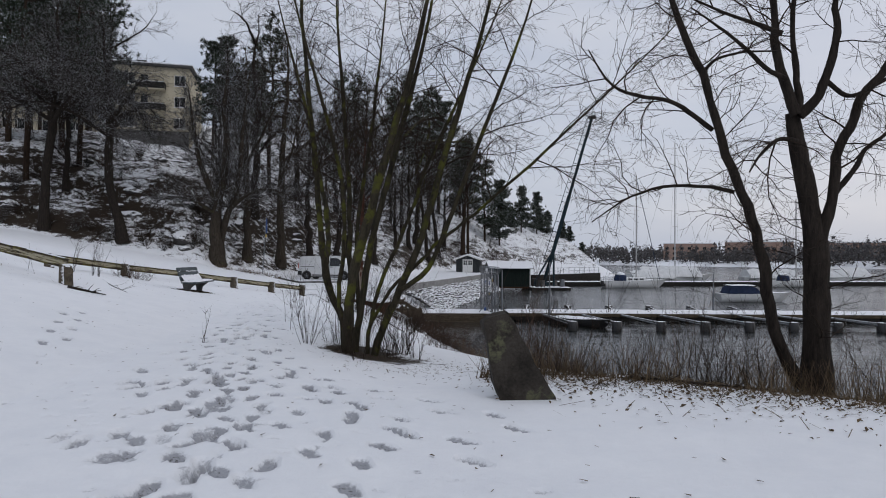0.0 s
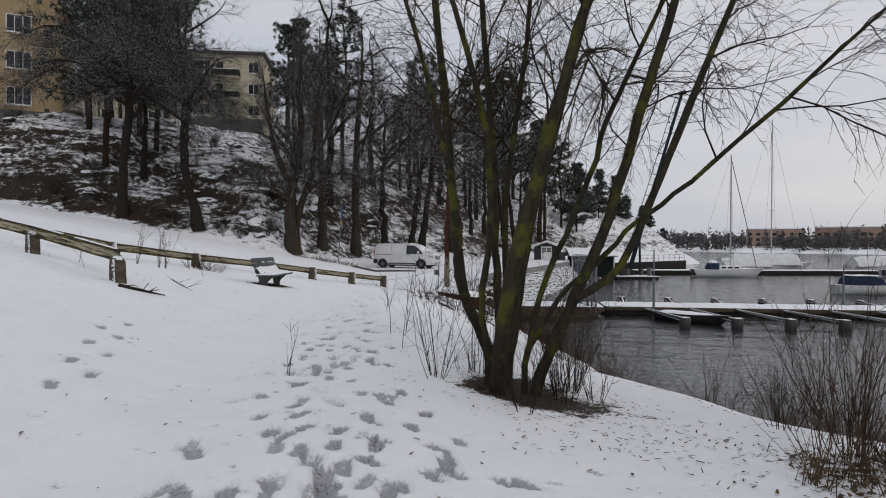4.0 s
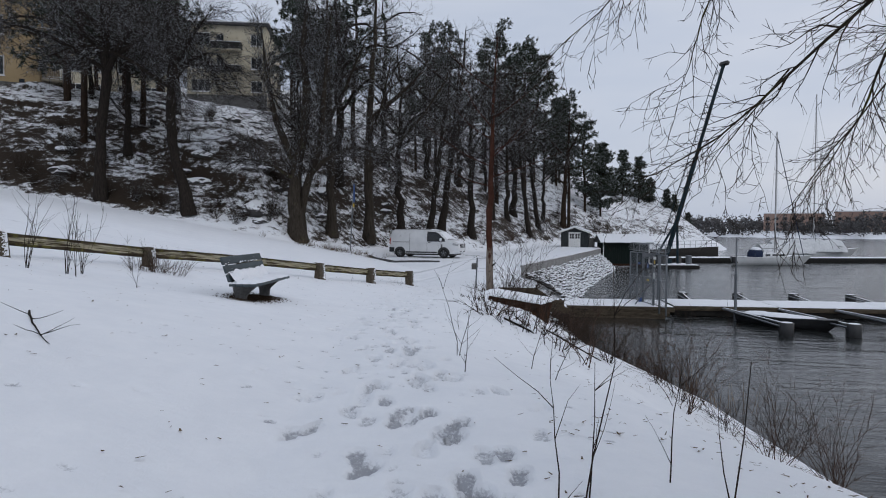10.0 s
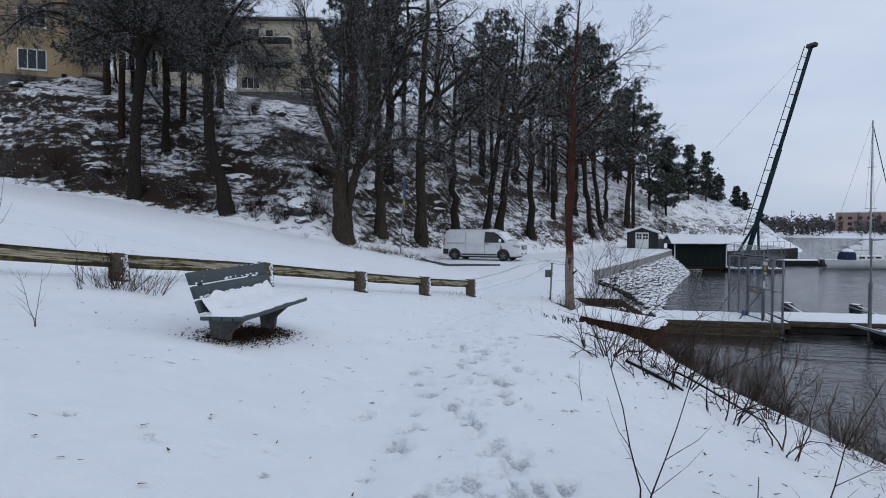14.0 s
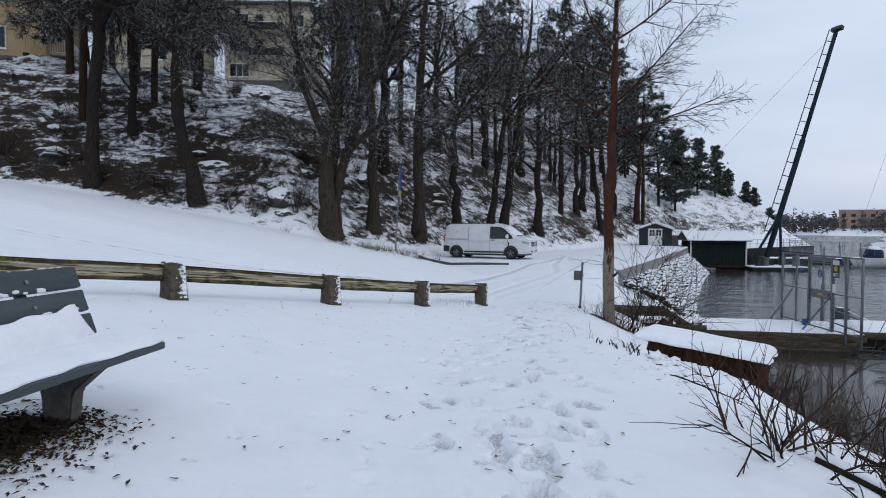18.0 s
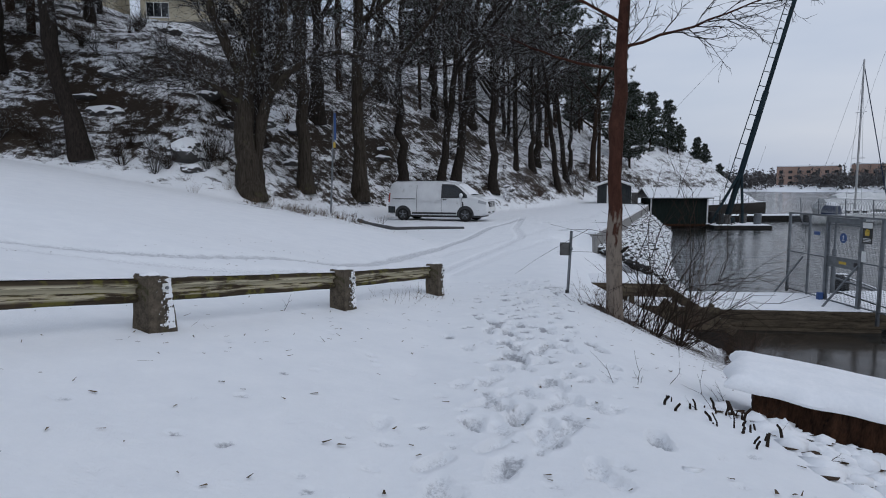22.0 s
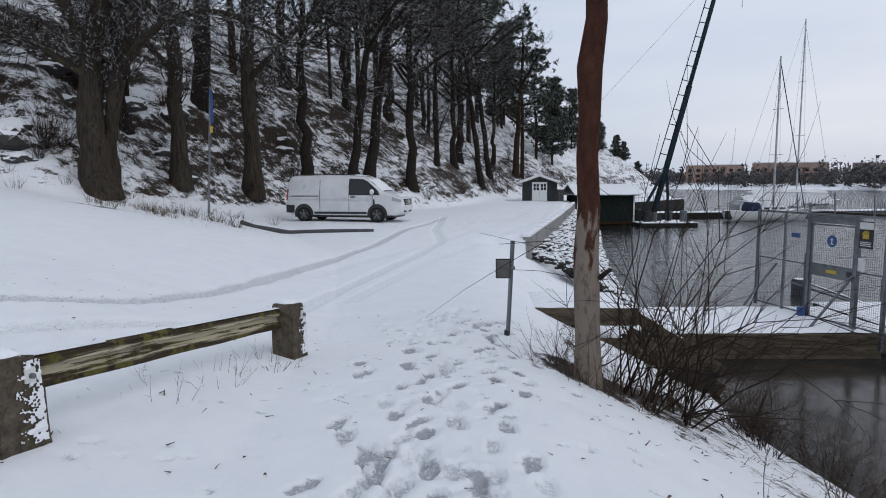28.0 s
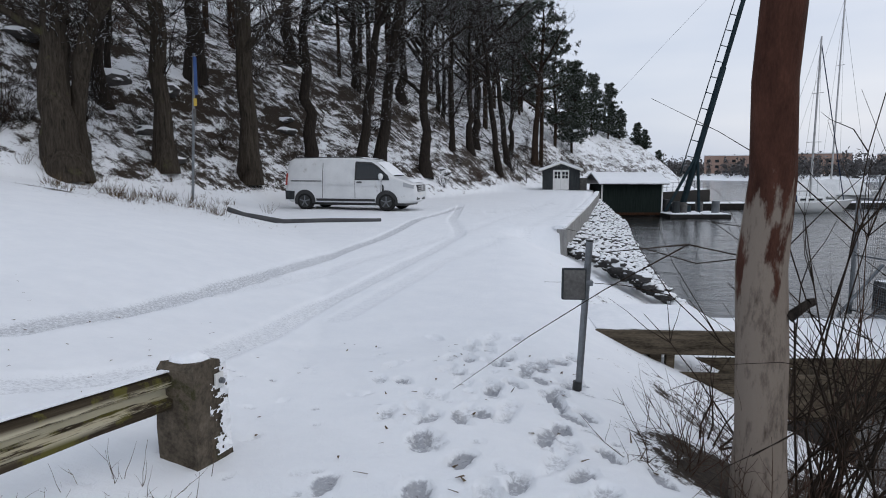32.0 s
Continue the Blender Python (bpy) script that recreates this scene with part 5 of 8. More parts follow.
o4 = [((0.8, 0.2, 4.2), (2.2, -0.6, 5.2), (4.2, -1.0, 5.6), (6.2, -1.4, 4.6)), (0.16, 0.12, 0.08, 0.03)]
o5 = [((-0.1, 0.1, 3.6), (-1.4, -0.5, 4.6), (-2.8, -0.9, 5.0), (-4.2, -1.0, 4.6)), (0.14, 0.1, 0.07, 0.02)]
tree_thing("oak_tree", put(-18.1, 46.6), "old bare oak with twin furrowed trunks and upright shoots", [oak, oak2, o3, o4, o5],
           [(7.5, 2.5, 0.65, 0.1, 0.2, 0.22), (5.5, 1.1, 0.7, 0.05, 0.22, 0.12), (4.4, 0.5, 0.7, 0.0, 0.22, 0.1)], 12, BARK_OAK, TWIG_FAR, sides=(4, 3, 3, 0.011), trunk_sides=14, flare=1.5)

# the two tall trees at the edge of the field
ta = [((0, 0, 0), (0.05, 0, 3), (0.4, 0.1, 7), (0.6, 0, 11), (0.9, 0, 16)), (0.31, 0.28, 0.26, 0.2, 0.05)]
ta2 = [((0.35, 0.1, 7.0), (1.4, 0.2, 9.0), (2.4, 0.2, 12)), (0.16, 0.12, 0.03)]
ta3 = [((0.4, 0.1, 7.8), (-0.9, 0.0, 9.6), (-2.6, -0.2, 11.5)), (0.15, 0.1, 0.03)]
spread_a, spread_b = [], []
rsl = np.random.RandomState(15)
for k in range(9):
    w, z, L = k * 0.75 + rsl.uniform(-0.3, 0.3), rsl.uniform(6.8, 12), rsl.uniform(5, 8)
    c, q = math.cos(w) * L, math.sin(w) * L
    for lst, x0 in ((spread_a, 0.4), (spread_b, -1.0)):
        if lst is spread_b and c > 0:
            c *= 0.45
        lst.append((((x0, 0, z), (x0 + c * 0.35, q * 0.35, z + 1.3), (x0 + c * 0.7, q * 0.7, z + 1.9), (x0 + c, q, z + rsl.uniform(-0.6, 1.8))), (0.13, 0.1, 0.06, 0.02)))
tree_thing("lime_tree", put(-28.8, 43.0), "tall bare tree with a straight dark trunk and snowy twigs", [ta, ta2, ta3] + spread_a,
           [(5.0, 3.0, 0.85, 0.0, 0.2, 0.5), (5.5, 1.5, 0.8, -0.05, 0.22, 0.12), (4.0, 0.75, 0.7, -0.04, 0.22, 0.1)], 41, BARK_DARK, TWIG_FAR, sides=(4, 3, 3, 0.011))
tb = [((0, 0, 0), (-0.45, 0, 1.8), (-1.0, 0, 4.0), (-1.15, 0, 6.5), (-0.95, 0, 8.5), (-1.3, 0, 12), (-1.8, 0, 16)), (0.34, 0.31, 0.28, 0.27, 0.22, 0.14, 0.04)]
tb2 = [((-1.0, 0, 8.4), (0.0, -0.3, 9.6), (0.9, -0.5, 10.6), (1.7, -0.6, 11.4)), (0.16, 0.12, 0.08, 0.03)]
tb3 = [((-1.0, 0, 9.0), (-2.6, -0.3, 10.2), (-4.8, -0.5, 10.4)), (0.15, 0.1, 0.03)]
tree_thing("crooked_tree", put(-24.05, 44.4), "tall bare tree with a bent dark trunk and snowy twigs", [tb, tb2, tb3] + spread_b,
           [(5.0, 3.0, 0.85, 0.0, 0.2, 0.52), (5.5, 1.5, 0.8, -0.05, 0.22, 0.12), (4.0, 0.75, 0.7, -0.04, 0.22, 0.1)], 42, BARK_DARK, TWIG_FAR, sides=(4, 3, 3, 0.011))


# kinds of woodland tree, built once and then set out over the hillside
def wood_tree(seed, h, r, lean, first, bark, name="woodland_tree"):
    rs = np.random.RandomState(seed)
    top = np.array([lean * h * 0.5, rs.uniform(-0.4, 0.4), h])
    line = [(0, 0, 0), (lean * h * 0.14, 0.05, h * 0.22), (lean * h * 0.3 + rs.uniform(-0.2, 0.2), 0, h * 0.5), tuple(top * [0.85, 1, 0.78]), tuple(top)]
    limbs = [(line, (r, r * 0.88, r * 0.65, r * 0.35, r * 0.08))]
    for k in range(4):
        w, t = rs.uniform(0, 6.28), rs.uniform(first, 0.75)
        p = np.array([np.interp(t, (0, 0.22, 0.5, 0.78, 1), [q[i] for q in line]) for i in range(3)])
        L = h * rs.uniform(0.22, 0.36)
        c, s = math.cos(w) * L, math.sin(w) * L
        limbs.append(((p, p + (c * 0.4, s * 0.4, L * 0.3), p + (c * 0.75, s * 0.75, L * 0.62), p + (c, s, L * rs.uniform(0.7, 1.1))), (r * 0.4, r * 0.3, r * 0.2, r * 0.05)))
    return tree_thing(name, Matrix.Translation((0, 0, -500)), "bare woodland tree with frosted twigs on the snowy hillside", limbs,
                      [(2.4, h * 0.2, 1.0, 0.02, 0.2, first * 0.6), (2.9, h * 0.09, 0.8, 0.0, 0.2, 0.12), (4.6, h * 0.05, 0.7, 0.0, 0.22, 0.1)], seed, bark, TWIG_FAR, group="hillside trees", sides=(4, 3, 3, 0.0085), trunk_sides=8)


def broad_tree(seed, h, r):
    """A broad woodland tree: a crooked trunk and far-spreading snowy limbs."""
    rs = np.random.RandomState(seed)
    bend = rs.uniform(-0.8, 0.8)
    line = [(0, 0, 0), (bend * 0.5, 0.1, h * 0.2), (bend, 0.2, h * 0.42), (bend * 0.6, 0, h * 0.7), (bend * 0.9, 0.2, h)]
    limbs = [(line, (r, r * 0.85, r * 0.7, r * 0.42, r * 0.08))]
    for k in range(10):
        w, t = k * 2.4 + rs.uniform(-0.4, 0.4), rs.uniform(0.25, 0.85)
        p = np.array([np.interp(t, (0, 0.2, 0.42, 0.7, 1), [q[i] for q in line]) for i in range(3)])
        L = h * rs.uniform(0.28, 0.42) * (1.2 - 0.6 * t)
        c, s = math.cos(w) * L, math.sin(w) * L
        limbs.append(((p, p + (c * 0.35, s * 0.35, L * 0.3), p + (c * 0.7, s * 0.7, L * rs.uniform(0.2, 0.5)), p + (c, s, L * rs.uniform(0.1, 0.6))), (r * 0.36, r * 0.27, r * 0.17, r * 0.05)))
    return tree_thing("woodland_tree", Matrix.Translation((0, 0, -500)), "broad bare woodland tree with snow along its limbs", limbs,
                      [(2.6, h * 0.16, 0.95, -0.01, 0.2, 0.25), (3.6, h * 0.075, 0.8, 0.0, 0.22, 0.12), (4.6, h * 0.04, 0.7, 0.0, 0.22, 0.1)], seed, BARK_DARK, TWIG_FAR, group="hillside trees", sides=(4, 3, 3, 0.0085), trunk_sides=8, crook=0.03)


BROAD = [broad_tree(80, 14, 0.28), broad_tree(81, 12, 0.24)]
KINDS = [wood_tree(60, 15, 0.26, 0.04, 0.18, BARK_DARK), wood_tree(61, 13, 0.24, 0.24, 0.22, BARK_DARK), wood_tree(62, 17, 0.32, -0.03, 0.25, BARK_OAK), wood_tree(63, 9, 0.13, 0.05, 0.18, BARK_DARK), wood_tree(64, 7, 0.1, -0.12, 0.2, BARK_DARK), wood_tree(65, 14, 0.32, 0.12, 0.3, BARK_PINE)]


def pine_kind(seed, h, r, bare, spread):
    """A pine: a bare reddish trunk with a ragged, gappy crown of needle tufts on crooked limbs."""
    rs = np.random.RandomState(seed)
    t = thing("pine_tree", Matrix.Translation((0, 0, -500)), "pine with bare trunk and ragged snow-dusted dark green crown", "tree", "hillside pines")
    V_, F_, CV, CF, NV, NF = [], [], [], [], [], []
    line = np.array([(0, 0, -0.2), (rs.uniform(-0.2, 0.2), 0, h * 0.3), (rs.uniform(-0.5, 0.5), rs.uniform(-0.3, 0.3), h * 0.65), (rs.uniform(-0.5, 0.5), 0, h)])
    tube(V_, F_, line, (r, r * 0.85, r * 0.55, r * 0.12), 8)
    raw("trunk", V_, F_, BARK_PINE, t)
    z = bare
    while z < 1.0:
        p = np.array([np.interp(z, (0, 0.3, 0.65, 1), line[:, i]) for i in range(3)])
        for k in range(rs.randint(3, 6)):
            w = rs.uniform(0, 6.28)
            L = spread * rs.uniform(0.45, 1.1) * (1.12 - 0.75 * ((z - bare) / (1 - bare)) ** 1.6)
            pts, rr = bough(rs, p, (math.cos(w), math.sin(w), rs.uniform(-0.1, 0.5)), L, 0.02 * L + 0.02, 5, 0.16, 0.05)
            tube(CV, CF, pts, rr, 3)
            for j in range(2, 6):
                for _ in range(rs.randint(3, 6)):
                    c = pts[j] + rs.normal(0, 0.2 * L, 3) * (1, 1, 0.4)
                    for _ in range(18):
                        d = rs.normal(0, 1, 3) + (0, 0, 0.5)
                        d /= np.linalg.norm(d)
                        s = side_way(rs, d, 1.57) * 0.05
                        e = c + d * rs.uniform(0.2, 0.5)
                        o = len(NV)
                        NV.extend([tuple(c - s + d * 0.03), tuple(c + s + d * 0.03), tuple(e)])
                        NF.append((o, o + 1, o + 2))
        z += rs.uniform(0.035, 0.075)
    tagged(raw("branchwork", CV, CF, BARK_PINE, t), kind="stuff")
    tagged(raw("foliage", NV, NF, NEEDLE, t, flat=True), kind="stuff")
    return t


PINES = [pine_kind(70, 15, 0.2, 0.42, 2.9), pine_kind(71, 13, 0.18, 0.35, 2.5), pine_kind(72, 7, 0.12, 0.08, 2.0), pine_kind(73, 5, 0.09, 0.05, 1.6), pine_kind(74, 18, 0.24, 0.45, 3.6), pine_kind(75, 15, 0.22, 0.16, 3.6), pine_kind(76, 10, 0.14, 0.12, 2.2)]
used_kinds = set()


def set_out(kind, x, y, turn, scale):
    m = put(x, y, turn, scale)
    if kind in used_kinds:
        return copy_thing(kind, m)
    used_kinds.add(kind)
    kind.matrix_world = m
    return kind


# trees that stand out along the foot of the hill
for k, x, y, turn, s in [(2, -17.5, 50.7, 0.2, 1.0), (2, -16.1, 54.7, 1.9, 1.15), (1, -13.2, 63.0, 0.0, 1.15), (1, -12.4, 64.1, 0.15, 1.2), (0, -30.2, 47.3, 0.4, 0.8), (0, -9.0, 76.8, 2.8, 1.0), (1, -5.3, 82.4, 2.9, 1.05), (1, -4.4, 88.7, 3.4, 1.1), (5, -1.2, 97.5, 0.8, 1.1)]:
    set_out(KINDS[k], x, y, turn, s)
for k, x, y, turn, s in [(0, -10.1, 67.9, 2.0, 1.15), (1, -7.6, 80.5, 0.0, 1.1), (0, -7.4, 87.0, 4.0, 1.1), (1, -15.0, 59.5, 2.2, 1.15), (0, -19.5, 57.5, 5.0, 1.15), (1, -20.0, 51.5, 0.7, 0.9), (0, -18.5, 68.0, 1.0, 1.0), (1, -15.5, 73.0, 2.0, 1.1), (0, -13.0, 79.0, 3.3, 1.0), (1, -10.5, 85.0, 0.5, 1.0), (1, -4.0, 94.0, 3.0, 0.9)]:
    set_out(BROAD[k], x, y, turn, s)
# the rest of the wood
rsw = np.random.RandomState(77)
spots = []
tries = 0
while len(spots) < 24 and tries < 6000:
    tries += 1
    x, y = rsw.uniform(-64, 8), rsw.uniform(40, 112)
    d = float(signed(np.array([x]), np.array([y]), HILL)[0])
    if not 4 < d < 34 or y > 90 or (y > 54 and x > -26 and rsw.rand() < 0.8) or (x < -30 and y < 70 and d > 8 and rsw.rand() < 0.8):
        continue
    az = math.degrees(math.atan2(-(x + 3), y - 10))
    if 24 < az < 31.5 and d > 5 or 40.5 < az < 53 and d > 3:
        continue  # open ground below the houses
    if any((x - a) ** 2 + (y - b) ** 2 < 6 for a, b in spots):
        continue
    spots.append((x, y))
    pine = rsw.rand() < (0.4 if y > 56 and d > 7 else 0.08)
    if pine:
        set_out(PINES[rsw.randint(0, 2)], x, y, rsw.uniform(0, 6.28), rsw.uniform(0.8, 1.1) * (0.75 if y > 85 else 1))
    else:
        set_out(KINDS[rsw.choice([0, 1, 3, 3, 0, 4, 3])], x, y, rsw.uniform(0, 6.28), rsw.uniform(0.8, 1.25))
# tall pines on the shoulder of the hill and small ones along the ridge of the cape
for k, x, y, s in [(4, -33.0, 46.8, 0.95), (4, -31.0, 50.0, 0.9), (5, -36.5, 49.5, 1.1), (5, -33.5, 51.5, 0.95), (5, -43.0, 70.0, 1.2), (5, -40.0, 65.0, 1.0), (5, -52.0, 62.0, 1.1), (4, -20.1, 63.4, 1.0), (0, -43.0, 62.0, 1.1), (0, -25.5, 66.0, 1.0), (4, -14.7, 83.0, 0.98), (4, -18.5, 90.5, 1.05), (4, -9.7, 89.7, 1.27), (0, -12.5, 99.4, 1.2), (4, -6.5, 97.9, 1.24), (5, -5.5, 106.9, 1.22), (0, -8.5, 104.0, 1.25), (4, -0.4, 98.5, 1.06), (5, 2.4, 110.5, 0.85), (6, 5.2, 115.5, 1.2), (0, -2.0, 114.0, 1.0), (6, -1.5, 118.0, 1.2), (6, 10.3, 131.0, 0.8), (3, 8.0, 129.5, 0.8), (6, 14.1, 136.6, 0.75), (2, 16.7, 140.2, 0.7), (3, 15.0, 140.5, 0.9), (3, 20.5, 143.6, 0.9), (3, 22.5, 146.2, 0.8), (3, 26.0, 149.0, 0.8)]:
    set_out(PINES[k], x, y, rsw.uniform(0, 6.28), s)
for n in range(7):
    y = rsw.uniform(112, 140)
    x = lerp(y, [95, 113, 130, 142], [0, 8, 19, 27]) - rsw.uniform(10, 18)
    set_out(PINES[rsw.choice([2, 3, 2])], x, y, rsw.uniform(0, 6.28), rsw.uniform(0.4, 0.7))
for kind in KINDS + PINES:
    if kind not in used_kinds:
        set_out(kind, -40, 60, 0, 1)

# ---------------------------------------------------------------- guard rails
def rail_post(x, y, turn, label="stubby concrete guard-rail post with snow on top", scale=1.0):
    t = thing("guard_rail_post", put(x, y, turn, scale), label, "guard post", "guard rail posts")
    bm = bmesh.new()
    prism(bm, [(-0.15, -0.12), (0.17, -0.12), (0.115, 0.43), (0.07, 0.5), (-0.1, 0.53), (-0.125, 0.5)], -0.11, 0.11)
    bmesh.ops.subdivide_edges(bm, edges=bm.edges[:], cuts=3, use_grid_fill=True)
    for v in bm.verts:
        v.co += Vector((noise.noise(v.co * 9 + Vector((x, 0, 0))), noise.noise(v.co * 9 + Vector((0, y, 3))), noise.noise(v.co * 7 + Vector((5, 0, x))))) * 0.016
    part("post_body", bm, CONCRETE, t)
    bm = bmesh.new()
    bmesh.ops.create_uvsphere(bm, u_segments=14, v_segments=8, radius=1.0)
    for v in bm.verts:
        v.co = Vector((v.co.x * 0.115, v.co.y * 0.105, max(v.co.z, -0.2) * 0.028 + 0.525 - 0.05 * (v.co.x > 0.3))) + Vector((0, 0, 0.012 * noise.noise(v.co * 3)))
    part("snow_cap", bm, SNOW, t)
    part("bolt_plate", boxm(0.012, 0.075, -0.128, -0.114, 0.36, 0.44, 0.004), WHITE_PAINT, t, "small bolted plate")
    part("bolt", rodm((0.043, -0.13, 0.4), (0.043, -0.15, 0.4), 0.016, n=6), STEEL, t)
    # snow blown on to one side, a crust with gaps
    bm = bmesh.new()
    off = Vector((x * 3.1, y * 2.7, 0))
    grid = {}
    for i in range(37):
        for j in range(75):
            px_, pz_ = -0.11 + 0.24 * i / 36, 0.01 + 0.475 * j / 74
            px_ *= 1 - 0.45 * pz_
            n = 0.55 * noise.noise(Vector((px_ * 18, pz_ * 26, 0)) + off) + 0.45 * noise.noise(Vector((px_ * 60, pz_ * 95, 4)) + off) + 0.35 * noise.noise(Vector((px_ * 160, pz_ * 230, 9)) + off)
            if n + 4.5 * px_ > 0.06:
                grid[i, j] = bm.verts.new((px_, -0.117 - 0.016 * min(max(n + 4.5 * px_, 0), 1), pz_))
    for (i, j), v in list(grid.items()):
        ring = [grid.get(c) for c in ((i, j), (i + 1, j), (i + 1, j + 1), (i, j + 1))]
        if all(ring):
            bm.faces.new(ring)
    tagged(part("blown_snow", bm, SNOW, t), kind="stuff")
    return t


def guard_beam(a, b, up_a, up_b):
    """A corrugated guard beam between two posts, with peeling yellowish paint."""
    za, zb = ground_z(*a) + up_a, ground_z(*b) + up_b
    A, B = Vector((a[0], a[1], za)), Vector((b[0], b[1], zb))
    L = (B - A).length
    t = thing("guard_rail", Matrix.Translation(A) @ (B - A).to_track_quat("X", "Z").to_matrix().to_4x4(), "corrugated guard rail with peeling yellowish paint and snow on top", "guard rail", "guard rails")
    prof = [(0.8 * z, y) for z, y in ((-0.125, 0.0), (-0.105, 0.035), (-0.045, 0.04), (-0.02, 0.004), (0.02, 0.004), (0.045, 0.04), (0.105, 0.035), (0.125, 0.0))]
    V_, F_ = [], []
    n = max(6, int(L / 0.25))
    for k in range(n + 1):
        sag = 0.003 * math.sin(k * 1.7 + a[0])
        for off in (0.0, 0.014):
            for z, y in prof:
                V_.append((L * k / n, -0.06 + y - off + 0.0015 * math.sin(k * 2.3), z + sag))
    w = len(prof)
    for k in range(n):
        for s in range(2):
            o = k * 2 * w + s * w
            for j in range(w - 1):
                F_.append((o + j, o + j + 1, o + j + 1 + 2 * w, o + j + 2 * w))
        o = k * 2 * w
        F_.append((o, o + w, o + 3 * w, o + 2 * w))
        F_.append((o + w - 1, o + 3 * w - 1, o + 2 * w - 1 + 2 * w, o + 3 * w - 1))
    raw("beam", V_, F_, RAIL_PAINT, t, flat=True)
    bm = bmesh.new()
    for k in range(int(L / 0.16)):
        x = 0.08 + k * 0.16
        if noise.noise(Vector((x * 1.3, a[0], 2))) > -0.1:
            box(bm, x - 0.085, x + 0.085, -0.085, -0.03, 0.098, 0.102 + 0.008 * abs(noise.noise(Vector((x * 3, a[1], 0)))) + 0.004, 0.003)
    if bm.verts:
        tagged(part("snow_strip", bm, SNOW, t), kind="stuff")
    else:
        bm.free()


LONG = [(-8.08, 32.92), (-8.71, 30.08), (-9.42, 27.42), (-10.3, 24.9), (-10.96, 22.04), (-11.6, 19.28), (-14.3, 18.2), (-17.0, 17.8)]
LONG_SIZE = [1.0, 0.94, 0.88, 0.84, 0.76, 0.76, 0.76, 0.76]
SHORT = [(-7.44, 13.9), (-10.04, 15.1), (-12.6, 16.0), (-15.2, 16.4)]
SHORT_SIZE = [0.72, 0.72, 0.72, 0.72]
for line, sizes in ((LONG, LONG_SIZE), (SHORT, SHORT_SIZE)):
    for k, p in enumerate(line):
        q = line[min(k + 1, len(line) - 1)]
        o = line[max(k - 1, 0)]
        a = math.atan2(q[1] - o[1], q[0] - o[0])
        rail_post(p[0], p[1], a + math.pi, scale=sizes[k])
for line, sizes, high in ((LONG, LONG_SIZE, 0.37), (SHORT, SHORT_SIZE, 0.54)):
    for k in range(len(line) - 1):
        guard_beam(line[k], line[k + 1], high * sizes[k], high * sizes[k + 1])

# ---------------------------------------------------------------- bench
bench = thing("park_bench", Matrix.Translation((-7.9, 19.99, ground_z(-7.97, 20.5))) @ Matrix.Rotation(math.pi / 2 + 0.127, 4, "Z"), "grey-green painted plank bench on concrete legs, seat under snow", "bench")
LB = 1.14
BACK = Matrix.Translation((0, 0.1, 0.29)) @ Matrix.Rotation(-0.345, 4, "X")
# x runs along the bench, the sitter looks towards -y
for x in (0.0, LB):
    bm = bmesh.new()
    f = [(-0.07, -0.15), (0.07, -0.15), (0.075, 0.06), (0.12, 0.245), (-0.27, 0.245), (-0.1, 0.1)]
    for v in prism(bm, f, -0.05, 0.05):
        v.co = Vector((x + v.co.y, v.co.x, v.co.z))
    bmesh.ops.recalc_face_normals(bm, faces=bm.faces[:])
    bmesh.ops.bevel(bm, geom=bm.edges[:], offset=0.012, segments=2, affect="EDGES")
    part("leg", bm, CONCRETE_GREY, bench, "pale concrete leg")
    part("back_bracket", boxm(x - 0.03, x + 0.03, 0.002, 0.03, -0.06, 0.44, 0.005, BACK), BENCH_GREY, bench)
X0, X1 = -0.24, 1.53
for k in range(4):
    part("seat_plank", boxm(X0, X1, -0.345 + 0.112 * k, -0.24 + 0.112 * k, 0.246 + 0.004 * abs(k - 1), 0.288 + 0.004 * abs(k - 1), 0.009), BENCH_GREY, bench)
for k in range(3):
    part("back_plank", boxm(X0, X1, -0.04, 0.0, 0.03 + 0.142 * k, 0.155 + 0.142 * k, 0.009, BACK), BENCH_GREY, bench)
    for x in (0.0, LB):
        bm = bmesh.new()
        rod(bm, (x, -0.041, 0.09 + 0.142 * k), (x, -0.049, 0.09 + 0.142 * k), 0.011, n=8)
        bmesh.ops.transform(bm, matrix=BACK, verts=bm.verts[:])
        part("bolt", bm, STEEL, bench)
snow_on(X0 + 0.01, X1 - 0.01, -0.335, 0.08, 0.292, 0.05, 41, bench, step=0.05)
bm = bmesh.new()
snow_sheet(bm, X0 + 0.03, X1 - 0.12, 0.0, 0.2, 0.0, 0.045, 44, 0.04)
bmesh.ops.transform(bm, matrix=Matrix.Translation((0, -0.01, 0.32)) @ Matrix.Rotation(0.95, 4, "X"), verts=bm.verts[:])
part("snow_against_back", bm, SNOW, bench)
bm = bmesh.new()
rs = random.Random(8)
for k in range(70):
    c = BACK @ Vector((rs.uniform(X0 + 0.05, X1 - 0.05), -0.042, 0.178 + 0.142 * (rs.random() < 0.25) + rs.uniform(-0.008, 0.012)))
    bmesh.ops.create_icosphere(bm, subdivisions=1, radius=rs.uniform(0.006, 0.02), matrix=Matrix.Translation(c) @ Matrix.Diagonal((1.7, 0.7, 0.8, 1)))
for k in range(14):
    c = BACK @ Vector((rs.uniform(X0 + 0.05, X1 - 0.05), -0.02, 0.442))
    bmesh.ops.create_icosphere(bm, subdivisions=1, radius=rs.uniform(0.006, 0.014), matrix=Matrix.Translation(c) @ Matrix.Diagonal((2.2, 0.9, 0.5, 1)))
tagged(part("snow_clumps", bm, SNOW, bench), kind="stuff")

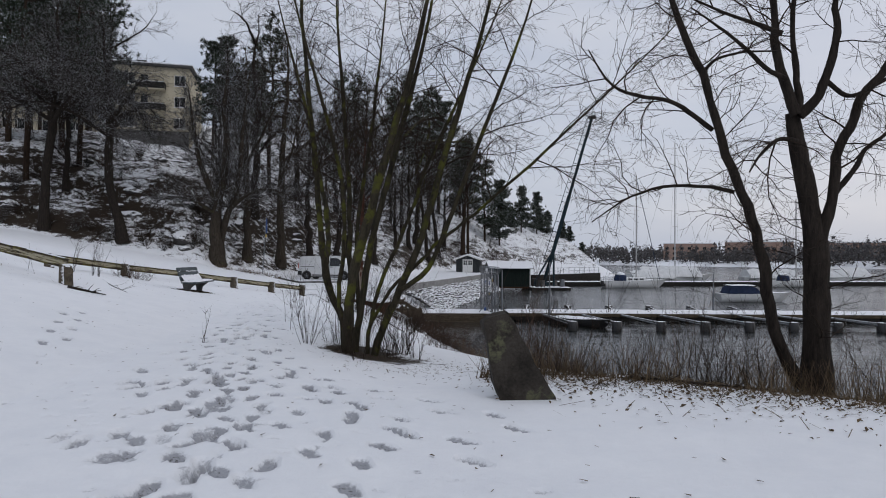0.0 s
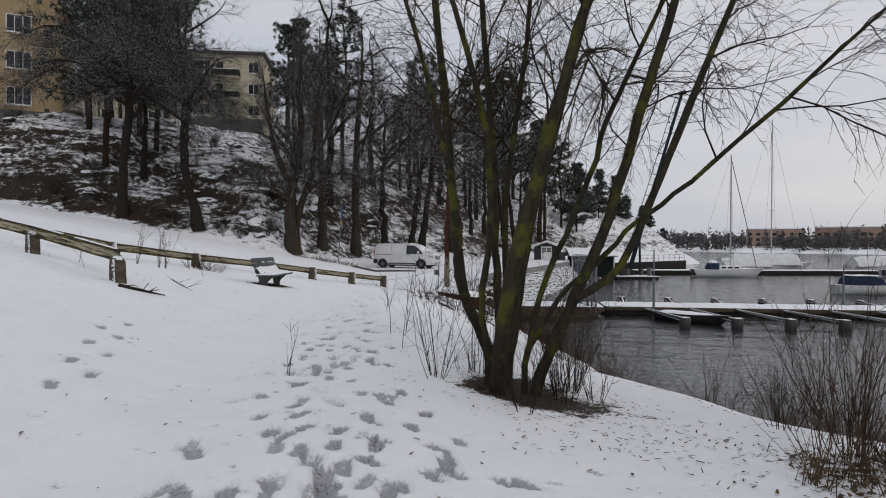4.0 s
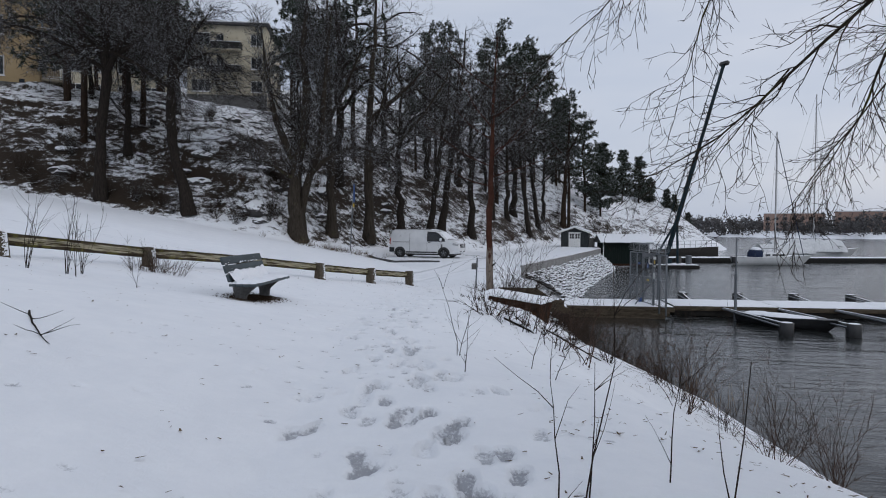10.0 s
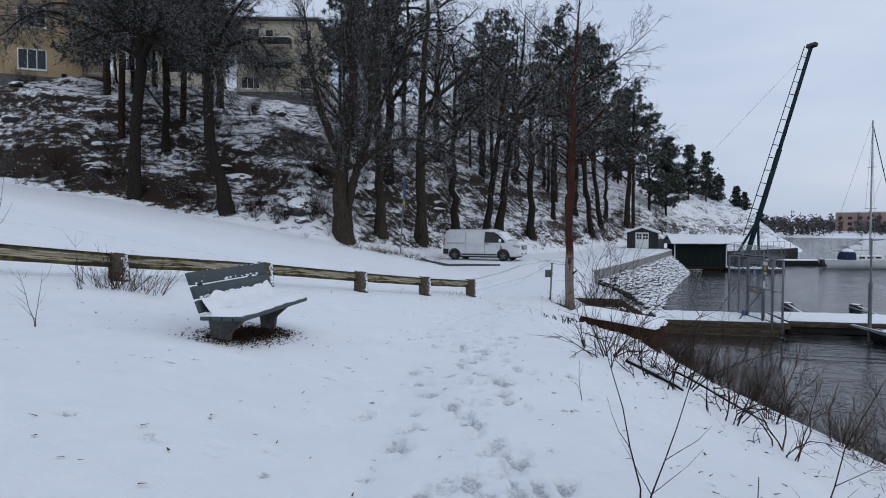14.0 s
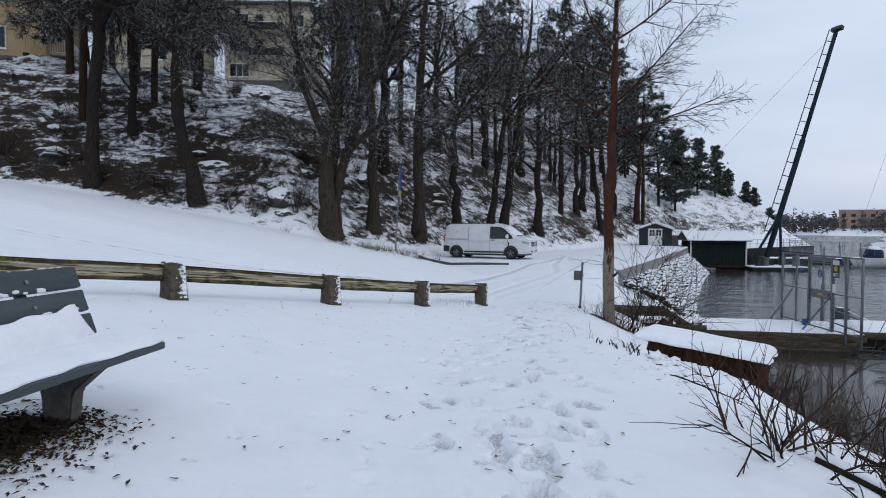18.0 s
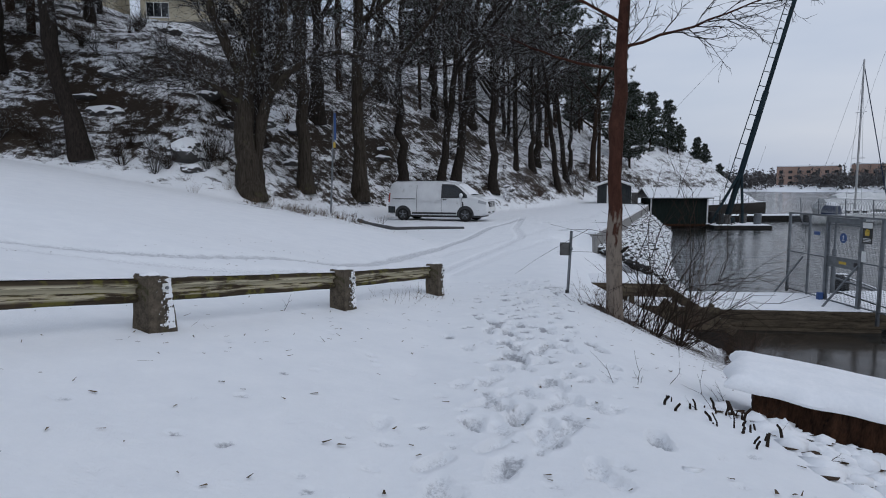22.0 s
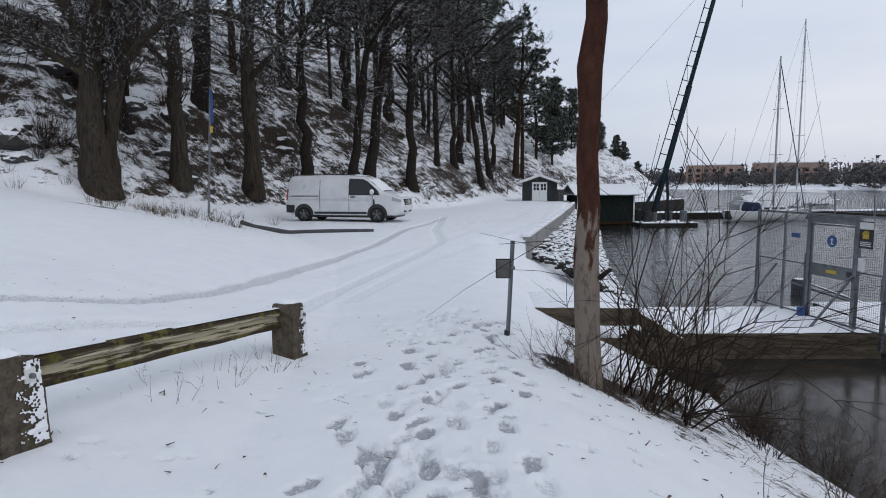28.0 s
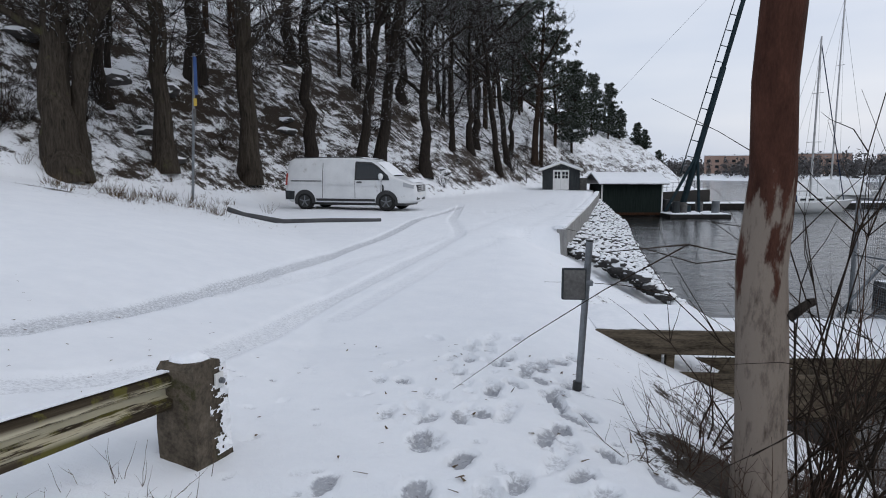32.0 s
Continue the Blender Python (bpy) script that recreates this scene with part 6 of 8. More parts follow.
# leaf litter laid bare under the bench
LV, LF = [], []
rs = random.Random(12)
bmx = bench.matrix_world
for k in range(4200):
    x, y = rs.gauss(LB / 2, 0.42), rs.gauss(-0.04, 0.17)
    if not -0.35 < x < LB + 0.2:
        continue
    c = bmx @ Vector((x, y, 0))
    c.z = ground_q(c.x, c.y) + rs.uniform(0.003, 0.02)
    e = Euler((rs.uniform(-0.5, 0.5), rs.uniform(-0.5, 0.5), rs.uniform(0, 6.3))).to_matrix()
    s = rs.uniform(0.008, 0.022)
    o = len(LV)
    for p in ((-s, 0, 0), (0, -s * 0.5, 0.004), (s, 0, 0), (0, s * 0.5, 0.006)):
        LV.append(tuple(c + e @ Vector(p)))
    LF.append((o, o + 1, o + 2, o + 3))
tagged(raw("leaf_litter", LV, LF, LITTER, flat=True), "dark wet leaf litter laid bare under the bench", "litter", kind="stuff")

# leaves, bits of twig and dead grass along the top of the bank by the dark tree
BV, BF = [], []
rs = random.Random(33)
for k in range(5200):
    x = rs.uniform(0.6, 7.5)
    y = float(lerp(x, [0.6, 1.4, 2.4, 3.4, 5.0, 7.5], [8.7, 8.6, 8.35, 7.9, 7.4, 6.9])) + rs.gauss(0.35, 0.28 + 0.06 * x)
    if rs.random() < 0.08:
        y -= abs(rs.gauss(0, 0.6))
    z = ground_q(x, y) + rs.uniform(0.004, 0.02)
    e = Euler((rs.uniform(-0.6, 0.6), rs.uniform(-0.6, 0.6), rs.uniform(0, 6.3))).to_matrix()
    if k % 3:
        s = rs.uniform(0.01, 0.032)
        ring = ((-s, 0, 0), (0, -s * 0.55, 0.006), (s, 0, 0), (0, s * 0.55, 0.008))
    else:
        s = rs.uniform(0.03, 0.12)
        ring = ((-s, -0.003, 0), (s, -0.003, 0.01), (s, 0.003, 0.01), (-s, 0.003, 0))
    o = len(BV)
    BV.extend(tuple(Vector((x, y, z)) + e @ Vector(p)) for p in ring)
    BF.append((o, o + 1, o + 2, o + 3))
for k in range(2600):
    x = rs.uniform(0.4, 8.5)
    y = float(lerp(x, [0.4, 1.4, 2.4, 3.4, 5.0, 8.5], [9.0, 9.0, 8.8, 8.5, 8.2, 7.6])) + rs.gauss(0.2, 0.3)
    if noise.noise(Vector((x * 1.1, y * 1.1, 5))) < -0.1:
        continue
    z = ground_q(x, y) - 0.02
    h, w, a = rs.uniform(0.12, 0.42), 0.004, rs.uniform(0, 6.28)
    dx, dy = rs.gauss(0, 0.35) * h, rs.gauss(0, 0.35) * h
    c, q = math.cos(a) * w, math.sin(a) * w
    o = len(BV)
    BV.extend([(x - c, y - q, z), (x + c, y + q, z), (x + dx + c * 0.3, y + dy + q * 0.3, z + h), (x + dx - c * 0.3, y + dy - q * 0.3, z + h)])
    BF.append((o, o + 1, o + 2, o + 3))
tagged(raw("bank_litter", BV, BF, GRASS, flat=True), "dead leaves, twigs and dry grass along the top of the bank", "litter", kind="stuff")

# lumps of broken snow with dark gaps round the slab and along the bank
CV, CF, DV, DF = [], [], [], []
rs = random.Random(34)
ICO = bmesh.new()
bmesh.ops.create_icosphere(ICO, subdivisions=1, radius=1.0)
ico_v, ico_f = [v.co.copy() for v in ICO.verts], [[v.index for v in f.verts] for f in ICO.faces]
ICO.free()
for k in range(190):
    if k < 110:
        u, v = (lerp(k, [0, 60], [0.0, 0.75]) + rs.gauss(0, 0.13), lerp(k, [0, 60], [-0.05, -1.1]) + rs.gauss(0, 0.14)) if k < 60 else (rs.uniform(-0.3, 1.5), rs.gauss(-0.24, 0.14))
        x, y = -4.7 + u * 0.946 + v * 0.324, 27.8 - u * 0.324 + v * 0.946
    else:
        y = rs.uniform(20.5, 26.5)
        x = float(lerp(y, [20.5, 23, 26.5], [-3.2, -3.9, -4.7])) + rs.gauss(0, 0.35)
    z = ground_q(x, y)
    r = rs.uniform(0.03, 0.085) if k < 60 else rs.uniform(0.012, 0.035)
    o, off = len(CV), Vector((k * 1.7, 0, 0))
    CV.extend(tuple(Vector((x, y, z - r * 0.1)) + Vector((p.x * r * 1.6, p.y * r * 1.4, p.z * r * 0.8)) * (1 + 0.8 * noise.noise(p * 1.5 + off))) for p in ico_v)
    CF.extend([o + i for i in f] for f in ico_f)
    if k % 2 or k < 60:
        a, s, o = rs.uniform(0, 6.28), r * rs.uniform(0.6, 1.3), len(DV)
        px_, py_ = x + math.cos(a) * r * 1.3, y + math.sin(a) * r * 1.3
        for q in range(6):
            w = q * 1.047
            m_ = s * rs.uniform(0.5, 1.3)
            DV.append((px_ + math.cos(w) * m_, py_ + math.sin(w) * m_ * 0.6, ground_q(px_, py_) + 0.007))
        DF.append(tuple(range(o, o + 6)))
tagged(raw("snow_lumps", CV, CF, SNOW), "small lumps of broken snow round the slab and along the bank", "snow", kind="stuff")
tagged(raw("bare_soil_spots", DV, DF, LITTER, flat=True), "small dark gaps of bare soil between lumps of snow", "soil", kind="stuff")

# ---------------------------------------------------------------- leaning stone
st = thing("standing_stone", put(0.98, 7.95, 0.1), "leaning grey-brown standing stone with a flat cut top", "standing stone")
bm = bmesh.new()
prism(bm, [(-0.19, -0.15), (0.3, -0.15), (0.28, 0.03), (0.07, 0.35), (-0.09, 0.67), (-0.19, 0.79), (-0.35, 0.75), (-0.39, 0.7), (-0.35, 0.49), (-0.3, 0.15)], -0.1, 0.12)
bmesh.ops.subdivide_edges(bm, edges=bm.edges[:], cuts=4, use_grid_fill=True)
bmesh.ops.triangulate(bm, faces=[f for f in bm.faces if len(f.verts) > 4])
for v in bm.verts:
    v.co += Vector((noise.noise(v.co * 5), noise.noise(v.co * 5 + Vector((9, 0, 0))), noise.noise(v.co * 5 + Vector((0, 9, 0))))) * 0.022
part("stone_body", bm, STONE, st)

# ---------------------------------------------------------------- post with an electric box
pole = thing("electric_post", put(-5.86, 34.75), "leaning grey steel post carrying a small grey box", "post")
part("post_tube", rodm((0, 0, -0.2), (0.06, 0.0, 1.16), 0.027, n=12), STEEL, pole)
part("post_cap", rodm((0.06, 0, 1.16), (0.061, 0, 1.173), 0.03, n=12), BLACK_PLASTIC, pole)
part("box", boxm(-0.15, 0.03, -0.09, -0.03, 0.72, 0.96, 0.008), HUT_GREY, pole, "flat grey metal box")
part("box_door", boxm(-0.14, 0.02, -0.098, -0.091, 0.73, 0.95, 0.004), CONCRETE_GREY, pole)
part("clamp", boxm(0.02, 0.09, -0.04, 0.035, 0.82, 0.86, 0.004), STEEL, pole)
part("base_collar", rodm((-0.004, 0, -0.02), (0.001, 0, 0.05), 0.036, n=10), BLACK_PLASTIC, pole)

# ---------------------------------------------------------------- sign on a tall post, and a plank in the snow
sg = thing("road_sign", put(-15.4, 48.2), "tall thin post with small blue and yellow signs seen edge-on", "sign")
part("sign_post", rodm((0, 0, -0.2), (0.25, 0, 4.3), 0.04, n=10), STEEL, sg)
part("blue_sign", boxm(0.24, 0.34, -0.06, -0.045, 3.1, 4.2, 0.01), BLUE_SIGN, sg)
part("yellow_sign", boxm(0.2, 0.3, -0.06, -0.045, 2.78, 3.0, 0.006), YELLOW_SIGN, sg)
part("grey_sign", boxm(0.17, 0.26, -0.06, -0.045, 2.3, 2.7, 0.006), CONCRETE_GREY, sg)
kb = thing("kerb_log", Matrix.Identity(4), "long dark log lying in the snow as a parking kerb", "log")
V_, F_ = [], []
pts = [Vector((-13.85, 47.1, 0)), Vector((-13.4, 47.05, 0)), Vector((-12.3, 47.25, 0)), Vector((-11.0, 47.55, 0)), Vector((-9.6, 47.9, 0))]
for p in pts:
    p.z = ground_z(p.x, p.y) + 0.03
pts[0].z += 0.06
tube(V_, F_, [tuple(p) for p in pts], (0.07, 0.085, 0.09, 0.085, 0.06), 10)
raw("log_body", V_, F_, ASPHALT, kb)

# ---------------------------------------------------------------- slab at the edge of the bank
slab = thing("broken_slab", Matrix.Translation((-4.7, 27.8, 1.9)) @ Matrix.Rotation(-0.33, 4, "Z") @ Matrix.Rotation(0.1, 4, "Y"), "broken rust-brown slab at the bank under a thick snow cap", "slab")
bm = bmesh.new()
prism(bm, [(0.0, -0.3), (1.5, -0.5), (1.5, 0.3), (0.0, 0.3)], 0.0, 0.9)
bmesh.ops.subdivide_edges(bm, edges=bm.edges[:], cuts=7, use_grid_fill=True)
for v in bm.verts:
    k = 0.09 if v.co.z < 0.26 else 0.02
    v.co += Vector((noise.noise(v.co * 4) * k, noise.noise(v.co * 4 + Vector((7, 0, 0))) * k, noise.noise(v.co * 3) * k * 0.4))
part("slab_body", bm, RUSTY, slab)
bm = bmesh.new()
rs = random.Random(52)
for k in range(12):
    c = Vector((rs.uniform(0.0, 1.45), rs.uniform(-0.3, -0.12), rs.uniform(-0.2, -0.02) - 0.16))
    bmesh.ops.create_icosphere(bm, subdivisions=2, radius=rs.uniform(0.05, 0.11), matrix=Matrix.Translation(c) @ Matrix.Diagonal((1.3, 1, 0.7, 1)))
for v in bm.verts:
    v.co += v.normal * noise.noise(v.co * 11) * 0.03
tagged(part("snow_lumps", bm, SNOW, slab), kind="stuff")
snow_on(-0.22, 1.56, -0.07, 0.95, 0.3, 0.12, 51, slab, step=0.035)

# ---------------------------------------------------------------- the van
def van_build(m):
    """x runs forward, y to the van's left, z up; origin on the ground midway between the axles."""
    t = thing("delivery_van", m, "white panel van parked in snow, snow on bonnet and windscreen", "van")
    low = 0.3
    outline = [(-2.5, 0.42), (-2.53, 0.75), (-2.51, 1.2), (-2.45, 1.62), (-2.37, 1.86), (-2.2, 1.95), (-1.0, 1.99), (0.3, 1.98), (0.85, 1.92), (1.15, 1.81), (1.6, 1.47), (1.84, 1.27), (2.3, 1.15), (2.55, 1.03), (2.64, 0.86), (2.67, 0.6), (2.62, 0.4), (2.4, low), (1.2, low), (0, low), (-1.2, low), (-2.3, low)]
    n = len(outline)

    def half(z, x):
        w = 0.965 - 0.03 * max(0, 0.6 - z) if z < 1.05 else 0.965 - 0.17 * ((z - 1.05) / 0.95) ** 1.6
        if x > 1.6:
            w -= 0.2 * ((x - 1.6) / 1.07) ** 2
        if x < -2.3:
            w -= 0.03
        return w

    def ring(f, s):
        """The outline drawn in by f towards the middle of the side, at s of the half width."""
        return [Vector((0.0 + x * f, s * half(1.0 + (z - 1.0) * f, x * f), 1.0 + (z - 1.0) * f)) for x, z in outline]

    rings = [ring(0.04, -1.0), ring(0.3, -1.0), ring(0.55, -1.0), ring(0.75, -1.0), ring(0.9, -1.0), ring(0.965, -0.995), ring(0.985, -0.975), ring(1.0, -0.92), ring(1.006, -0.5), ring(1.008, 0.0), ring(1.006, 0.5), ring(1.0, 0.92), ring(0.985, 0.975), ring(0.965, 0.995), ring(0.9, 1.0), ring(0.75, 1.0), ring(0.55, 1.0), ring(0.3, 1.0), ring(0.04, 1.0)]
    bm = bmesh.new()
    ids = [[bm.verts.new(v) for v in r] for r in rings]
    for a, b in zip(ids[:-1], ids[1:]):
        for k in range(n):
            bm.faces.new((a[k], a[(k + 1) % n], b[(k + 1) % n], b[k]))
    bm.faces.new(ids[0][::-1])
    bm.faces.new(ids[-1])
    bmesh.ops.recalc_face_normals(bm, faces=bm.faces[:])
    body = part("body", bm, VAN_PAINT, t)
    side = -1  # the side that is seen
    def skin(x, z, out=0.004):
        return side * (half(z, x) + out)

    def plate(name, pts, mat, label="", out=0.004, thick=0.012, parent=None):
        """A thin panel that follows the van's side through an outline of (x, z)."""
        bm = bmesh.new()
        bm.faces.new([bm.verts.new((x, 0, z)) for x, z in pts])
        bmesh.ops.triangulate(bm, faces=bm.faces[:])
        for _ in range(3):
            bmesh.ops.subdivide_edges(bm, edges=[e for e in bm.edges if e.calc_length() > 0.12], cuts=1)
            bmesh.ops.triangulate(bm, faces=bm.faces[:])
        for v in bm.verts:
            v.co.y = skin(v.co.x, v.co.z, out)
        bmesh.ops.recalc_face_normals(bm, faces=bm.faces[:])
        bmesh.ops.solidify(bm, geom=bm.faces[:], thickness=thick)
        for v in bm.verts:
            v.co.y += side * thick
        return part(name, bm, mat, parent or t, label)

    win = plate("side_window", [(0.42, 1.2), (1.62, 1.2), (1.58, 1.3), (1.2, 1.62), (0.98, 1.74), (0.45, 1.78)], GLASS_DARK, out=0.012)
    plate("window_frame", [(0.36, 1.15), (1.72, 1.15), (1.66, 1.32), (1.24, 1.68), (1.0, 1.81), (0.39, 1.84)], BLACK_PLASTIC, out=0.004, thick=0.006)
    plate("window_seam", [(0.37, 1.16), (0.4, 1.16), (0.4, 1.82), (0.37, 1.82)], BLACK_PLASTIC, out=0.003)
    # door seams
    for x in (0.36, -0.95):
        plate("door_seam", [(x, 0.42), (x + 0.012, 0.42), (x + 0.012, 1.8), (x, 1.8)], BLACK_PLASTIC, out=0.003)
    plate("door_seam", [(1.36, 0.45), (1.372, 0.45), (1.42, 1.18), (1.408, 1.18)], BLACK_PLASTIC, out=0.003)
    plate("slide_rail", [(-2.25, 1.09), (-1.0, 1.09), (-1.0, 1.125), (-2.25, 1.125)], BLACK_PLASTIC, out=0.005)
    plate("body_crease", [(-2.4, 0.98), (1.35, 0.93), (1.35, 0.945), (-2.4, 0.995)], VAN_PAINT, out=0.012)
    plate("sill_trim", [(-1.2, 0.36), (1.15, 0.36), (1.15, 0.45), (-1.2, 0.45)], BLACK_PLASTIC, out=0.008)
    plate("vent_trim", [(1.43, 0.75), (1.52, 0.72), (1.5, 0.95), (1.44, 1.0)], BLACK_PLASTIC, out=0.006)
    for x in (0.12, 0.45):
        plate("door_handle", [(x, 1.05), (x + 0.2, 1.05), (x + 0.19, 1.1), (x + 0.01, 1.1)], BLACK_PLASTIC if x > 0.3 else VAN_PAINT, out=0.03, thick=0.03)
    plate("tail_light", [(-2.49, 0.95), (-2.42, 0.95), (-2.38, 1.4), (-2.45, 1.4)], RED_PAINT, out=0.012)
    plate("rear_bumper", [(-2.5, 0.4), (-2.12, 0.4), (-2.1, 0.72), (-2.5, 0.74)], HUT_GREY, out=0.01, label="dirty grey rear bumper")
    # windscreen with a sheet of snow
    def across(name, pairs, mat, lift, label="", share=0.86):
        """A panel across the van's width along points (x, z) of its outline."""
        bm = bmesh.new()
        rows = []
        for x, z in pairs:
            rows.append([bm.verts.new((x + lift * 0.6, w * half(z, x) * share, z + lift + 0.02 * (1 - (w / 1.0) ** 2))) for w in (-1, -0.6, 0, 0.6, 1)])
        for a, b in zip(rows[:-1], rows[1:]):
            for k in range(4):
                bm.faces.new((a[k], a[k + 1], b[k + 1], b[k]))
        bmesh.ops.recalc_face_normals(bm, faces=bm.faces[:])
        bmesh.ops.solidify(bm, geom=bm.faces[:], thickness=0.012)
        return part(name, bm, mat, t, label)
    across("windscreen", [(1.12, 1.82), (1.36, 1.65), (1.6, 1.46), (1.82, 1.28)], GLASS_DARK, 0.004)
    across("windscreen_snow", [(1.16, 1.805), (1.38, 1.645), (1.6, 1.47), (1.78, 1.315)], SNOW, 0.016, "sheet of snow on the windscreen", 0.8)
    across("bonnet", [(1.88, 1.255), (2.1, 1.2), (2.3, 1.155), (2.5, 1.06)], VAN_PAINT, 0.006, "", 0.9)
    across("bonnet_snow", [(2.3, 1.16), (2.42, 1.12), (2.54, 1.04)], SNOW, 0.02, "", 0.75)
    across("roof_snow", [(-2.2, 1.955), (-1.4, 1.985), (-0.5, 1.995), (0.4, 1.985), (0.85, 1.93)], SNOW, 0.016, "", 0.9)
    bm = bmesh.new()
    for s in (-1, 1):
        rod(bm, (-2.1, 0.74 * s, 2.0), (0.6, 0.74 * s, 2.005), 0.018, n=6)
    part("roof_rails", bm, BLACK_PLASTIC, t)
    # front
    bm = bmesh.new()
    box(bm, 2.6, 2.69, -0.5, 0.5, 0.72, 0.98, 0.03)
    grille = part("grille", bm, BLACK_PLASTIC, t)
    for k in range(3):
        part("grille_bar", boxm(2.69, 2.705, -0.46, 0.46, 0.76 + 0.075 * k, 0.785 + 0.075 * k, 0.005), ALU, grille)
    part("badge", rodm((2.69, 0, 0.86), (2.715, 0, 0.86), 0.1, n=18), ALU, grille)
    for s in (-1, 1):
        bm = bmesh.new()
        prism(bm, [(2.22, 0.92), (2.6, 0.84), (2.6, 0.96), (2.25, 1.07)], 0.0, 0.14)
        for v in bm.verts:
            v.co.y = s * (half(v.co.z, v.co.x) - 0.12 + v.co.y)
        bmesh.ops.recalc_face_normals(bm, faces=bm.faces[:])
        part("headlight", bm, LAMP_GLASS, t)
        bm = bmesh.new()
        box(bm, 2.56, 2.66, 0.34 * s - 0.2, 0.34 * s + 0.2, 0.42, 0.55, 0.02)
        part("air_intake", bm, BLACK_PLASTIC, t)
        bm = bmesh.new()
        bmesh.ops.create_uvsphere(bm, u_segments=14, v_segments=10, radius=1.0, matrix=Matrix.Translation((1.42, s * 1.08, 1.28)) @ Matrix.Diagonal((0.09, 0.13, 0.12, 1)))
        mirror = part("side_mirror", bm, VAN_PAINT, t)
        part("mirror_arm", rodm((1.42, s * 0.9, 1.2), (1.42, s * 1.02, 1.24), 0.03, n=8), BLACK_PLASTIC, mirror)
        part("number_plate", boxm(2.68, 2.695, -0.26, 0.26, 0.58, 0.69, 0.003), WHITE_PAINT, t) if s > 0 else None
    # wheels
    for x in (-1.68, 1.6):
        for s in (-1, 1):
            arch = bmesh.new()
            for k in range(19):
                a = math.pi * (k / 18 * 1.16 - 0.08)
                b2 = math.pi * ((k + 1) / 18 * 1.16 - 0.08)
                q = [(x + math.cos(w) * r, 0.35 + math.sin(w) * r) for w, r in ((a, 0.1), (b2, 0.1), (b2, 0.43), (a, 0.43))] if k < 18 else None
                if q:
                    arch.faces.new([arch.verts.new((px, s * (half(pz, px) + 0.006), pz)) for px, pz in q])
            bmesh.ops.remove_doubles(arch, verts=arch.verts[:], dist=0.001)
            part("wheel_arch", arch, BLACK_PLASTIC, t)
            bm = bmesh.new()
            made = bmesh.ops.create_cone(bm, segments=28, radius1=0.34, radius2=0.34, depth=0.23, cap_ends=True)["verts"]
            bmesh.ops.bevel(bm, geom=[e for e in bm.edges if len(e.link_faces) == 2 and e.calc_face_angle(0) > 1], offset=0.045, segments=3, affect="EDGES")
            bmesh.ops.transform(bm, matrix=Matrix.Translation((x, s * 0.875, 0.34)) @ Matrix.Rotation(math.pi / 2, 4, "X"), verts=bm.verts[:])
            tyre = part("wheel", bm, RUBBER, t)
            part("rim", rodm((x, s * 0.96, 0.34), (x, s * 0.993, 0.34), 0.225, n=24), BLACK_PLASTIC, tyre)
            bm = bmesh.new()
            for k in range(5):
                a = k * 2 * math.pi / 5 + 0.3
                rod(bm, (x, s * 0.998, 0.34), (x + 0.21 * math.cos(a), s * 0.998, 0.34 + 0.21 * math.sin(a)), 0.022, n=6)
            rod(bm, (x, s * 0.98, 0.34), (x, s * 1.012, 0.34), 0.05, n=12)
            part("spokes", bm, STEEL, tyre)
    part("underbody", boxm(-2.2, 2.3, -0.78, 0.78, 0.2, 0.4, 0.03), BLACK_PLASTIC, t)
    return t


va, vb = Vector((-13.25, 53.35)), Vector((-9.95, 52.75))
vm = (va + vb) / 2
van_build(Matrix.Translation((vm.x, vm.y + 0.9, 2.0)) @ Matrix.Rotation(math.atan2(vb.y - va.y, vb.x - va.x), 4, "Z"))

# ---------------------------------------------------------------- huts
def clad(parent, name, x0, x1, y, z0, z1, mat, face, step=0.16, gable=None):
    """A boarded wall in the plane y (face 'y') or x (face 'x'); each board is a piece of its own."""
    n = int((x1 - x0) / step)
    for k in range(n):
        a = x0 + (x1 - x0) * k / n
        b = x0 + (x1 - x0) * (k + 1) / n - 0.008
        top = z1 if gable is None else z1 + gable * (1 - abs((a + b) / 2 - (x0 + x1) / 2) / ((x1 - x0) / 2))
        if face == "y":
            part("board", boxm(a, b, y - 0.02, y + 0.02, z0, top), mat, parent)
        else:
            part("board", boxm(y - 0.02, y + 0.02, a, b, z0, top), mat, parent)


boat_house = thing("boat_house", Matrix.Translation((2.75, 80.0, 0.0)) @ Matrix.Rotation(0.12, 4, "Z"), "dark green boarded boathouse at the water, snow-covered roof", "boathouse")
part("floor_frame", boxm(-0.05, 4.95, -0.05, 3.6, 0.1, 0.32, 0.02), RUSTY, boat_house)
part("wall", boxm(0.03, 4.87, 0.03, 3.5, 0.32, 2.55), HUT_GREEN, boat_house)
clad(boat_house, "front", 0.0, 4.9, -0.0, 0.32, 2.6, HUT_GREEN, "y", 0.2)
clad(boat_house, "side", 0.0, 3.5, 4.9, 0.32, 2.6, HUT_GREEN, "x", 0.2)
for x in (0.0, 4.9):
    part("corner_board", boxm(x - 0.06, x + 0.06, -0.05, -0.022, 0.32, 2.62, 0.004), WHITE_PAINT, boat_house, "white corner board")
bm = bmesh.new()
prism(bm, [(-0.5, 2.55), (1.75, 3.35), (4.0, 2.55), (4.0, 2.62), (1.75, 3.43), (-0.5, 2.62)], -0.35, 5.25)
for v in bm.verts:
    v.co = Vector((v.co.y, v.co.x, v.co.z))
bmesh.ops.recalc_face_normals(bm, faces=bm.faces[:])
part("roof", bm, ROOF_DARK, boat_house)
bm = bmesh.new()
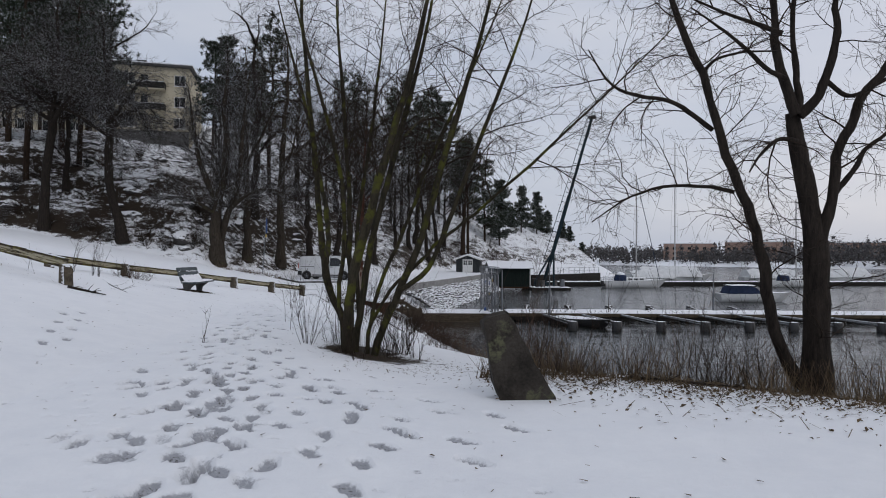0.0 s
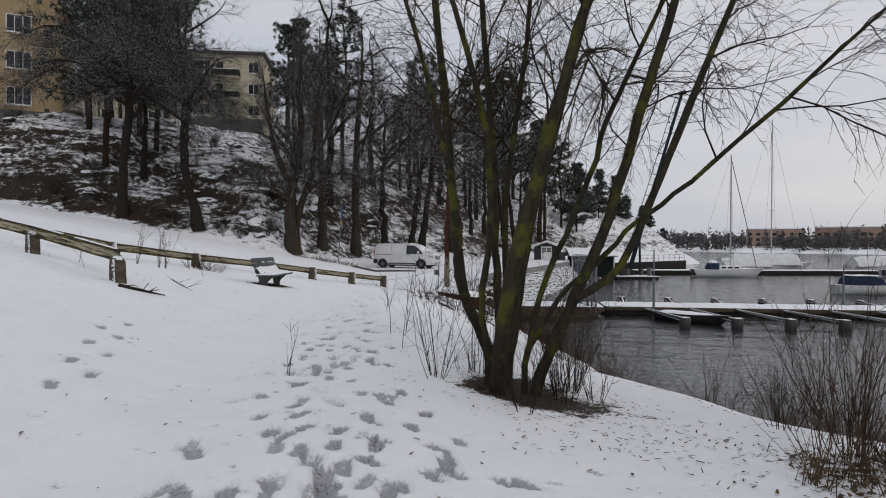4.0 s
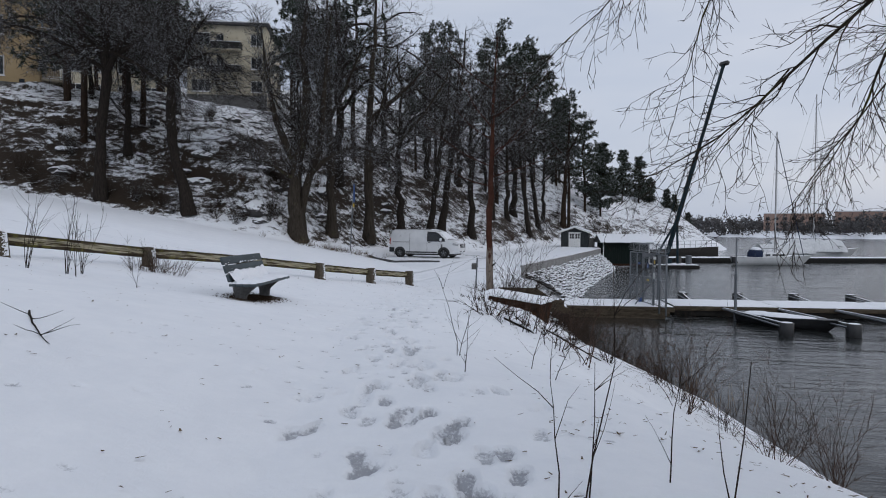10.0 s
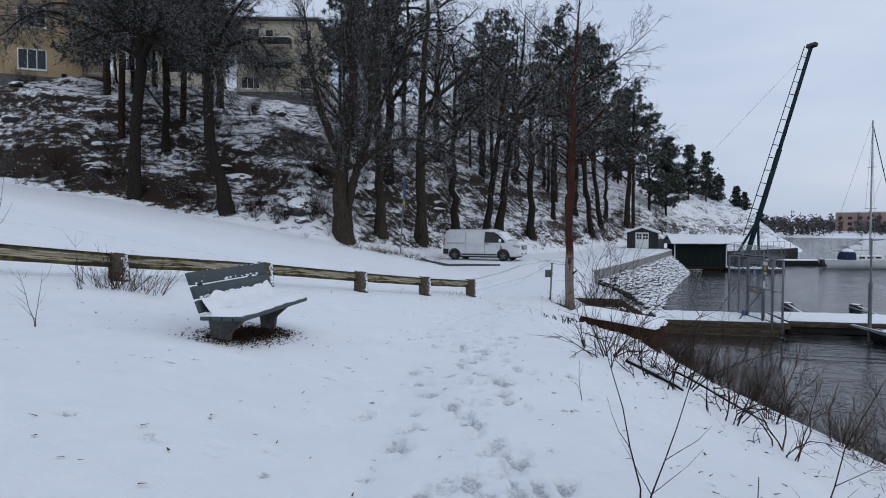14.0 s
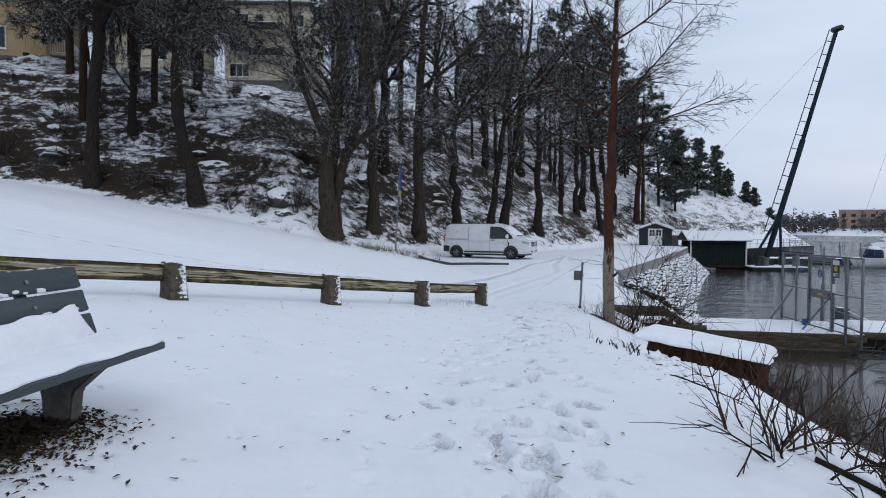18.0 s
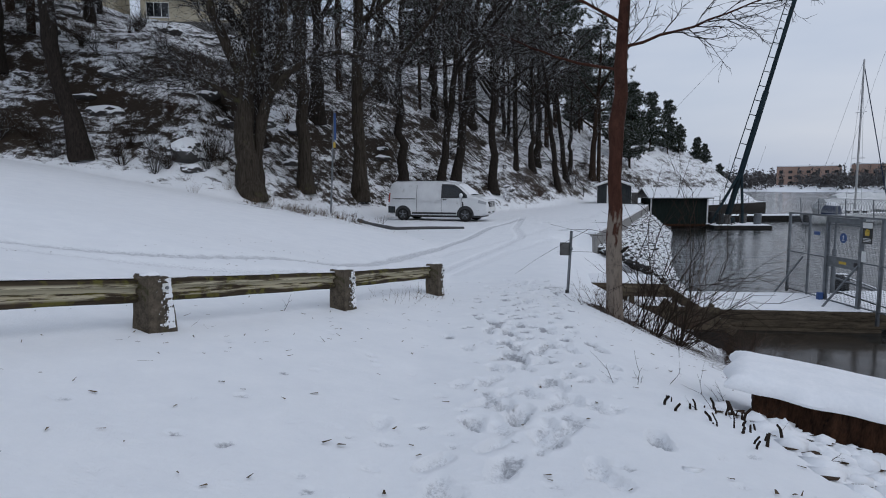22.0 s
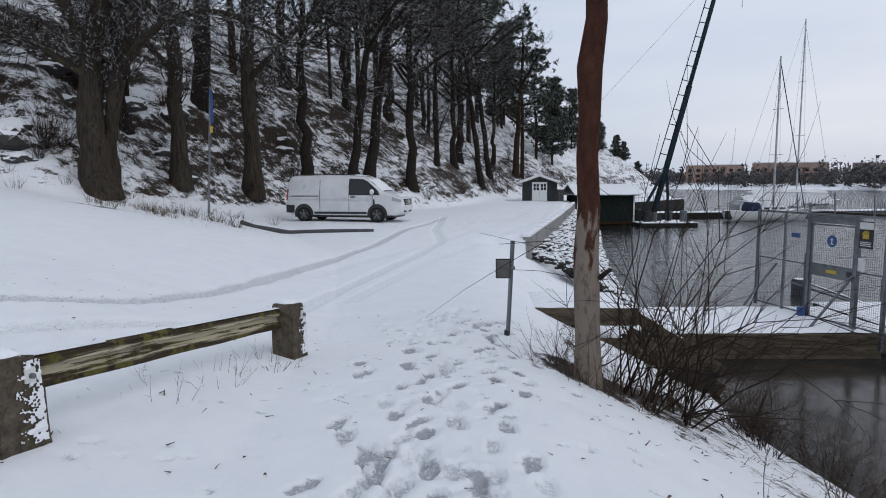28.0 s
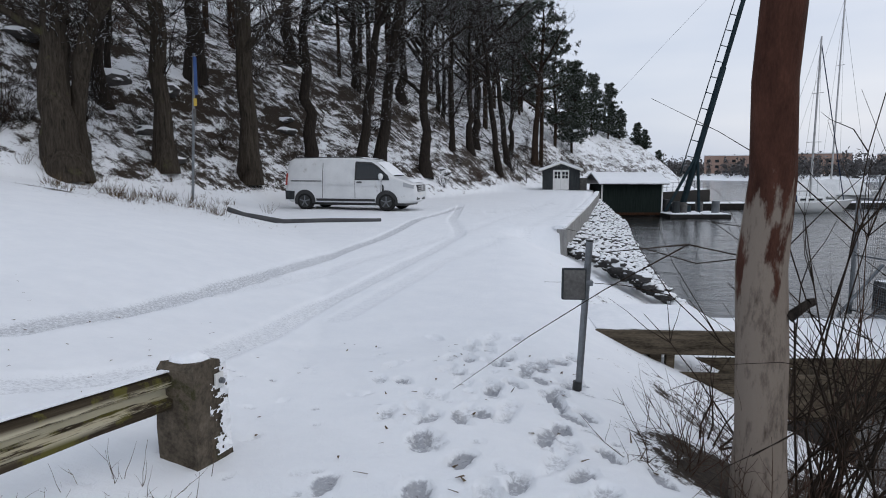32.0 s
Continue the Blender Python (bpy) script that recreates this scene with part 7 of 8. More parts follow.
prism(bm, [(-0.54, 2.61), (1.75, 3.425), (4.04, 2.61), (4.04, 2.7), (1.75, 3.53), (-0.54, 2.7)], -0.4, 5.3)
for v in bm.verts:
    v.co = Vector((v.co.y, v.co.x, v.co.z))
bmesh.ops.recalc_face_normals(bm, faces=bm.faces[:])
bmesh.ops.subdivide_edges(bm, edges=[e for e in bm.edges if abs((e.verts[0].co - e.verts[1].co).x) > 2], cuts=14)
for v in bm.verts:
    v.co.z += 0.03 * noise.noise(v.co * 1.3)
part("roof_snow", bm, SNOW, boat_house, "thick snow on the roof")
bm = bmesh.new()
prism(bm, [(0.0, 2.55), (1.75, 3.3), (3.5, 2.55)], 4.84, 4.88)
for v in bm.verts:
    v.co = Vector((v.co.y, v.co.x, v.co.z))
bmesh.ops.recalc_face_normals(bm, faces=bm.faces[:])
part("gable", bm, HUT_GREEN, boat_house)

shed = thing("garden_shed", Matrix.Translation((-1.75, 82.0, 1.95)) @ Matrix.Rotation(-0.12, 4, "Z"), "small dark grey boarded shed with white double door and snowy roof", "shed")
part("wall", boxm(0.03, 2.97, 0.03, 2.8, 0.0, 1.75), HUT_GREY, shed)
clad(shed, "front", 0.0, 3.0, 0.0, 0.02, 1.75, HUT_GREY, "y", 0.15, gable=0.5)
clad(shed, "side", 0.0, 2.8, 3.0, 0.02, 1.75, HUT_GREY, "x", 0.18)
door = part("door", boxm(0.85, 2.15, -0.05, -0.022, 0.12, 1.75, 0.006), WHITE_PAINT, shed, "white double door with small panes")
part("door_gap", boxm(1.495, 1.505, -0.056, -0.051, 0.14, 1.73), BLACK_PLASTIC, door)
for x in (0.98, 1.24, 1.6, 1.86):
    for z in (1.05, 1.35):
        part("pane", boxm(x, x + 0.2, -0.058, -0.051, z, z + 0.25), GLASS_DARK, door)
for s in (-1, 1):
    bm = bmesh.new()
    box(bm, -0.0, 1.85, -0.3, 3.0, 0.0, 0.05, 0.0, Matrix.Translation((1.5, 0, 2.28)) @ Matrix.Rotation(s * 0.33 + (math.pi if s < 0 else 0), 4, "Y") @ (Matrix.Identity(4) if s > 0 else Matrix.Rotation(math.pi, 4, "X") @ Matrix.Translation((0, -2.7, -0.05))))
    part("roof_half", bm, ROOF_DARK, shed)
bm = bmesh.new()
prism(bm, [(-0.28, 1.72), (1.5, 2.36), (3.28, 1.72), (3.28, 1.84), (1.5, 2.48), (-0.28, 1.84)], -0.32, 3.02)
part("roof_snow", bm, SNOW, shed)
for s in (-1, 1):
    bm = bmesh.new()
    box(bm, 0, 1.86, -0.345, -0.325, -0.1, 0.0, 0.0, Matrix.Translation((1.5, 0, 2.35)) @ Matrix.Rotation(0.345, 4, "Y") if s > 0 else Matrix.Translation((1.5, 0, 2.35)) @ Matrix.Diagonal((-1, 1, 1, 1)) @ Matrix.Rotation(0.345, 4, "Y"))
    bmesh.ops.recalc_face_normals(bm, faces=bm.faces[:])
    part("barge_board", bm, WHITE_PAINT, shed)
part("lean_to", boxm(3.05, 3.6, 0.3, 2.2, 0.0, 1.1, 0.02), CONCRETE_GREY, shed, "pale grey locker against the side")

# the stair up the hill
stair = thing("hillside_stair", Matrix.Translation((-3.2, 88.5, 2.6)) @ Matrix.Rotation(0.5, 4, "Z"), "long straight outdoor stair with handrails up the hill", "stair")
for k in range(20):
    part("step", boxm(-0.6, 0.6, 0.32 * k, 0.32 * k + 0.3, 0.2 * k, 0.2 * k + 0.06), WOOD_OLD, stair)
for s in (-0.66, 0.66):
    part("handrail", rodm((s, 0, 1.0), (s, 6.4, 5.0), 0.04, n=6), WOOD_DARK, stair)
    part("stringer", rodm((s, 0, -0.1), (s, 6.4, 3.9), 0.07, n=6), WOOD_DARK, stair)
    for k in range(5):
        part("baluster", rodm((s, 1.6 * k, 1.0 * k - 0.4), (s, 1.6 * k, 1.0 * k + 1.0), 0.03, n=6), WOOD_DARK, stair)

# ---------------------------------------------------------------- crane on its raft
raft = thing("work_raft", Matrix.Translation((9.9, 80.5, 0)) @ Matrix.Rotation(0.1, 4, "Z"), "low work raft with snow, drums and gear beside the boathouse", "raft")
part("hull", boxm(-2.4, 2.4, -1.8, 1.8, -0.2, 0.3, 0.05), WOOD_DARK, raft)
snow_on(-2.4, 2.4, -1.8, 1.8, 0.302, 0.08, 61, raft)
for x, y, h, mat in ((-1.6, -0.9, 0.9, HUT_GREY), (-0.9, -0.6, 0.8, CONCRETE_GREY), (1.5, -1.0, 0.95, STEEL), (1.0, 0.8, 0.8, CONCRETE_GREY), (-1.7, 0.8, 1.0, BLACK_PLASTIC)):
    d = thing("drum", raft.matrix_world @ Matrix.Translation((x, y, 0.36)), "upright work drum standing on the snowy raft", "drum", "drums on the raft")
    part("shell", rodm((0, 0, 0), (0, 0, h), 0.3, n=16), mat, d)
    part("rim", rodm((0, 0, h * 0.5), (0, 0, h * 0.5 + 0.04), 0.315, n=16), mat, d)
crane = thing("mast_crane", Matrix.Translation((9.3, 81.2, 0.35)), "tall leaning dark blue-green crane boom with a ladder", "crane")
top = Vector((16.3, 85.85, 22.95)) - Vector((9.3, 81.2, 0.35))
way = top.normalized()
rot = way.to_track_quat("Z", "Y").to_matrix().to_4x4()
L = top.length
bm = bmesh.new()
for a, b, r in ((0.0, 0.52, 0.18), (0.5, 1.0, 0.14)):
    made = box(bm, -r, r, -r, r, L * a, L * b, 0.03)
bmesh.ops.transform(bm, matrix=rot, verts=bm.verts[:])
part("boom", bm, CRANE_BLUE, crane)
bm = bmesh.new()
box(bm, -0.6, 0.5, -0.22, 0.22, L - 0.35, L + 0.05, 0.05, rot)
part("boom_head", bm, BLACK_PLASTIC, crane)
# the ladder runs on the shoreward side
side = Vector((-1, 0.1, 0)) - way * Vector((-1, 0.1, 0)).dot(way)
side.normalize()
acr = way.cross(side)
lad = part("ladder", rodm(side * 0.85 + way * 3, side * 0.6 + way * (L - 0.3), 0.045, n=5), CRANE_BLUE, crane)
for k in range(15):
    s = 3.2 + k * (L - 4) / 14.5
    part("rung", rodm(side * 0.2 + way * s, side * (0.85 - 0.25 * k / 14) + way * s, 0.04, n=5), CRANE_BLUE, lad)
part("leg", rodm((1.3, -0.5, 0.0), way * 5, 0.12, n=8), CRANE_BLUE, crane)
part("leg", rodm((-1.4, -0.6, 0.0), way * 5, 0.12, n=8), CRANE_BLUE, crane)
part("turntable", rodm((0, 0, -0.1), (0, 0, 0.5), 0.8, n=18), CRANE_BLUE, crane)
part("guy_wire", rodm(way * (L - 0.5), Vector((-9, 14, 4)), 0.012, n=4), STEEL, crane)

# the quay below the cape
quay2 = thing("stone_quay", Matrix.Translation((12.5, 104, 0)) @ Matrix.Rotation(0.95, 4, "Z"), "low dark quay with a railing below the rocky cape", "quay")
part("quay_body", boxm(-8, 14, -3.0, 0, -0.5, 1.4, 0.05), WOOD_DARK, quay2)
snow_on(-8, 14, -3.0, 0, 1.402, 0.1, 66, quay2, step=0.6)
for k in range(12):
    part("railing_post", rodm((-7.5 + 1.9 * k, -2.9, 1.4), (-7.5 + 1.9 * k, -2.9, 2.4), 0.03, n=5), STEEL, quay2)
for z in (1.9, 2.4):
    part("railing_bar", rodm((-7.5, -2.9, z), (13.4, -2.9, z), 0.025, n=5), STEEL, quay2)


# ---------------------------------------------------------------- boats
def hull_mesh(L, B, H, transom=0.75):
    """A boat's hull with sheer and a raked bow; x forward, keel line below z 0."""
    bm = bmesh.new()
    rows = []
    for i in range(15):
        u = i / 14
        w = B / 2 * (1 - abs(2 * u - 0.75) ** 2.4 / (1.25 ** 2.4)) * (transom + (1 - transom) * min(1, u * 3)) if u < 0.98 else 0.02
        x = -L / 2 + L * u
        sheer = H * (0.85 + 0.25 * (u - 0.3) ** 2 * 2)
        row = []
        for j in range(-5, 6):
            v = j / 5
            a = abs(v)
            y = w * (1 - (1 - a) ** 1.8) * (1 if v >= 0 else -1)
            z = -0.35 * H + (sheer + 0.35 * H) * a ** 2.2
            row.append(bm.verts.new((x + (0.12 * L * (z / H) if u > 0.8 else 0.03 * L * (-(z / H)) * (u < 0.05)), y, z)))
        rows.append(row)
    for a, b in zip(rows[:-1], rows[1:]):
        for k in range(10):
            bm.faces.new((a[k], a[k + 1], b[k + 1], b[k]))
    bm.faces.new(rows[0][::-1])
    for a, b in zip(rows[:-1], rows[1:]):
        bm.faces.new((a[10], a[0], b[0], b[10]))
    bmesh.ops.recalc_face_normals(bm, faces=bm.faces[:])
    return bm


def sail_boat(x, y, turn, L, mast, label, cover=False, boom=True):
    t = thing("sailing_boat", Matrix.Translation((x, y, 0.12)) @ Matrix.Rotation(turn, 4, "Z"), label, "sailing boat", "boats along the far pontoon")
    B, H = L * 0.31, L * 0.115
    part("hull", hull_mesh(L, B, H), GELCOAT, t)
    bm = bmesh.new()
    if cover:
        prism(bm, [(-B / 2 - 0.05, H * 0.75), (-B * 0.42, H * 1.25), (-B * 0.12, H * 2.0), (B * 0.12, H * 2.0), (B * 0.42, H * 1.25), (B / 2 + 0.05, H * 0.75)], -L * 0.46, L * 0.4)
        for v in bm.verts:
            v.co = Vector((v.co.y, v.co.x, v.co.z))
        bmesh.ops.subdivide_edges(bm, edges=[e for e in bm.edges if abs((e.verts[0].co - e.verts[1].co).x) > 2], cuts=9)
        for v in bm.verts:
            v.co.z *= 1 - 0.1 * (v.co.x / L * 2) ** 2 + 0.05 * math.sin(v.co.x * 4)
        bmesh.ops.recalc_face_normals(bm, faces=bm.faces[:])
        part("cover", bm, TARP_WHITE, t, "white winter tarpaulin")
    else:
        box(bm, -L * 0.15, L * 0.22, -B * 0.26, B * 0.26, H * 0.7, H * 1.35, 0.12)
        cabin = part("cabin", bm, GELCOAT, t)
        for s in (-1, 1):
            for k in range(3):
                part("cabin_window", boxm(-L * 0.1 + k * L * 0.1, -L * 0.03 + k * L * 0.1, s * B * 0.262 - 0.01, s * B * 0.262 + 0.01, H * 1.0, H * 1.2, 0.004), GLASS_DARK, cabin)
        bm = bmesh.new()
        bmesh.ops.create_uvsphere(bm, u_segments=16, v_segments=8, radius=1.0, matrix=Matrix.Translation((-L * 0.2, 0, H * 1.0)) @ Matrix.Diagonal((L * 0.11, B * 0.34, H * 1.05, 1)))
        part("spray_hood", bm, TARP_BLUE, t, "dark blue canvas spray hood")
        bm = bmesh.new()
        bmesh.ops.create_uvsphere(bm, u_segments=14, v_segments=6, radius=1.0, matrix=Matrix.Translation((-L * 0.2, 0, H * 1.55)) @ Matrix.Diagonal((L * 0.085, B * 0.27, H * 0.55, 1)))
        part("hood_snow", bm, SNOW, t)
        snow_on(L * 0.2, L * 0.42, -B * 0.2, B * 0.2, H * 0.95, 0.08, 70, t)
        bm = bmesh.new()
        for s in (-1, 1):
            for k in range(6):
                px = -L * 0.44 + L * 0.165 * k
                rod(bm, (px, s * B * 0.4 * (1 - (k / 6) ** 3), H * 0.8), (px, s * B * 0.4 * (1 - (k / 6) ** 3), H * 0.8 + 0.6), 0.014, n=4)
        part("stanchions", bm, STEEL, t)
        part("stern_rail", rodm((-L * 0.46, -B * 0.3, H * 1.5), (-L * 0.46, B * 0.3, H * 1.5), 0.02, n=5), STEEL, t)
        part("outboard", boxm(-L * 0.56, -L * 0.49, -B * 0.25, -B * 0.1, H * 0.1, H * 0.9, 0.04), BLACK_PLASTIC, t)
    mx = L * 0.08
    if mast < 1:
        return t
    part("mast", rodm((mx, 0, H), (mx, 0, mast), 0.1, 0.075, n=8), ALU, t)
    for h, w in ((0.4, 0.9), (0.68, 0.7)):
        part("spreader", rodm((mx, -w, mast * h), (mx, w, mast * h + 0.05), 0.03, n=5), ALU, t)
    for s in (-1, 1):
        part("shroud", rodm((mx - 0.2, s * B * 0.45, H * 0.9), (mx, 0, mast * 0.97), 0.013, n=3), STEEL, t)
    part("forestay", rodm((L * 0.5, 0, H), (mx, 0, mast * 0.97), 0.045 if boom else 0.015, n=5), TARP_BLUE if boom else STEEL, t)
    part("backstay", rodm((-L * 0.48, 0, H), (mx, 0, mast), 0.013, n=3), STEEL, t)
    if boom:
        part("boom", rodm((mx, 0, H * 1.9), (-L * 0.4, 0, H * 1.85), 0.06, n=6), ALU, t)
    return t


def far_pier(x0, x1, y0, slope):
    t = thing("far_pontoon", Matrix.Translation((x0, y0, 0)) @ Matrix.Rotation(math.atan(slope), 4, "Z"), "long low far pontoon with dark sides under snow", "pontoon", "pontoons")
    L = (x1 - x0) * math.hypot(1, slope)
    part("pontoon_body", boxm(0, L, 0, 2.4, -0.1, 0.55, 0.03), WOOD_DARK, t)
    snow_on(0, L, 0, 2.4, 0.552, 0.1, 81, t, step=0.6)


far_pier(11.5, 70, 90.5, 0.2)
sail_boat(22.0, 87.6, 0.22, 8.2, 15.2, "white sailing boat with blue spray hood moored at the pontoon")
sail_boat(32.0, 103.5, 0.2, 11.5, 22.5, "large sailing boat under a white winter tarpaulin", True, False)
for k, (x, y, L, mast) in enumerate(((49.0, 106, 10, 0), (62, 109, 11, 0), (75, 111, 10, 14), (28.5, 101.5, 9, 0))):
    sail_boat(x, y, 0.2 + 0.05 * k, L, mast, "covered sailing boat moored along the far pontoon", True, False)
sail_boat(46, 93, 0.3, 8, 12.5, "white sailing boat moored at the near side of the pontoon", False, False)

mb = thing("motor_boat", Matrix.Translation((26.2, 61.0, 0.1)) @ Matrix.Rotation(0.12, 4, "Z"), "motor boat with dark cockpit cover under snow", "motor boat")
part("hull", hull_mesh(6.2, 2.3, 0.75, 0.9), GELCOAT, mb)
bm = bmesh.new()
prism(bm, [(-2.6, 0.6), (0.6, 0.6), (0.2, 1.2), (-1.0, 1.45), (-2.3, 1.3)], -0.85, 0.85)
bmesh.ops.bevel(bm, geom=bm.edges[:], offset=0.1, segments=2, affect="EDGES")
part("cockpit_cover", bm, TARP_BLUE, mb, "dark canvas cockpit cover")
snow_on(-2.2, 0.1, -0.8, 0.8, 1.4, 0.07, 90, mb)
snow_on(0.6, 2.5, -0.7, 0.7, 0.72, 0.08, 91, mb)
rb = thing("buoy", Matrix.Translation((33.5, 62, 0.3)), "orange-red mooring buoy with snow", "buoy")
part("ball", rodm((0, 0, -0.3), (0, 0, 0.4), 0.3, n=14), RED_PAINT, rb)
row = thing("rowing_boat", Matrix.Translation((6.6, 38.6, 0.06)) @ Matrix.Rotation(-0.75, 4, "Z"), "dark rowing boat filled with snow beside the pontoon", "rowing boat")
part("hull", hull_mesh(3.6, 1.35, 0.42, 0.8), BLACK_PLASTIC, row)
bm = bmesh.new()
bmesh.ops.create_uvsphere(bm, u_segments=20, v_segments=8, radius=1.0, matrix=Matrix.Translation((-0.05, 0, 0.36)) @ Matrix.Diagonal((1.6, 0.58, 0.12, 1)))
for v in bm.verts:
    v.co.z += 0.05 * noise.noise(v.co * 2)
part("snow_fill", bm, SNOW, row)


# ---------------------------------------------------------------- houses on the hill
def window(parent, x, z, w, h, y=-0.02, bars=2):
    f = part("window", boxm(x, x + w, y - 0.03, y, z, z + h, 0.01), WHITE_PAINT, parent)
    for k in range(bars):
        a = x + 0.07 + (w - 0.07) * k / bars
        part("pane", boxm(a, a + (w - 0.07) / bars - 0.07, y - 0.045, y - 0.032, z + 0.07, z + h - 0.07), GLASS_DARK, f)
    part("sill", boxm(x - 0.05, x + w + 0.05, y - 0.12, y - 0.001, z - 0.07, z - 0.005, 0.01), SNOW, f)


def balcony(parent, x, z, w, d, wood):
    b = part("balcony", boxm(x, x + w, -d, -0.003, z, z + 0.16, 0.01), PLASTER_CREAM, parent)
    part("balcony_front", boxm(x, x + w, -d - 0.04, -d + 0.02, z + 0.16, z + 1.05, 0.01), wood, b)
    part("balcony_side", boxm(x, x + 0.05, -d + 0.02, -0.01, z + 0.16, z + 1.05), wood, b)
    part("balcony_side", boxm(x + w - 0.05, x + w, -d + 0.02, -0.01, z + 0.16, z + 1.05), wood, b)
    part("snow_ledge", boxm(x, x + w, -d - 0.06, -d + 0.04, z + 1.052, z + 1.12, 0.02), SNOW, b)
    part("balcony_door", boxm(x + 0.5, x + 1.4, -0.03, -0.004, z + 0.18, z + 2.3), GLASS_DARK, b)


cream = thing("apartment_house", Matrix.Translation((-50.2, 86.0, 21.2)) @ Matrix.Rotation(0.28, 4, "Z"), "cream plastered three-storey house with balconies and flat roof", "house")
part("wall", boxm(0, 10.2, 0, 12, -3, 9.6, 0.02), PLASTER_CREAM, cream)
part("plinth", boxm(-0.05, 10.25, -0.05, -0.003, -3, 0.5), CONCRETE_GREY, cream)
roof = part("roof", boxm(-0.5, 10.7, -0.6, 12.5, 9.6, 9.9, 0.03), ROOF_DARK, cream)
part("roof_snow", boxm(-0.5, 10.7, -0.6, 12.5, 9.905, 10.05, 0.03), SNOW, roof)
part("chimney", boxm(2.2, 3.6, 4, 5.2, 9.92, 11.6, 0.03), ROOF_DARK, roof)
for z in (0.9, 3.95, 7.0):
    window(cream, 8.2, z, 1.5, 1.5, bars=2)
    window(cream, 0.6, z, 2.4, 1.6, bars=3)
balcony(cream, 3.3, 6.1, 3.8, 1.3, WOOD_DARK)
balcony(cream, 3.3, 3.05, 3.8, 1.3, WOOD_DARK)
wing = thing("house_wing", Matrix.Translation((-62.5, 78.5, 19.5)) @ Matrix.Rotation(0.45, 4, "Z"), "lower cream house wing with dark base behind trees", "house")
part("wall", boxm(0, 12, 0, 9, -3, 7.0, 0.02), PLASTER_CREAM, wing)
part("roof", boxm(-0.4, 12.4, -0.5, 9.5, 7.0, 7.3, 0.03), ROOF_DARK, wing)
for z in (0.9, 3.9):
    for x in (0.8, 3.6, 6.4, 9.4):
        window(wing, x, z, 1.7, 1.5)
yel = thing("yellow_house", Matrix.Translation((-50.3, 46.0, 14.6)) @ Matrix.Rotation(0.61, 4, "Z"), "yellow plastered house with gable, balconies and white windows", "house")
bm = bmesh.new()
prism(bm, [(0, -5), (11.0, -5), (11.0, 9.9), (5.5, 13.6), (0, 9.9)], 0, 12)
part("wall", bm, PLASTER_YELLOW, yel)
part("plinth", boxm(-0.05, 11.04, -0.05, -0.003, -5, 0.3), CONCRETE_GREY, yel)
bm = bmesh.new()
prism(bm, [(-0.6, 9.6), (5.5, 13.8), (11.6, 9.6), (11.6, 9.85), (5.5, 14.1), (-0.6, 9.85)], -0.6, 12.5)
part("roof", bm, RED_ROOF, yel)
for z in (0.75, 3.75, 6.75):
    window(yel, 7.0, z, 1.8, 1.45, bars=3)
    window(yel, 3.6, z, 1.8, 1.45, bars=3)
    window(yel, 0.6, z, 1.8, 1.45, bars=3)
part("cellar_window", boxm(9.7, 10.05, -0.03, -0.004, -0.1, 0.6), GLASS_DARK, yel)
for z in (0.8, 3.8, 6.8):
    b = part("balcony", boxm(11.003, 12.4, 0.8, 4.2, z, z + 0.16), PLASTER_CREAM, yel)
    for y in (0.8, 4.16):
        part("balcony_rail", boxm(11.02, 12.4, y, y + 0.04, z + 1.0, z + 1.06), WHITE_PAINT, b)
    part("balcony_rail", boxm(12.36, 12.4, 0.841, 4.159, z + 1.0, z + 1.06), WHITE_PAINT, b)
    for k in range(24):
        part("baluster", boxm(12.37, 12.39, 0.86 + 0.14 * k, 0.875 + 0.14 * k, z + 0.161, z + 0.999), WHITE_PAINT, b)
    for k in range(9):
        part("baluster", boxm(11.1 + 0.14 * k, 11.115 + 0.14 * k, 0.81, 0.83, z + 0.161, z + 0.999), WHITE_PAINT, b)
    part("balcony_door", boxm(11.003, 11.03, 1.2, 2.1, z + 0.17, z + 2.2), GLASS_DARK, b)
    part("snow_ledge", boxm(11.1, 12.4, 0.84, 4.16, z + 0.162, z + 0.22, 0.01), SNOW, b)


# ---------------------------------------------------------------- the far shore
rf = np.random.RandomState(9)
FV, FF = [], []
for n in range(1100):
    t = rf.rand()
    x = float(lerp(t, [0, 0.25, 0.5, 0.75, 1], [330, 190, 110, 20, -300]))
    y = float(lerp(t, [0, 0.25, 0.5, 0.75, 1], [150, 280, 360, 480, 620]))
    d = rf.uniform(2, 75)
    x, y = x + d * 0.72 + rf.normal(0, 3), y + d * 0.68 + rf.normal(0, 3)
    z = max(ground_z(x, y), 0.5)
    h, w = rf.uniform(5, 11) * (1.25 if x > 150 else 1.0), rf.uniform(1.4, 3.2)
    for k in range(44):
        a, q = rf.uniform(0, 6.28), rf.rand() ** 0.6
        c = np.array((x + w * q * math.cos(a), y + w * q * math.sin(a), z + h * rf.uniform(0.0, 1.0) * (1.05 - 0.45 * q)))
        e = rf.normal(0, 0.6, (3, 3)) * (1, 1, 1.1)
        o = len(FV)
        FV.extend([tuple(c + v) for v in e])
        FF.append((o, o + 1, o + 2))
tagged(raw("far_woods", FV, FF, WOODS, flat=True), "grey-brown frosted woods along the far shore", "woods", kind="stuff")


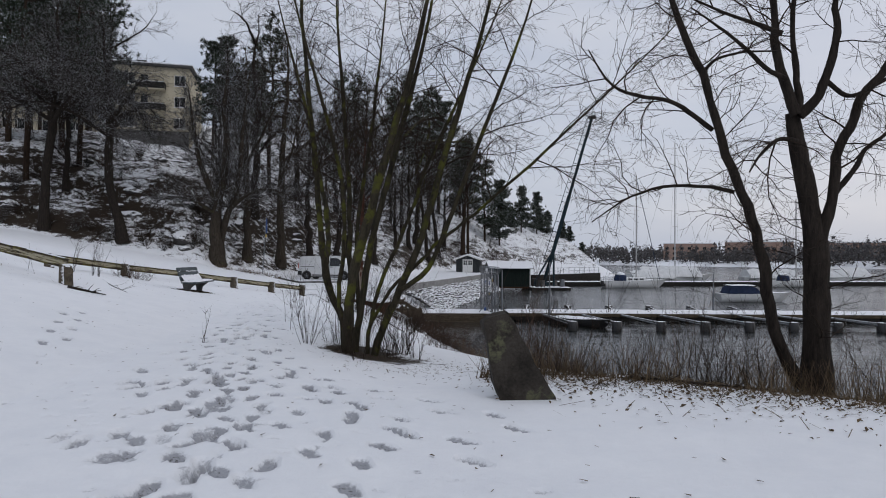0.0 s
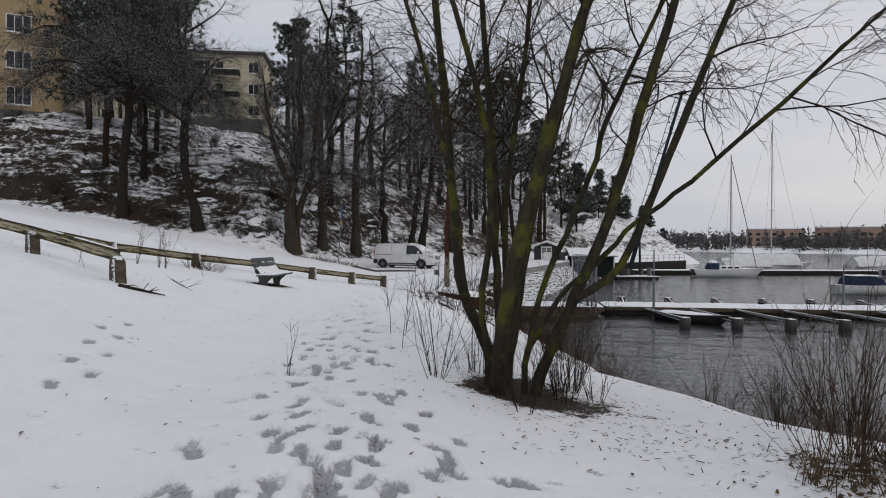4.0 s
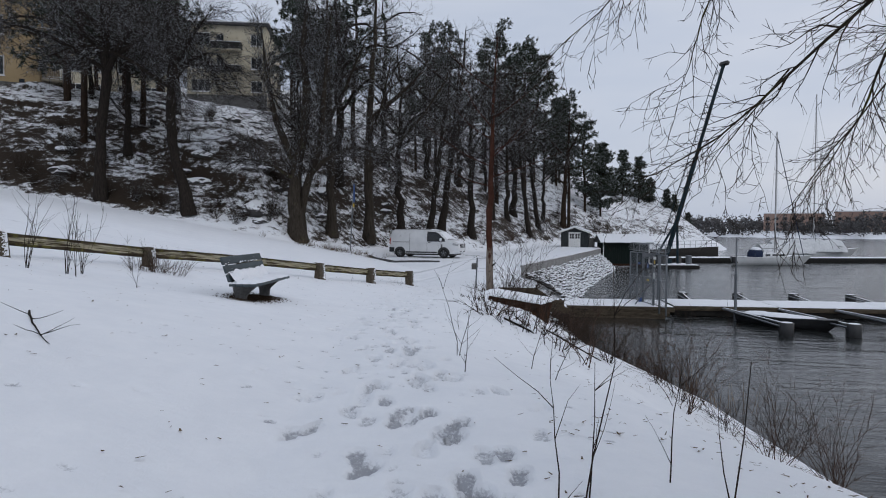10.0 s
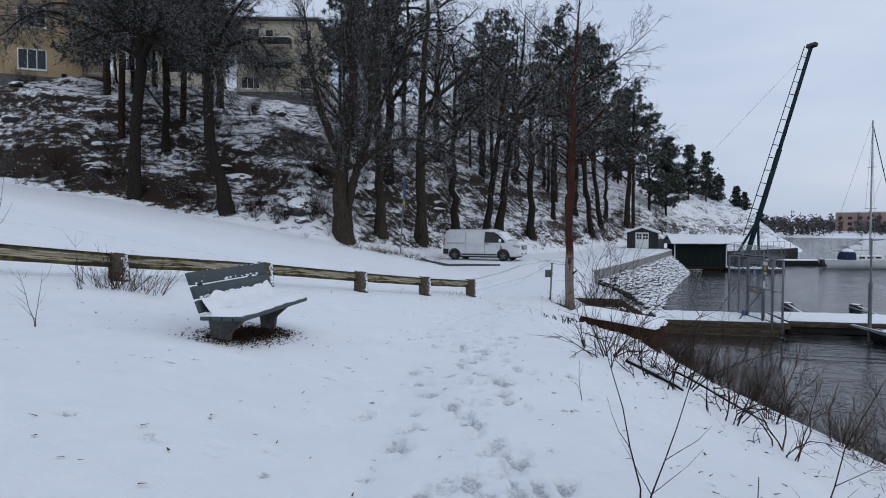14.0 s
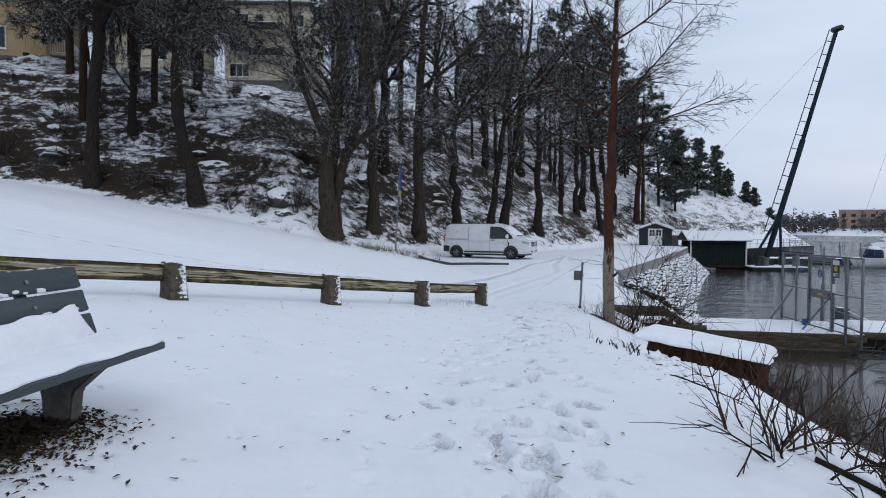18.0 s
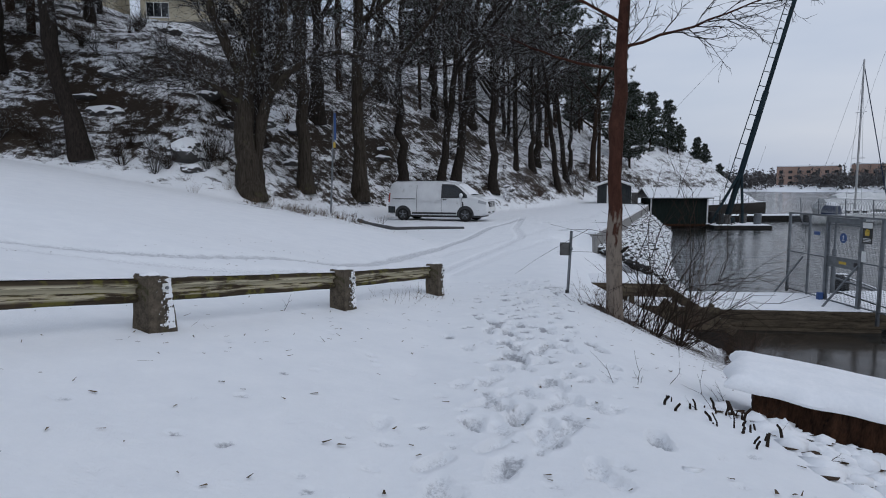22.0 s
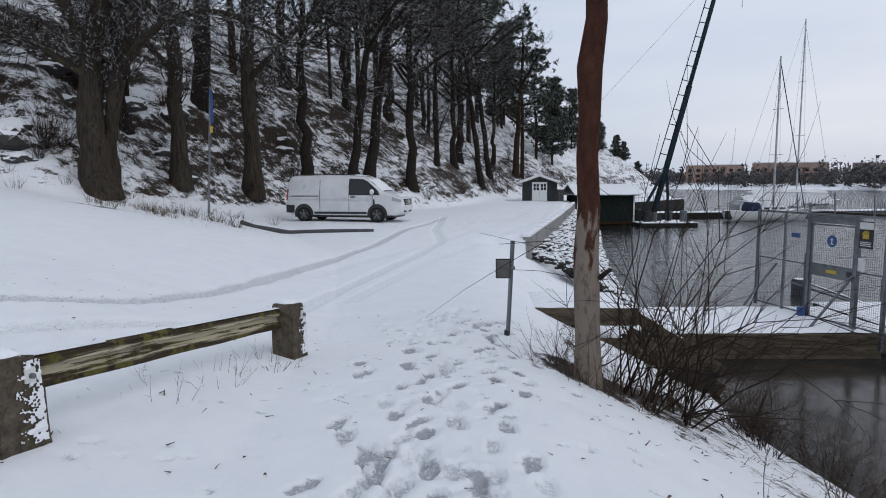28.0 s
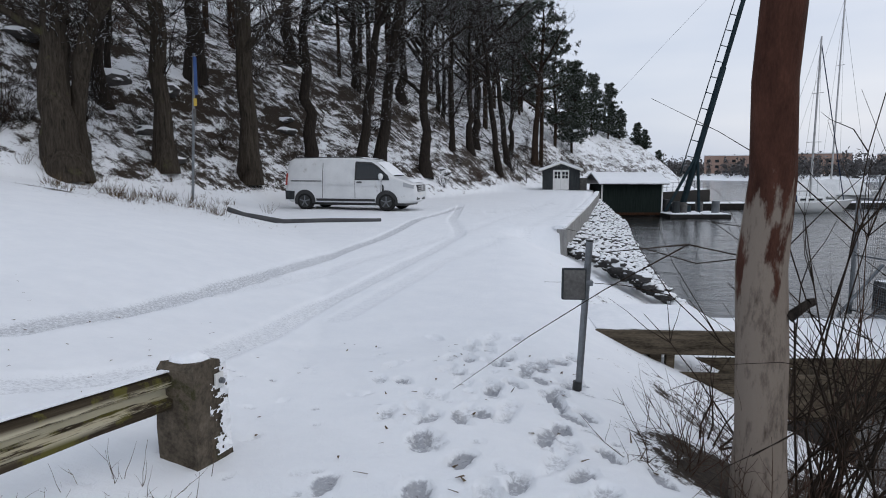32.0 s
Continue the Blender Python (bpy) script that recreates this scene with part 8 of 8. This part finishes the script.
def far_block(x, y, turn, w, d, h, mat):
    t = thing("far_apartment_block", Matrix.Translation((x, y, ground_z(x, y) - 1)) @ Matrix.Rotation(turn, 4, "Z"), "distant brick apartment block with rows of windows", "apartment block", "distant blocks")
    part("wall", boxm(0, w, 0, d, 0, h), mat, t)
    part("roof", boxm(-0.3, w + 0.3, -0.3, d + 0.3, h, h + 0.5), SNOW, t)
    n = int(w / 4)
    for f in range(int(h / 3.2)):
        for k in range(n):
            x0 = (k + 0.25) * w / n
            part("window", boxm(x0, x0 + w / n * 0.45, -0.12, -0.02, 1.2 + f * 3.1, 2.7 + f * 3.1), GLASS_DARK, t)


far_block(118, 392, -0.3, 30, 12, 11, BRICK_FAR)
far_block(152, 383, -0.35, 36, 12, 12, BRICK_FAR)
far_block(196, 366, -0.5, 34, 12, 11, BRICK_FAR)
far_block(236, 340, -0.6, 30, 12, 10, BRICK_FAR)

# ---------------------------------------------------------------- shrubs, reeds and loose twigs
def twiggy(rs, V_, F_, x, y, z, n, h, spread, r, sub=3, lift=0.04, wander=0.1, lean=(0, 0), segs=5):
    """Thin stems with side twigs that rise from one spot."""
    for k in range(n):
        w = rs.uniform(0, 6.283)
        s = rs.uniform(0, spread)
        L = h * rs.uniform(0.55, 1.1)
        pts, rr = bough(rs, (x + 0.12 * math.cos(w) * spread, y + 0.12 * math.sin(w) * spread, z - 0.05), (math.cos(w) * s + lean[0], math.sin(w) * s + lean[1], 1), L, r, segs, wander, lift)
        tube(V_, F_, pts, rr, 4 if r > 0.006 else 3)
        for j in range(sub):
            i = rs.randint(1, segs)
            d = pts[i] - pts[i - 1]
            q, qq = bough(rs, pts[i], side_way(rs, d / np.linalg.norm(d), rs.uniform(0.4, 0.9)), L * rs.uniform(0.2, 0.5), r * 0.5, 3 if segs > 3 else 2, 0.14, 0.03)
            tube(V_, F_, q, qq, 3)


def shrub(x, y, n, h, spread, r, mat, label, seed, sub=3, group="bank shrubs", lean=(0, 0), wander=0.1, lift=0.04):
    rs = np.random.RandomState(seed)
    V_, F_ = [], []
    twiggy(rs, V_, F_, 0, 0, 0, n, h, spread, r, sub, lift, wander, lean)
    t = thing("shrub", put(x, y), label, "shrub", group)
    tagged(raw("branchwork", V_, F_, mat, t), kind="stuff")
    return t


# the thicket round the slim tree and the landing
for k, (x, y, n, h, s) in enumerate([(-4.65, 33.6, 12, 2.2, 0.45), (-4.3, 34.2, 11, 2.3, 0.55), (-4.9, 34.6, 10, 1.3, 0.7), (-4.05, 33.3, 8, 1.7, 0.5), (-4.5, 33.2, 12, 2.0, 0.5), (-4.0, 33.8, 10, 2.0, 0.6), (-5.55, 33.4, 22, 0.6, 1.0), (-5.0, 33.0, 40, 0.7, 1.1), (-5.3, 32.95, 26, 0.45, 1.0), (-4.7, 33.0, 34, 0.6, 1.3), (-5.45, 33.55, 22, 0.55, 1.1), (-5.2, 33.9, 40, 0.7, 1.1), (-4.75, 33.7, 44, 0.8, 1.3), (-4.2, 34.0, 40, 0.8, 1.4), (-3.8, 34.6, 36, 0.9, 1.4), (-3.7, 35.0, 18, 1.9, 0.6), (-4.5, 33.5, 10, 2.1, 1.0), (-4.2, 33.9, 10, 1.9, 1.1), (-3.9, 34.3, 9, 1.9, 1.1), (-4.7, 34.0, 9, 1.6, 1.0), (-4.05, 33.5, 9, 1.5, 1.2)]):
    shrub(x, y, max(4, n // 2) if k < 6 else 4 if k > 15 else max(6, int(n * 0.35)), h * 1.4 if h > 1.4 else h, s, 0.011 if k > 15 else 0.009 if h > 1 else 0.004, TWIG if k < 6 or k > 15 else TWIG_RED, "tangle of thin bare stems round the slim tree", 100 + k, lean=(0.9, 0.1) if k > 15 else (0.35, 0.1) if h > 1 else (0, 0), sub=6 if k < 6 or k > 15 else 4, wander=0.26 if k < 6 or k > 15 else 0.12, lift=-0.035 if k < 6 or k > 15 else 0.03)
# shrubs down the bank
rsv = np.random.RandomState(31)
for k in range(46):
    y = rsv.uniform(8, 33.5)
    if y < 15:
        x0 = float(lerp(y, [8, 11, 15], [6.2, 3.4, 1.2]))
    else:
        x0 = float(lerp(y, [15, 18.3, 21, 26, 29.5, 33], [3.4, 1.6, 0.2, -0.9, -1.9, -2.8]))
    x = x0 + rsv.normal(0, 0.7)
    big = rsv.rand() < 0.4
    shrub(x, y, rsv.randint(8, 22), rsv.uniform(1.2, 1.9) if big else rsv.uniform(0.5, 1.0), rsv.uniform(0.5, 1.0), 0.006 if big else 0.004, [TWIG, TWIG_RED, TWIG][k % 3], "bare reddish-brown shrub on the snowy bank", 200 + k, 6, wander=0.2, lift=0.0)
# brown brush along the waterline by the jetty
for k in range(30):
    y = rsv.uniform(25.5, 37)
    x = float(lerp(y, [25, 29.5, 33, 37], [0.3, -1.2, -2.2, -2.7])) + rsv.normal(0, 0.45)
    shrub(x, y, rsv.randint(14, 26), rsv.uniform(0.5, 1.1), rsv.uniform(0.7, 1.2), 0.005, TWIG_RED if k % 3 else TWIG, "brown leafless brush at the waterline", 800 + k, 6, wander=0.22, lift=0.0)
# shrubs in front of the bank tree, seen at the start
for k in range(34):
    x = rsv.uniform(1.0, 9.5)
    y = float(lerp(x, [1, 3, 5, 9.5], [10.8, 10.2, 10.2, 9.3])) + rsv.normal(0, 0.6)
    shrub(x, y, rsv.randint(5, 12), rsv.uniform(0.6, 1.7), rsv.uniform(0.25, 0.7), 0.0045, TWIG_RED if k % 2 else TWIG, "thin leafless shrub at the top of the bank", 300 + k, 4)
# undergrowth round the many-stemmed tree
for k in range(16):
    a = rsv.uniform(0, 6.28)
    shrub(-1.2 + math.cos(a) * rsv.uniform(0.35, 1.0), 11.45 + math.sin(a) * rsv.uniform(0.3, 0.9), rsv.randint(5, 12), rsv.uniform(0.5, 1.5), 0.5, 0.0042, TWIG, "thin shoots round the foot of the tree", 400 + k, 3)
# saplings that stand alone in the snow
for k, (x, y, h, lx, ly) in enumerate([(-4.05, 17.7, 0.95, 0.1, 0), (-4.4, 20.2, 0.6, -0.15, 0), (-3.25, 17.9, 0.75, 0.1, 0.1), (-3.0, 17.2, 0.7, 0.2, 0), (-3.84, 16.7, 0.85, 0.08, 0), (-3.0, 13.6, 0.95, 0.02, 0), (-2.85, 13.9, 1.0, 0.05, 0), (-2.4, 14.3, 0.7, 0.1, 0), (-4.35, 25.6, 1.5, 0.02, 0), (-4.0, 25.2, 0.9, 0.2, 0), (-3.6, 25.6, 1.0, 0.1, 0), (-3.9, 23.4, 0.5, 0.0, 0), (-8.85, 18.75, 0.6, -0.1, 0), (-4.7, 30.4, 0.5, -0.1, 0), (-9.1, 29.2, 0.35, 0.5, 0.3), (-10.0, 18.8, 1.1, 0.1, 0), (-10.3, 18.4, 1.2, 0, 0), (-10.1, 19.2, 1.0, 0.15, 0), (-9.7, 18.6, 0.9, -0.1, 0), (-10.5, 20.9, 0.6, 0, 0), (-10.7, 21.7, 0.5, 0.3, 0), (-10.45, 21.4, 0.55, -0.2, 0), (-9.2, 15.2, 0.7, 0.4, 0), (-8.6, 14.6, 0.6, -0.3, 0), (-3.4, 11.0, 0.7, 0.1, 0.1), (-2.6, 12.6, 0.9, 0.05, 0)]):
    shrub(x, y, 1 + (k % 3 == 0) if k not in (15, 16, 17, 19, 20, 21) else 6, h * 1.2, 0.15, 0.0055 if h > 0.6 else 0.004, TWIG, "thin bare sapling standing in the snow", 500 + k, 3, "saplings in the snow", (lx, ly))
# arching tangles on the bank below the slab
for k, (x, y, n, h) in enumerate([(-4.25, 23.3, 9, 1.1), (-3.9, 23.5, 8, 1.0), (-4.02, 22.95, 7, 1.2), (-3.5, 23.6, 8, 0.9), (-3.3, 22.9, 9, 1.2), (-3.0, 24.3, 8, 1.0), (-2.7, 23.2, 9, 1.1), (-3.6, 22.2, 7, 0.9), (-2.9, 22.0, 9, 1.1), (-2.4, 21.5, 8, 1.2)]):
    rs = np.random.RandomState(600 + k)
    V_, F_ = [], []
    twiggy(rs, V_, F_, 0, 0, 0, n, h, 1.5, 0.009, 6, -0.06, 0.2)
    t = thing("arching_shrub", put(x, y), "dark arching bare shrub on the snowy bank", "shrub", "bank shrubs")
    tagged(raw("branchwork", V_, F_, TWIG if k % 3 else TWIG_RED, t), kind="stuff")
rsw = np.random.RandomState(77)
# sprigs of dead grass beside the last guard-rail post
for k, (x, y, n) in enumerate([(-8.15, 32.3, 16), (-8.3, 31.7, 14), (-8.45, 31.2, 10), (-8.05, 32.6, 12)]):
    shrub(x, y, n, 0.26, 1.6, 0.0022, GRASS, "dry grass sprigs beside a guard-rail post", 640 + k, 1, "grass sprigs")
# brush along the top of the bank between the stone and the dark tree
for k in range(22):
    x = rsv.uniform(0.9, 7.0)
    y = float(lerp(x, [0.9, 2, 4.3, 7], [9.3, 9.1, 9.2, 8.5])) + rsv.normal(0, 0.25)
    shrub(x, y, rsv.randint(10, 20), rsv.uniform(0.25, 0.7), 1.1, 0.004, TWIG if k % 2 else TWIG_RED, "low brown brush among dead leaves at the bank", 660 + k, 3)
# cut stubs and dead sprigs that break the snow at the slab's end
for k in range(5):
    rs = np.random.RandomState(680 + k)
    V_, F_ = [], []
    for q in range(6):
        x, y, w = rs.normal(0, 0.08), rs.normal(0, 0.1), rs.uniform(0, 6.28)
        h, r = rs.uniform(0.02, 0.1), rs.uniform(0.005, 0.01)
        tube(V_, F_, [(x, y, -0.05), (x + 0.02 * math.cos(w), y + 0.02 * math.sin(w), h * 0.5), (x + 0.7 * h * math.cos(w), y + 0.7 * h * math.sin(w), h)], (r * 1.2, r, r * 0.85), 6)
    u, v = [(-0.1, -0.72), (-0.2, -0.35), (0.1, -0.9), (-0.45, -0.55), (0.0, -0.5)][k]
    t = thing("cut_stubs", put(-4.7 + u * 0.946 + v * 0.324, 27.8 - u * 0.324 + v * 0.946), "short dark cut stems standing in broken snow", "stubs", "stubs beside the slab")
    tagged(raw("stems", V_, F_, TWIG, t), kind="stuff")
for k in range(9):
    u, v = rsw.uniform(-0.9, 0.3), rsw.uniform(-0.9, 0.6)
    shrub(-4.7 + u * 0.946 + v * 0.324, 27.8 - u * 0.324 + v * 0.946, rsw.randint(2, 5), rsw.uniform(0.15, 0.4), 1.6, 0.0035, TWIG, "thin dead sprigs in the snow beside the slab", 690 + k, 2, "sprigs beside the slab", wander=0.25, lift=-0.06)
# brush over the post behind the bench
for k in range(4):
    shrub(-10.6 + 0.15 * k, 21.4 + 0.1 * k, 26, 0.5, 1.3, 0.004, TWIG_RED, "dead brown weeds grown over a guard-rail post", 560 + k, 3)

# dry grass tufts on the snowy verge below the trees
for k in range(60):
    if k < 26:
        x, y = rsw.normal(-15.0, 1.0), rsw.normal(45.2, 1.0)
    else:
        x, y = rsw.uniform(-21, -13.6), rsw.uniform(43.6, 50.5)
    shrub(x, y, rsw.randint(10, 22), rsw.uniform(0.2, 0.5), 1.1, 0.006, GRASS, "tuft of dry brown grass in the snow", 900 + k, 1, "dry grass tufts")

# dark undergrowth along the foot of the hill, in a few kinds that repeat
BUSH = []
for k in range(5):
    rs = np.random.RandomState(700 + k)
    V_, F_ = [], []
    twiggy(rs, V_, F_, 0, 0, 0, 30, 1.5 + 0.25 * k, 0.95, 0.014, 4, 0.02, 0.16, segs=3)
    t = thing("undergrowth_bush", Matrix.Translation((0, 0, -500)), "dense dark leafless bush at the foot of the hill", "bush", "hillside undergrowth")
    tagged(raw("branchwork", V_, F_, [TWIG, TWIG_RED, TWIG_FAR, TWIG, TWIG_FAR][k], t), kind="stuff")
    BUSH.append(t)
foot = HILL[1:11]
lens = np.cumsum([0] + [math.dist(a, b) for a, b in zip(foot[:-1], foot[1:])])
for k in range(300):
    s = rsv.uniform(lens[0], lens[3]) if (k < 130 or k > 180) and k % 4 else rsv.uniform(lens[1], lens[-1])
    p, a = along(foot, s)
    off = rsv.exponential(1.3) + 0.5 if k < 130 else rsv.uniform(2, 15)
    x, y = p.x - math.sin(a) * off, p.y + math.cos(a) * off
    if -15 < x < -8.5 and y < 58 or abs(x + 18.1) + abs(y - 46.6) < 1.5:
        continue
    set_out(BUSH[rsv.randint(0, 5)], x, y, rsv.uniform(0, 6.28), rsv.uniform(0.45, 1.0) * (1.1 if k < 130 else 0.8))
for t in BUSH:
    if t not in used_kinds:
        set_out(t, -24, 48, 0, 1)


# boulders and ledges on the hillside
def ledge_mesh(seed):
    bm = bmesh.new()
    bmesh.ops.create_icosphere(bm, subdivisions=3, radius=1.0)
    for v in bm.verts:
        v.co *= 1 + noise.noise(v.co * 0.9 + Vector((seed * 5.3, 0, 0))) * 0.5 + noise.noise(v.co * 2.6 + Vector((0, seed, 0))) * 0.18
        v.co.z *= 0.62
    me = bpy.data.meshes.new("rock")
    bm.to_mesh(me)
    bm.free()
    me.materials.append(ROCK_SNOW)
    return me


LEDGES = [ledge_mesh(k) for k in range(5)]
for k in range(54):
    s = rsv.uniform(lens[1], lens[5] if k % 3 else lens[-1])
    p, a = along(foot, s)
    off = rsv.uniform(1.5, 17)
    x, y = p.x - math.sin(a) * off, p.y + math.cos(a) * off
    r = rsv.uniform(0.25, 0.8)
    ob = new("boulder", LEDGES[k % 5])
    ob.matrix_world = put(x, y, rsv.uniform(0, 6.28)) @ Matrix.Translation((0, 0, -0.35 * r)) @ Matrix.Diagonal((r * rsv.uniform(0.9, 1.8), r, r * 0.8, 1))
    tagged(ob, "dark grey boulder with snow lying on top", "boulder", "hillside boulders")
ob = new("boulder", LEDGES[1])
ob.matrix_world = put(-21.0, 46.6, 0.4) @ Matrix.Diagonal((0.9, 0.8, 0.8, 1))
tagged(ob, "rounded dark boulder at the edge of the field", "boulder", "hillside boulders")

# dry reeds along the waterline
RVv, RFf = [], []
for k in range(9000):
    y = rsv.uniform(7.5, 37) if k < 6500 else rsv.uniform(27, 37)
    sx = float(lerp(y, [7.5, 9.6, 11.5, 14.5, 18.3, 21, 26, 29.5, 33, 37], [22, 15, 9, 5, 3, 1.5, 0.6, -0.6, -1.7, -2.25]))
    if noise.noise(Vector((y * 0.9, 3.3, 0))) < 0.22:
        continue
    if y > 28:
        continue
    x = sx + rsv.normal(-0.35, 0.45)
    z = max(ground_q(x, y), -0.05)
    h = rsv.uniform(0.25, 0.95)
    d = np.array((rsv.normal(0, 0.16), rsv.normal(0, 0.16), 1.0)) * h
    w = 0.0045
    a = rsv.uniform(0, 3.14)
    c, s = math.cos(a) * w, math.sin(a) * w
    o = len(RVv)
    RVv.extend([(x - c, y - s, z - 0.03), (x + c, y + s, z - 0.03), (x + d[0] * 0.6 + c * 0.7, y + d[1] * 0.6 + s * 0.7, z + d[2] * 0.6), (x + d[0] * 0.6 - c * 0.7, y + d[1] * 0.6 - s * 0.7, z + d[2] * 0.6), (x + d[0] * 1.25, y + d[1] * 1.25, z + d[2] * 0.95)])
    RFf.extend([(o, o + 1, o + 2, o + 3), (o + 3, o + 2, o + 4)])
tagged(raw("reeds", RVv, RFf, REED, flat=True), "dry tan reeds and grass along the waterline", "reeds", kind="stuff")

# grass blades, twig ends and leaves that stick out of the snow
GV, GF = [], []
for k in range(10500):
    if k < 5000:  # the bank
        y = rsv.uniform(6.5, 35)
        sx = float(lerp(y, [6.5, 9.6, 11.5, 14.5, 18.3, 21, 26, 29.5, 33, 37], [14, 9, 7, 5, 3, 1.5, 0.6, -0.6, -1.7, -2.25]))
        x = sx - abs(rsv.normal(0, 1.0)) * 1.3 - 0.4
        if noise.noise(Vector((x * 0.8, y * 0.8, 9.1))) < -0.1:
            continue
    elif k < 5150:  # beside the rails
        p, a = along(LONG if k % 3 else SHORT, rsv.uniform(0, 19 if k % 3 else 6))
        x, y = p.x + rsv.normal(0.35, 0.4), p.y + rsv.normal(0, 0.4)
    elif k < 6150:  # by the oak
        x, y = rsv.normal(-14.6, 1.3), rsv.normal(45.0, 1.3)
    elif k < 7600:  # leaves along the top of the bank
        x = rsv.uniform(-1.6, 7.5)
        y = float(lerp(x, [-1.6, 0.2, 1, 2, 4, 9], [11.2, 9.8, 9.0, 8.5, 8.0, 7.2])) + rsv.normal(0, 0.65)
    elif k < 9000:  # clumps at the top of the bank past the tree
        x, y = rsv.uniform(-3.2, 1.5), rsv.uniform(11.3, 16)
        if noise.noise(Vector((x * 1.4, y * 1.4, 2.2))) < 0.05:
            continue
    else:  # thinly over the rest
        y = rsv.uniform(3, 36)
        x = float(lerp(y, WALK_Y, WALK_X)) + rsv.uniform(-6, 3.5)
    z = ground_q(x, y)
    if z < 0.1:
        continue
    a = rsv.uniform(0, 6.28)
    lying = rsv.rand() < (0.7 if k < 6150 else 0.85 if k < 9000 else 0.97)
    L = rsv.uniform(0.03, 0.12) if k < 6150 else rsv.uniform(0.02, 0.055)
    up = rsv.uniform(0.02, 0.15) if lying else rsv.uniform(0.6, 1.3)
    e = np.array((math.cos(a), math.sin(a), up))
    e *= L / np.linalg.norm(e)
    w = rsv.uniform(0.0025, 0.006) if k < 6150 else rsv.uniform(0.004, 0.011)
    c, s = -math.sin(a) * w, math.cos(a) * w
    zz = z + (0.012 if lying else -0.01)
    o = len(GV)
    GV.extend([(x - c, y - s, zz), (x + c, y + s, zz), (x + e[0] + c * 0.4, y + e[1] + s * 0.4, zz + e[2]), (x + e[0] - c * 0.4, y + e[1] - s * 0.4, zz + e[2])])
    GF.append((o, o + 1, o + 2, o + 3))
tagged(raw("dry_grass", GV, GF, GRASS, flat=True), "dead grass, twig ends and leaves poking through the snow", "grass", kind="stuff")


# fallen branches
def fallen(x, y, turn, L, r, seed, label, snow=False):
    rs = np.random.RandomState(seed)
    t = thing("fallen_branch", put(x, y, turn), label, "branch", "fallen branches")
    V_, F_ = [], []
    pts, rr = bough(rs, (0, 0, 0.02), (1, 0, 0.06), L, r, 8, 0.09, -0.004)
    for p in pts:
        w = t.matrix_world @ Vector(p)
        p[2] = ground_q(w.x, w.y) - t.matrix_world.translation.z + r * 0.7
    tube(V_, F_, pts, rr, 7)
    for k in range(5):
        i = rs.randint(1, 7)
        q, qq = bough(rs, pts[i], (0.6, rs.choice([-0.7, 0.7]), rs.uniform(0.0, 0.5)), L * 0.3, r * 0.4, 4, 0.12, 0.0)
        tube(V_, F_, q, qq, 4)
    raw("branch", V_, F_, BARK_DARK, t)
    if snow:
        V_, F_ = [], []
        tube(V_, F_, pts + np.array((0, 0, r * 0.7)), rr * 0.85, 7)
        raw("snow", V_, F_, SNOW, t)


fallen(-7.6, 15.6, -0.75, 1.1, 0.01, 1, "dark fallen branch lying in the snow")
fallen(-3.9, 23.2, -0.75, 1.1, 0.045, 2, "snow-topped fallen log on the bank", True)
fallen(-3.1, 24.8, -0.4, 1.3, 0.035, 3, "snow-topped fallen log on the bank", True)
fallen(-4.6, 25.7, -0.25, 0.9, 0.012, 4, "thin fallen twig on the snow")
fallen(-7.2, 13.6, 0.3, 0.7, 0.03, 8, "dark wet branch lying in the snow")
fallen(2.2, 9.0, -0.3, 1.4, 0.02, 9, "thin fallen branch on the bank")
fallen(5.0, 7.6, -0.5, 1.6, 0.02, 10, "thin fallen branch on the bank")
